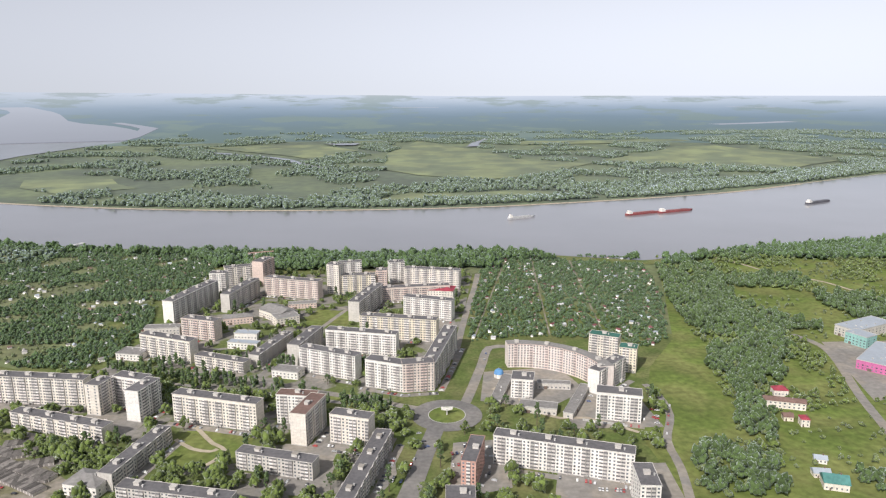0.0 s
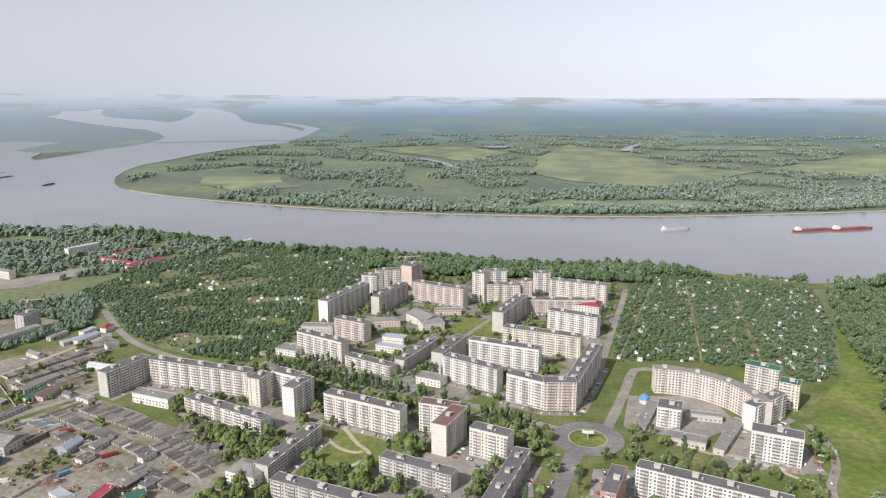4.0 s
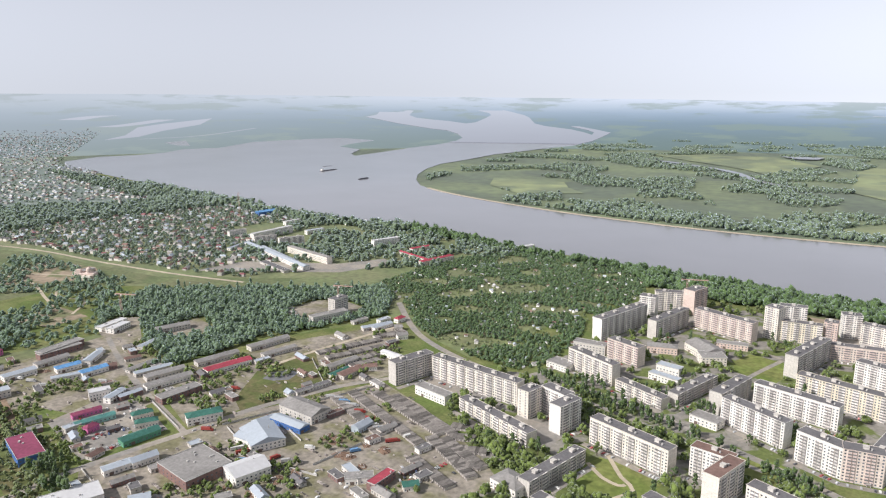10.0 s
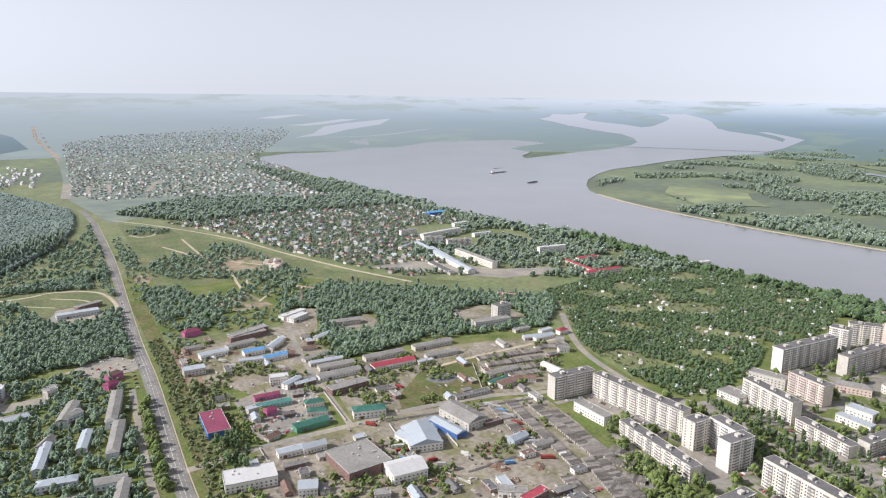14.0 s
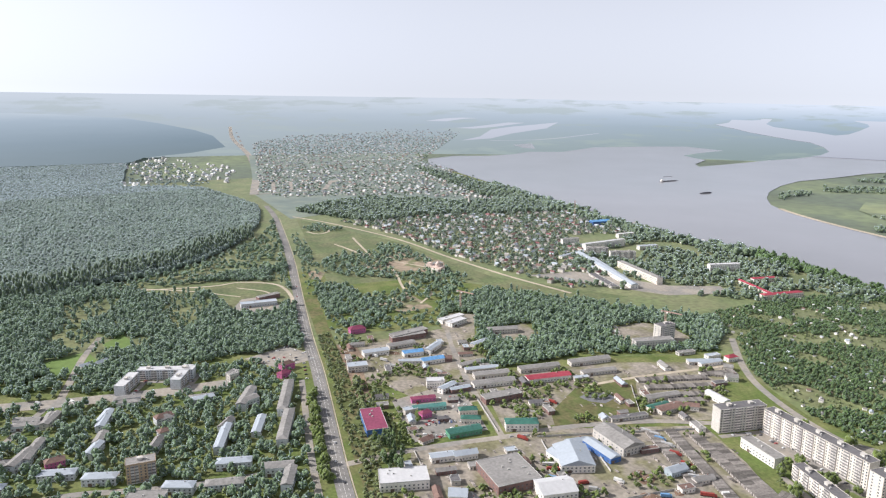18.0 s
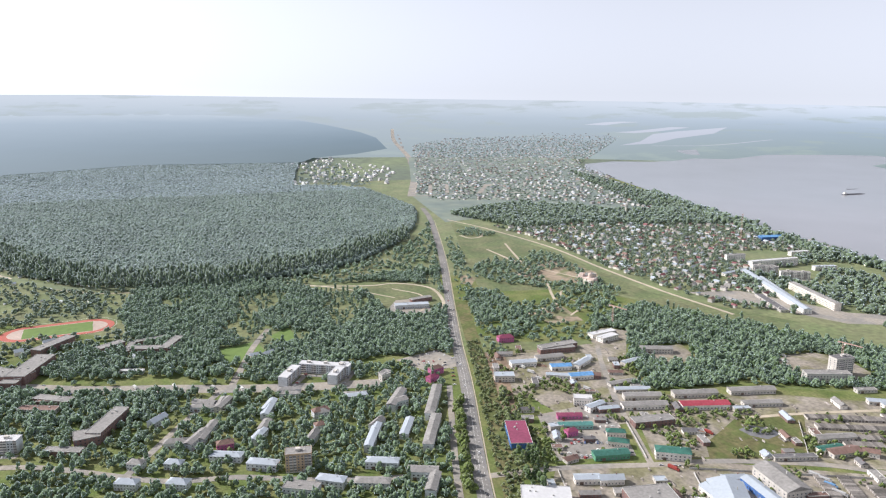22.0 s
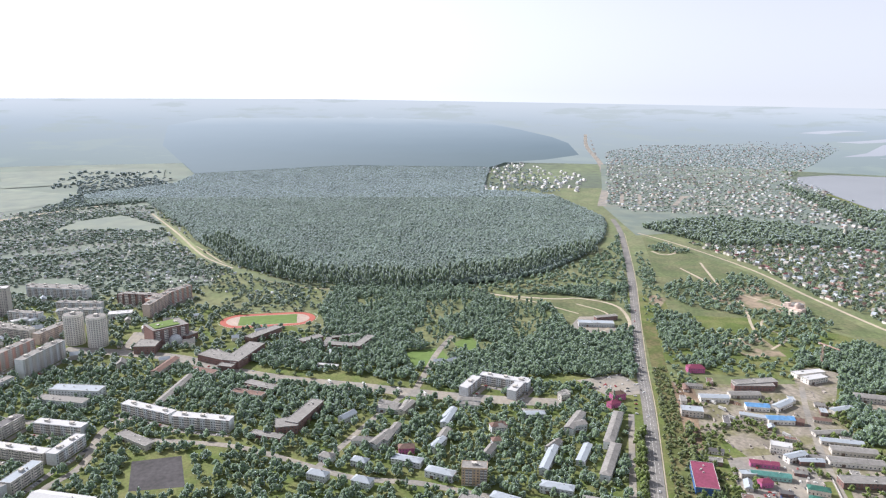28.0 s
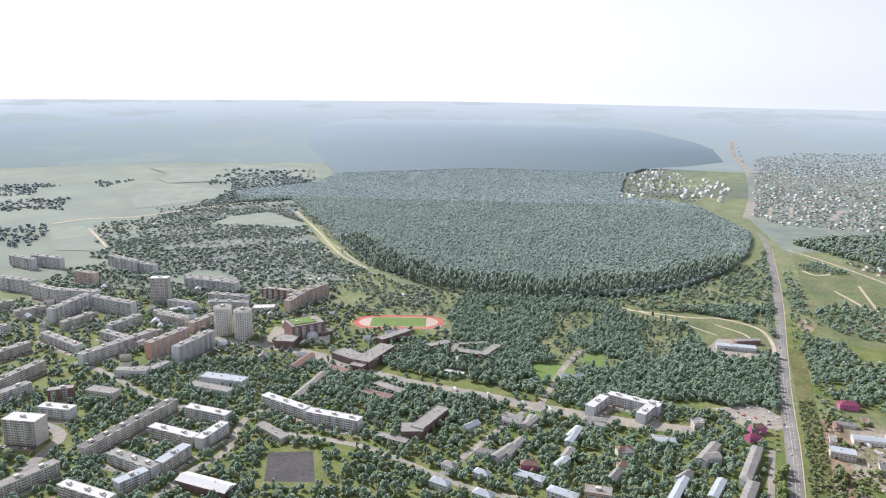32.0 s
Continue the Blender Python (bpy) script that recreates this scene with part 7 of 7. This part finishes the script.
plant("belt_tree", CLUMP, spread(WEST_BELT, 13), (10, 15), HAZED_LEAF_FAR, "dark belt of trees between suburb and town")
plant("belt_tree", CLUMP, spread([(-2530, 1482), (-1977, 1345), (-1800, 1300), (-1800, 1470), (-2265, 1530), (-3050, 1640)], 18), (10, 16), HAZED_LEAF_FAR, "wooded slope above the river")
plant("hedge_tree", CLUMP, spread([(-1675, -1240), (-1987, -1290), (-2271, -1079), (-2483, -885), (-1971, -621), (-1705, -961)], 15, keep=.55), (6, 12), HAZED_LEAF_FAR, "bushes and gardens gone wild", squat=.55)
plant("hedge_tree", CLUMP, spread([(-2300, -1180), (-2600, -960), (-3157, -1018), (-3330, -1463), (-2745, -1231)], 22, patch=.0, patch_scale=.005), (9, 14), HAZED_FAR_PINE, "wood beyond the railway line", squat=.7)
plant("hedge_tree", CLUMP, spread([(-1600, -1250), (-2000, -1450), (-2500, -1750), (-3000, -1800), (-2600, -2400), (-1700, -1900)], 24, patch=.1, patch_scale=.005), (9, 14), HAZED_FAR_PINE, "copses and gardens beyond the town", squat=.7)
plant("meadow_tree", SMALL, spread([(-1526, 530), (-1480, 600), (-1380, 640), (-1300, 600), (-1200, 560), (-1240, 480), (-1480, 500)], 10, keep=.45), (5, 9), HAZED_LEAF_WEST, "bushes in the meadow beside the church", "bushes")
huts("garden_hut", [(-1675, -1240), (-1987, -1290), (-2271, -1079), (-2300, -860), (-1971, -621), (-1705, -961)], 30, .35, 5.0, "small allotment huts beyond the town", roofs=("white", "bluegrey"))

plant("roadside_tree", FULL, spread([(-861, 352), (-857, 372), (-700, 325), (-621, 296), (-552, 272), (-480, 250), (-470, 226), (-555, 250), (-636, 275)], 9, keep=.35, clear=None), (3.5, 7), LEAF_LIGHT, "bushes along the main road")
plant("roadside_tree", SMALL, spread([(-861, 356), (-1140, 412), (-1472, 508), (-1700, 570), (-1690, 590), (-1460, 535), (-1130, 440), (-860, 385)], 9, keep=.5, clear=None), (4, 8), HAZED_LEAF_WEST, "bushes along the open road", "bushes")


# ---- boats, vehicles, yards ----
def barge(x, y, L, angle, colour):
    cols = {"white": (0.55, 0.55, 0.55), "red": (0.30, 0.09, 0.09), "dark": (0.13, 0.13, 0.15)}
    words = {"white": "grey cargo vessel with a white deckhouse", "red": "rust-red river barge riding low on the water", "dark": "dark river barge lying on the water"}
    b = tagged(unit("barge", x, y, angle), words[colour], "barge", group="vessels on the river")
    w, h = max(8.0, L * 0.12), 4.0
    prof = [(-L / 2, -w / 2 * .8), (-L * .46, -w / 2), (L * .38, -w / 2), (L / 2, 0), (L * .38, w / 2), (-L * .46, w / 2), (-L / 2, w / 2 * .8)]
    n = len(prof)
    v = [(px * .98, py * .9, 0.2) for px, py in prof] + [(px, py, h) for px, py in prof]
    part("hull", mesh_of("hull", v, [[k, (k + 1) % n, (k + 1) % n + n, k + n] for k in range(n)] + [list(range(n, 2 * n))], mat("hull_" + colour, cols[colour], 0.6, 0.25, 0.3)), b)
    part("hold_cover", box_mesh("hold_cover", [(-L * .28, -w * .38, h, L * .34, w * .38, h + 1.4)], mat("hold_" + colour, [c * .8 + .03 for c in cols[colour]], 0.7, 0.3, 0.3)), b)
    if colour != "dark" or L > 90:
        part("deckhouse", box_mesh("deckhouse", [(-L * .45, -w * .42, h, -L * .34, w * .42, h + 4), (-L * .44, -w * .32, h + 4, -L * .37, w * .32, h + 7)], wall_mat("white")), b)


CAR_COLOURS = {"white": (0.7, 0.7, 0.7), "silver": (0.45, 0.46, 0.47), "black": (0.03, 0.03, 0.035), "red": (0.4, 0.04, 0.04), "blue": (0.08, 0.13, 0.3)}
CARS = {}
w_v, w_f = [], []
for k in range(12):
    a = k * math.pi / 6
    w_v += [(0.33 * math.cos(a), -0.11, 0.33 * math.sin(a)), (0.33 * math.cos(a), 0.11, 0.33 * math.sin(a))]
w_f = [[2 * k, 2 * k + 1, (2 * k + 3) % 24, (2 * k + 2) % 24] for k in range(12)] + [list(range(0, 24, 2)), list(range(23, 0, -2))]
WHEEL = mesh_of("wheel", w_v, w_f, RUBBER)


def extrude(name, prof, w0, w1, material):
    """A side profile (x, z) drawn out to the width w0 at its foot and w1 at its top."""
    n = len(prof)
    top, foot = max(q[1] for q in prof), min(q[1] for q in prof)
    half = [(w0 + (w1 - w0) * (q[1] - foot) / (top - foot)) / 2 for q in prof]
    v = [(q[0], -h, q[1]) for q, h in zip(prof, half)] + [(q[0], h, q[1]) for q, h in zip(prof, half)]
    return mesh_of(name, v, [[k, (k + 1) % n, (k + 1) % n + n, k + n] for k in range(n)] + [list(range(n - 1, -1, -1)), list(range(n, 2 * n))], material)


CABIN = extrude("cabin", [(-1.55, 0.85), (1.0, 0.85), (0.45, 1.45), (-1.15, 1.45)], 1.66, 1.3, GLASS)


def car(x, y, angle, colour, z=0.36):
    m = pose(x, y, z, 0, 0, angle)
    if colour in CARS:
        return copy_thing(CARS[colour], m)
    b = tagged(new("car"), f"{colour} saloon car parked or driving on asphalt", "car", group="cars")
    b.matrix_world = m
    paint = mat("car_" + colour, CAR_COLOURS[colour], 0.3, 0.05, 1.0, spec=0.6, coat=0.4)
    part("body", extrude("body", [(-2.15, 0.3), (2.15, 0.3), (2.15, 0.7), (1.9, 0.85), (1.0, 0.92), (-1.6, 0.95), (-2.15, 0.85)], 1.74, 1.66, paint), b)
    part("cabin", CABIN, b)
    part("roof_panel", box_mesh("roof_panel", [(-1.12, -0.64, 1.45, 0.43, 0.64, 1.49)], paint), b)
    for wx in (-1.35, 1.35):
        for wy in (-0.8, 0.8):
            part("wheel", WHEEL, b, pose(wx, wy, 0.33))
    CARS[colour] = b
    return b


car_rnd = random.Random(11)


def car_row(x0, y0, x1, y1, count, angle):
    for k in range(count):
        t = (k + car_rnd.uniform(.2, .8)) / count
        car(x0 + (x1 - x0) * t, y0 + (y1 - y0) * t, angle + car_rnd.uniform(-4, 4) + car_rnd.choice((0, 180)), car_rnd.choice(list(CAR_COLOURS)))


def container(x, y, L, angle, colour):
    cols = {"red": (0.30, 0.06, 0.05), "grey": (0.42, 0.42, 0.42), "blue": (0.16, 0.30, 0.50), "white": (0.66, 0.66, 0.64), "brown": (0.25, 0.15, 0.10)}
    b = tagged(unit("truck", x, y, angle), f"{colour} box truck standing in a yard", "truck", group="trucks in the yards")
    m = mat("box_" + colour, cols[colour], 0.6, 0.2, 0.5)
    part("box", box_mesh("box", [(-L / 2, -1.25, 1.1, L / 2 - 2.4, 1.25, 3.7)], m), b)
    part("cab", extrude("cab", [(L / 2 - 2.2, 0.5), (L / 2, 0.5), (L / 2, 1.7), (L / 2 - .4, 2.7), (L / 2 - 2.2, 2.7)], 2.4, 2.2, mat("cab_" + colour, [c * .8 for c in cols[colour]], 0.4, 0.1, 1.0)), b)
    part("chassis", box_mesh("chassis", [(-L / 2, -1.0, 0.55, L / 2 - 2.2, 1.0, 1.1)], RUBBER), b)
    for wx in (-L / 2 + 1.4, -L / 2 + 2.7, L / 2 - 1.2):
        for wy in (-1.1, 1.1):
            part("wheel", WHEEL, b, pose(wx, wy, 0.5) @ Matrix.Diagonal((1.5, 1.8, 1.5, 1)))


def heap(x, y, r):
    """A heap of scrap and timber: boards and lumps thrown together on a low mound."""
    rr = random.Random(int(x * 3 + y))
    b = tagged(unit("scrap_heap", x, y, rr.uniform(0, 180)), "brown heap of scrap and timber on bare ground", "heap", group="heaps in the yards")
    n = 14
    v = [(0, 0, r * .22)] + [(q * r * math.cos(k * 6.283 / n) * rr.uniform(.8, 1.1), q * .7 * r * math.sin(k * 6.283 / n) * rr.uniform(.8, 1.1), r * .13 * rr.uniform(.5, 1.3) if q < 1 else 0.1) for q in (.55, 1.0) for k in range(n)]
    f = [[0, 1 + k, 1 + (k + 1) % n] for k in range(n)] + [[1 + k, 1 + n + k, 1 + n + (k + 1) % n, 1 + (k + 1) % n] for k in range(n)]
    part("mound", mesh_of("mound", v, f, RUST), b)
    for k in range(10):
        a, d = rr.uniform(0, 6.28), rr.uniform(.1, .8) * r
        me = box_mesh("beam", [(-rr.uniform(1, 2.5), -.2, -.15, rr.uniform(1, 2.5), .2, .15)], mat("old_timber", (0.30, 0.22, 0.16), 0.9, 0.3, 1.0) if k % 2 else CONCRETE)
        part("beam", me, b, pose(d * math.cos(a), d * .7 * math.sin(a), r * .2 * (1 - d / r) + .5, rr.uniform(-12, 12), rr.uniform(-12, 12), rr.uniform(0, 180)))


def concrete_fence(x0, y0, x1, y1):
    L, a = math.hypot(x1 - x0, y1 - y0), math.degrees(math.atan2(y1 - y0, x1 - x0))
    b = tagged(unit("concrete_fence", x0, y0, a), "grey precast concrete panel fence round a yard", "fence", group="yard fences")
    n = max(1, int(L / 4))
    panel = box_mesh("panel", [(0.1, -.08, 0.1, L / n - .1, .08, 2.3)], CONCRETE)
    post = box_mesh("post", [(-.12, -.14, 0, .12, .14, 2.5)], CONCRETE)
    for k in range(n):
        part("panel", panel, b, pose(k * L / n, 0, 0)), part("post", post, b, pose(k * L / n, 0, 0))


barge(243, 1582, 73, 26, 'white')
barge(535, 1621, 100, 24, 'red')
barge(623, 1647, 106, 23, 'red')
barge(1036, 1760, 104, 29, 'dark')
barge(-1975, 2229, 95, 85, 'dark')
barge(-2077, 2332, 74, 82, 'dark')
barge(-1674, 2080, 53, 83, 'dark')
barge(-2103, 2743, 47, 79, 'dark')
car_row(26, 521, 45, 524, 5, 101)
car_row(27, 503, 42, 505, 4, 98)
car_row(225, 609, 204, 546, 8, -18)
car_row(236, 605, 210, 540, 4, -112)
car_row(133, 464, 139, 463, 3, 80)
car_row(144, 463, 151, 461, 4, 77)
car_row(-130, 560, -110, 549, 5, 61)
car_row(-70, 530, -45, 523, 5, -15)
car_row(160, 609, 172, 640, 3, 159)
car_row(-879, 243, -883, 284, 6, 185)
car_row(-857, 300, -794, 282, 5, 74)
car_row(-798, 242, -792, 270, 3, 169)
car_row(-592, 340, -585, 368, 6, 166)
car_row(-615, 361, -605, 388, 5, 159)
car_row(-618, 346, -615, 361, 3, 169)
car_row(-316, 461, -309, 489, 7, 166)
car_row(-328, 442, -323, 464, 4, 138)
car_row(-295, 477, -293, 492, 3, 171)
car_row(-947, -268, -927, -230, 4, 63)
car_row(-922, -189, -907, -131, 7, 166)
car_row(-909, -124, -892, -76, 6, 161)
car_row(-678, -553, -687, -539, 4, 212)
car_row(-551, 409, -541, 434, 3, 71)
car_row(-1, 566, 10, 526, 3, 16)
car_row(-20, 477, -17, 493, 2, 76)
car_row(-14, 477, 1, 526, 3, 73)
car_row(73, 719, 78, 744, 2, 77)
car_row(-231, 480, -221, 501, 3, 63)
container(-439, 529, 12, 25, 'red')
container(-419, 522, 12, 25, 'red')
container(-373, 496, 14, 45, 'red')
container(-487, 540, 12, 25, 'grey')
container(-477, 542, 12, 25, 'grey')
container(-468, 539, 12, 25, 'blue')
container(-455, 536, 14, 25, 'grey')
container(-485, 409, 14, 55, 'white')
container(-476, 407, 14, 55, 'red')
container(-540, 419, 12, 25, 'red')
container(-430, 445, 10, 25, 'white')
container(-400, 510, 12, 45, 'grey')
container(-394, 511, 12, 45, 'blue')
container(-408, 511, 12, 45, 'white')
container(-391, 463, 10, 55, 'blue')
container(-463, 397, 12, 35, 'blue')
container(-366, 511, 9, 65, 'white')
container(-431, 416, 10, 45, 'grey')
container(-444, 415, 10, 75, 'red')
container(-753, 751, 12, 25, 'white')
container(-735, 737, 12, 25, 'white')
container(-718, 726, 12, 25, 'grey')
container(-827, 388, 12, 25, 'white')
container(-806, 392, 12, 25, 'grey')
container(-781, 393, 12, 35, 'grey')
container(-735, 435, 12, 25, 'grey')
container(-599, 482, 10, 35, 'grey')
container(-592, 493, 10, 35, 'brown')
container(-592, 501, 10, 25, 'red')
container(-867, 30, 10, 25, 'white')
container(-900, -49, 10, 25, 'white')
container(-881, -3, 10, 25, 'grey')
container(-911, -95, 10, 25, 'white')
heap(-421, 471, 11)
heap(-432, 470, 8)
heap(-399, 452, 9)
heap(-390, 451, 8)
heap(-370, 479, 9)
heap(-390, 479, 7)
heap(-417, 389, 9)
heap(-418, 364, 8)
heap(-452, 330, 8)
heap(-443, 359, 6)
heap(-369, 446, 6)
heap(-413, 409, 8)
heap(-596, 463, 7)
heap(-799, 414, 6)
heap(-825, 417, 9)
heap(-859, 359, 8)
heap(-826, 351, 8)
heap(-789, 730, 8)
heap(-688, 701, 7)
heap(-681, 718, 6)
concrete_fence(-536, 434, -463, 593)
concrete_fence(-528, 433, -480, 413)
concrete_fence(-407, 424, -395, 477)
concrete_fence(-477, 402, -392, 412)
concrete_fence(-651, 434, -566, 406)
concrete_fence(-574, 311, -497, 291)
concrete_fence(-583, 614, -514, 560)
concrete_fence(-509, 476, -447, 451)
concrete_fence(-610, 451, -574, 474)
concrete_fence(147, 575, 183, 561)

# traffic on the main road
line = smooth_line([(-468, 205), (-578, 234), (-664, 259), (-808, 301), (-948, 338), (-1140, 393), (-1472, 489)], 8)
for k in range(6, len(line) - 1, 5):
    (x0, y0), (x1, y1) = line[k], line[k + 1]
    a = math.atan2(y1 - y0, x1 - x0)
    off = car_rnd.choice((-5.4, -1.8, 1.8, 5.4))
    if car_rnd.random() < .75:
        car(x0 - math.sin(a) * off, y0 + math.cos(a) * off, math.degrees(a) + (0 if off < 0 else 180), car_rnd.choice(list(CAR_COLOURS)))


def lattice_mast(x, y, h, w, name, label, arm=0.0):
    b = tagged(unit(name, x, y, 20), label, name.replace("_", " "))
    steel = mat("red_white_steel", (0.45, 0.30, 0.26), 0.6, 0.2, 0.5)
    for sx in (-1, 1):
        for sy in (-1, 1):
            part("leg", box_mesh("leg", [(sx * w / 2 - .15, sy * w / 2 - .15, 0, sx * w / 2 + .15, sy * w / 2 + .15, h)], steel), b)
    brace = box_mesh("brace", [(-w / 2, -w / 2 - .1, 0, w / 2, -w / 2 + .1, .25), (-w / 2, w / 2 - .1, 0, w / 2, w / 2 + .1, .25)], steel)
    for k in range(int(h / 4)):
        part("brace", brace, b, pose(0, 0, 2 + k * 4, 0, 18 if k % 2 else -18, 90 * (k % 2)))
    if arm:
        part("jib", box_mesh("jib", [(-arm * .3, -.6, h, arm, .6, h + 1.2)], steel), b)
        part("counterweight", box_mesh("counterweight", [(-arm * .3, -1, h - 1.5, -arm * .2, 1, h)], CONCRETE), b)
        part("operator_cab", box_mesh("operator_cab", [(1, -1, h - 2.2, 3, 1, h)], wall_mat("white")), b)


lattice_mast(-1420, 1252, 70, 3.0, "radio_mast", "tall lattice radio mast among houses")
lattice_mast(-937, 593, 34, 2.0, "tower_crane", "tower crane on a building plot", 26)
lattice_mast(-700, 800, 32, 2.0, "tower_crane", "tower crane beside an unfinished block", 24)
lattice_mast(-250, 1085, 40, 2.0, "tower_crane", "tower crane behind the flats", 30)
tower = tagged(unit("water_tower", -1863, 1207, 0), "brick water tower with a wider tank on top", "water tower")


def drum(name, prof, material, parent, seg=20):
    v = [(r * math.cos(k * 6.28319 / seg), r * math.sin(k * 6.28319 / seg), z) for r, z in prof for k in range(seg)]
    f = [[i * seg + k, i * seg + (k + 1) % seg, (i + 1) * seg + (k + 1) % seg, (i + 1) * seg + k] for i in range(len(prof) - 1) for k in range(seg)]
    return part(name, mesh_of(name, v, f + [list(range((len(prof) - 1) * seg, len(prof) * seg))], material), parent)


drum("shaft", [(4, 0), (3.4, 22)], wall_mat("cream"), tower)
drum("tank", [(3.4, 22), (5.2, 24), (5.2, 31), (0.3, 33.5)], wall_mat("grey"), tower)
kiosk = tagged(unit("domed_kiosk", 84, 676, 0), "round kiosk under a bright blue dome", "kiosk")
drum("wall", [(4.6, 0), (4.6, 4.2)], wall_mat("white"), kiosk)
drum("dome", [(5.0, 4.2), (4.9, 5.4), (4.2, 7.2), (2.6, 8.6), (0.2, 9.2)], roof_mat("blue"), kiosk)
drum("finial", [(0.25, 9.2), (0.1, 10.6)], CONCRETE, kiosk, 6)
dome = tagged(unit("glass_dome", -1076, -347, 0), "pale egg-shaped dome before a brick hall", "dome")
drum("shell", [(9, 0), (9.5, 5), (8.6, 9), (6.5, 12), (3.5, 13.6), (0.3, 14)], wall_mat("hazed_bluewhite"), dome)
church = tagged(unit("church", -1182, 694, 30), "pinkish unfinished church with stepped walls", "church")
part("nave", box_mesh("nave", [(-14, -8, 0, 12, 8, 11)], wall_mat("pink")), church)
part("side_aisle", box_mesh("side_aisle", [(-8, -13, 0, 8, 13, 8)], wall_mat("cream")), church)
drum("dome_drum", [(4.5, 11), (4.5, 17), (3.6, 19), (0.3, 21.5)], wall_mat("pink"), church)
part("bell_tower", box_mesh("bell_tower", [(-22, -4, 0, -14, 4, 17)], wall_mat("pink")), church)
mon = tagged(unit("monument", 27, 592, 0), "white winged sign on a post on the roundabout lawn", "monument")
part("post", box_mesh("post", [(-.5, -.5, .5, .5, .5, 6)], CONCRETE), mon)
part("wing", mesh_of("wing", [(-5, 0, 5.2), (0, -.4, 4.6), (5, 0, 5.2), (5.4, 0, 8.2), (0, -.4, 7.4), (-5.4, 0, 8.2), (-5, .5, 5.2), (0, .4, 4.6), (5, .5, 5.2), (5.4, .5, 8.2), (0, .4, 7.4), (-5.4, .5, 8.2)],
                     [[0, 1, 4, 5], [1, 2, 3, 4], [11, 10, 7, 6], [10, 9, 8, 7], [5, 4, 10, 11], [4, 3, 9, 10], [1, 0, 6, 7], [2, 1, 7, 8], [0, 5, 11, 6], [3, 2, 8, 9]], wall_mat("white")), mon)

# ---- single trees near the camera ----
def leafy(seed, tall, n=34):
    r = np.random.default_rng(seed)
    v, f = [], []
    for k in range(n):
        a, q = r.uniform(0, 6.28), math.sqrt(r.random())
        z = r.uniform(.32, .95)
        rad = q * .42 * math.sin(min(1.0, (1.02 - z) / .62) * math.pi * .62) * (0.55 if tall > 1.6 else 1.0)
        s = r.uniform(.06, .13)
        v.append(ICO_V * (1 + r.uniform(-.45, .45, (len(ICO_V), 1))) * s + (rad * math.cos(a), rad * math.sin(a), z * tall))
        f.append(ICO_F + len(ICO_V) * k)
    return np.concatenate(v), np.concatenate(f)


def trunk_mesh(tall):
    v, f, seg = [], [], 6
    for line_ in ([(0, 0, 0, .035), (.01, 0, .4 * tall, .024), (0, .01, .85 * tall, .006)], [(.01, 0, .4 * tall, .016), (.16, .05, .66 * tall, .005)], [(.0, 0, .34 * tall, .016), (-.15, .08, .58 * tall, .005)], [(0, 0, .46 * tall, .014), (.03, -.16, .7 * tall, .005)]):
        base = len(v)
        for x, y, z, r in line_:
            v += [(x + r * math.cos(k * 1.0472), y + r * math.sin(k * 1.0472), z) for k in range(seg)]
        for i in range(len(line_) - 1):
            f += [[base + i * seg + k, base + i * seg + (k + 1) % seg, base + (i + 1) * seg + (k + 1) % seg, base + (i + 1) * seg + k] for k in range(seg)]
    return mesh_of("trunk", v, f, BARK)


TREES = []
for seed, tall, leaf, label in ((1, 1.15, LEAF, "broad leafy lime tree on grass"), (2, 1.3, LEAF_DARK, "dark leafy maple tree on grass"), (3, 2.1, LEAF_DARK, "slender tall poplar tree on grass"), (4, 1.0, LEAF_LIGHT, "low light-green willow tree on grass")):
    t_ = tagged(new("tree"), label, "tree", group="single trees")
    part("trunk", trunk_mesh(tall), t_)
    part("crown", mesh_of("crown", *leafy(seed, tall), leaf), t_)
    TREES.append(t_)
spots = np.concatenate([spread(z, 17, keep=k) for z, k in ((BLOCKS, .45), (ROUND, .5), (ESTATE, .22), ([(-640, -120), (-560, 190), (-420, 160), (-420, -200)], .35))])[:290]
for i, (x, y) in enumerate(spots):
    s = rng.uniform(8, 13)
    src = TREES[i % 4]
    if i < 4:
        src.matrix_basis = pose(x, y, 0, 0, 0, i * 50) @ Matrix.Diagonal((s, s, s, 1))
    else:
        c = copy_thing(src, pose(x, y, 0, 0, 0, rng.uniform(0, 360)))
        c.matrix_basis = pose(x, y, 0, 0, 0, rng.uniform(0, 360)) @ Matrix.Diagonal((s, s, s, 1))
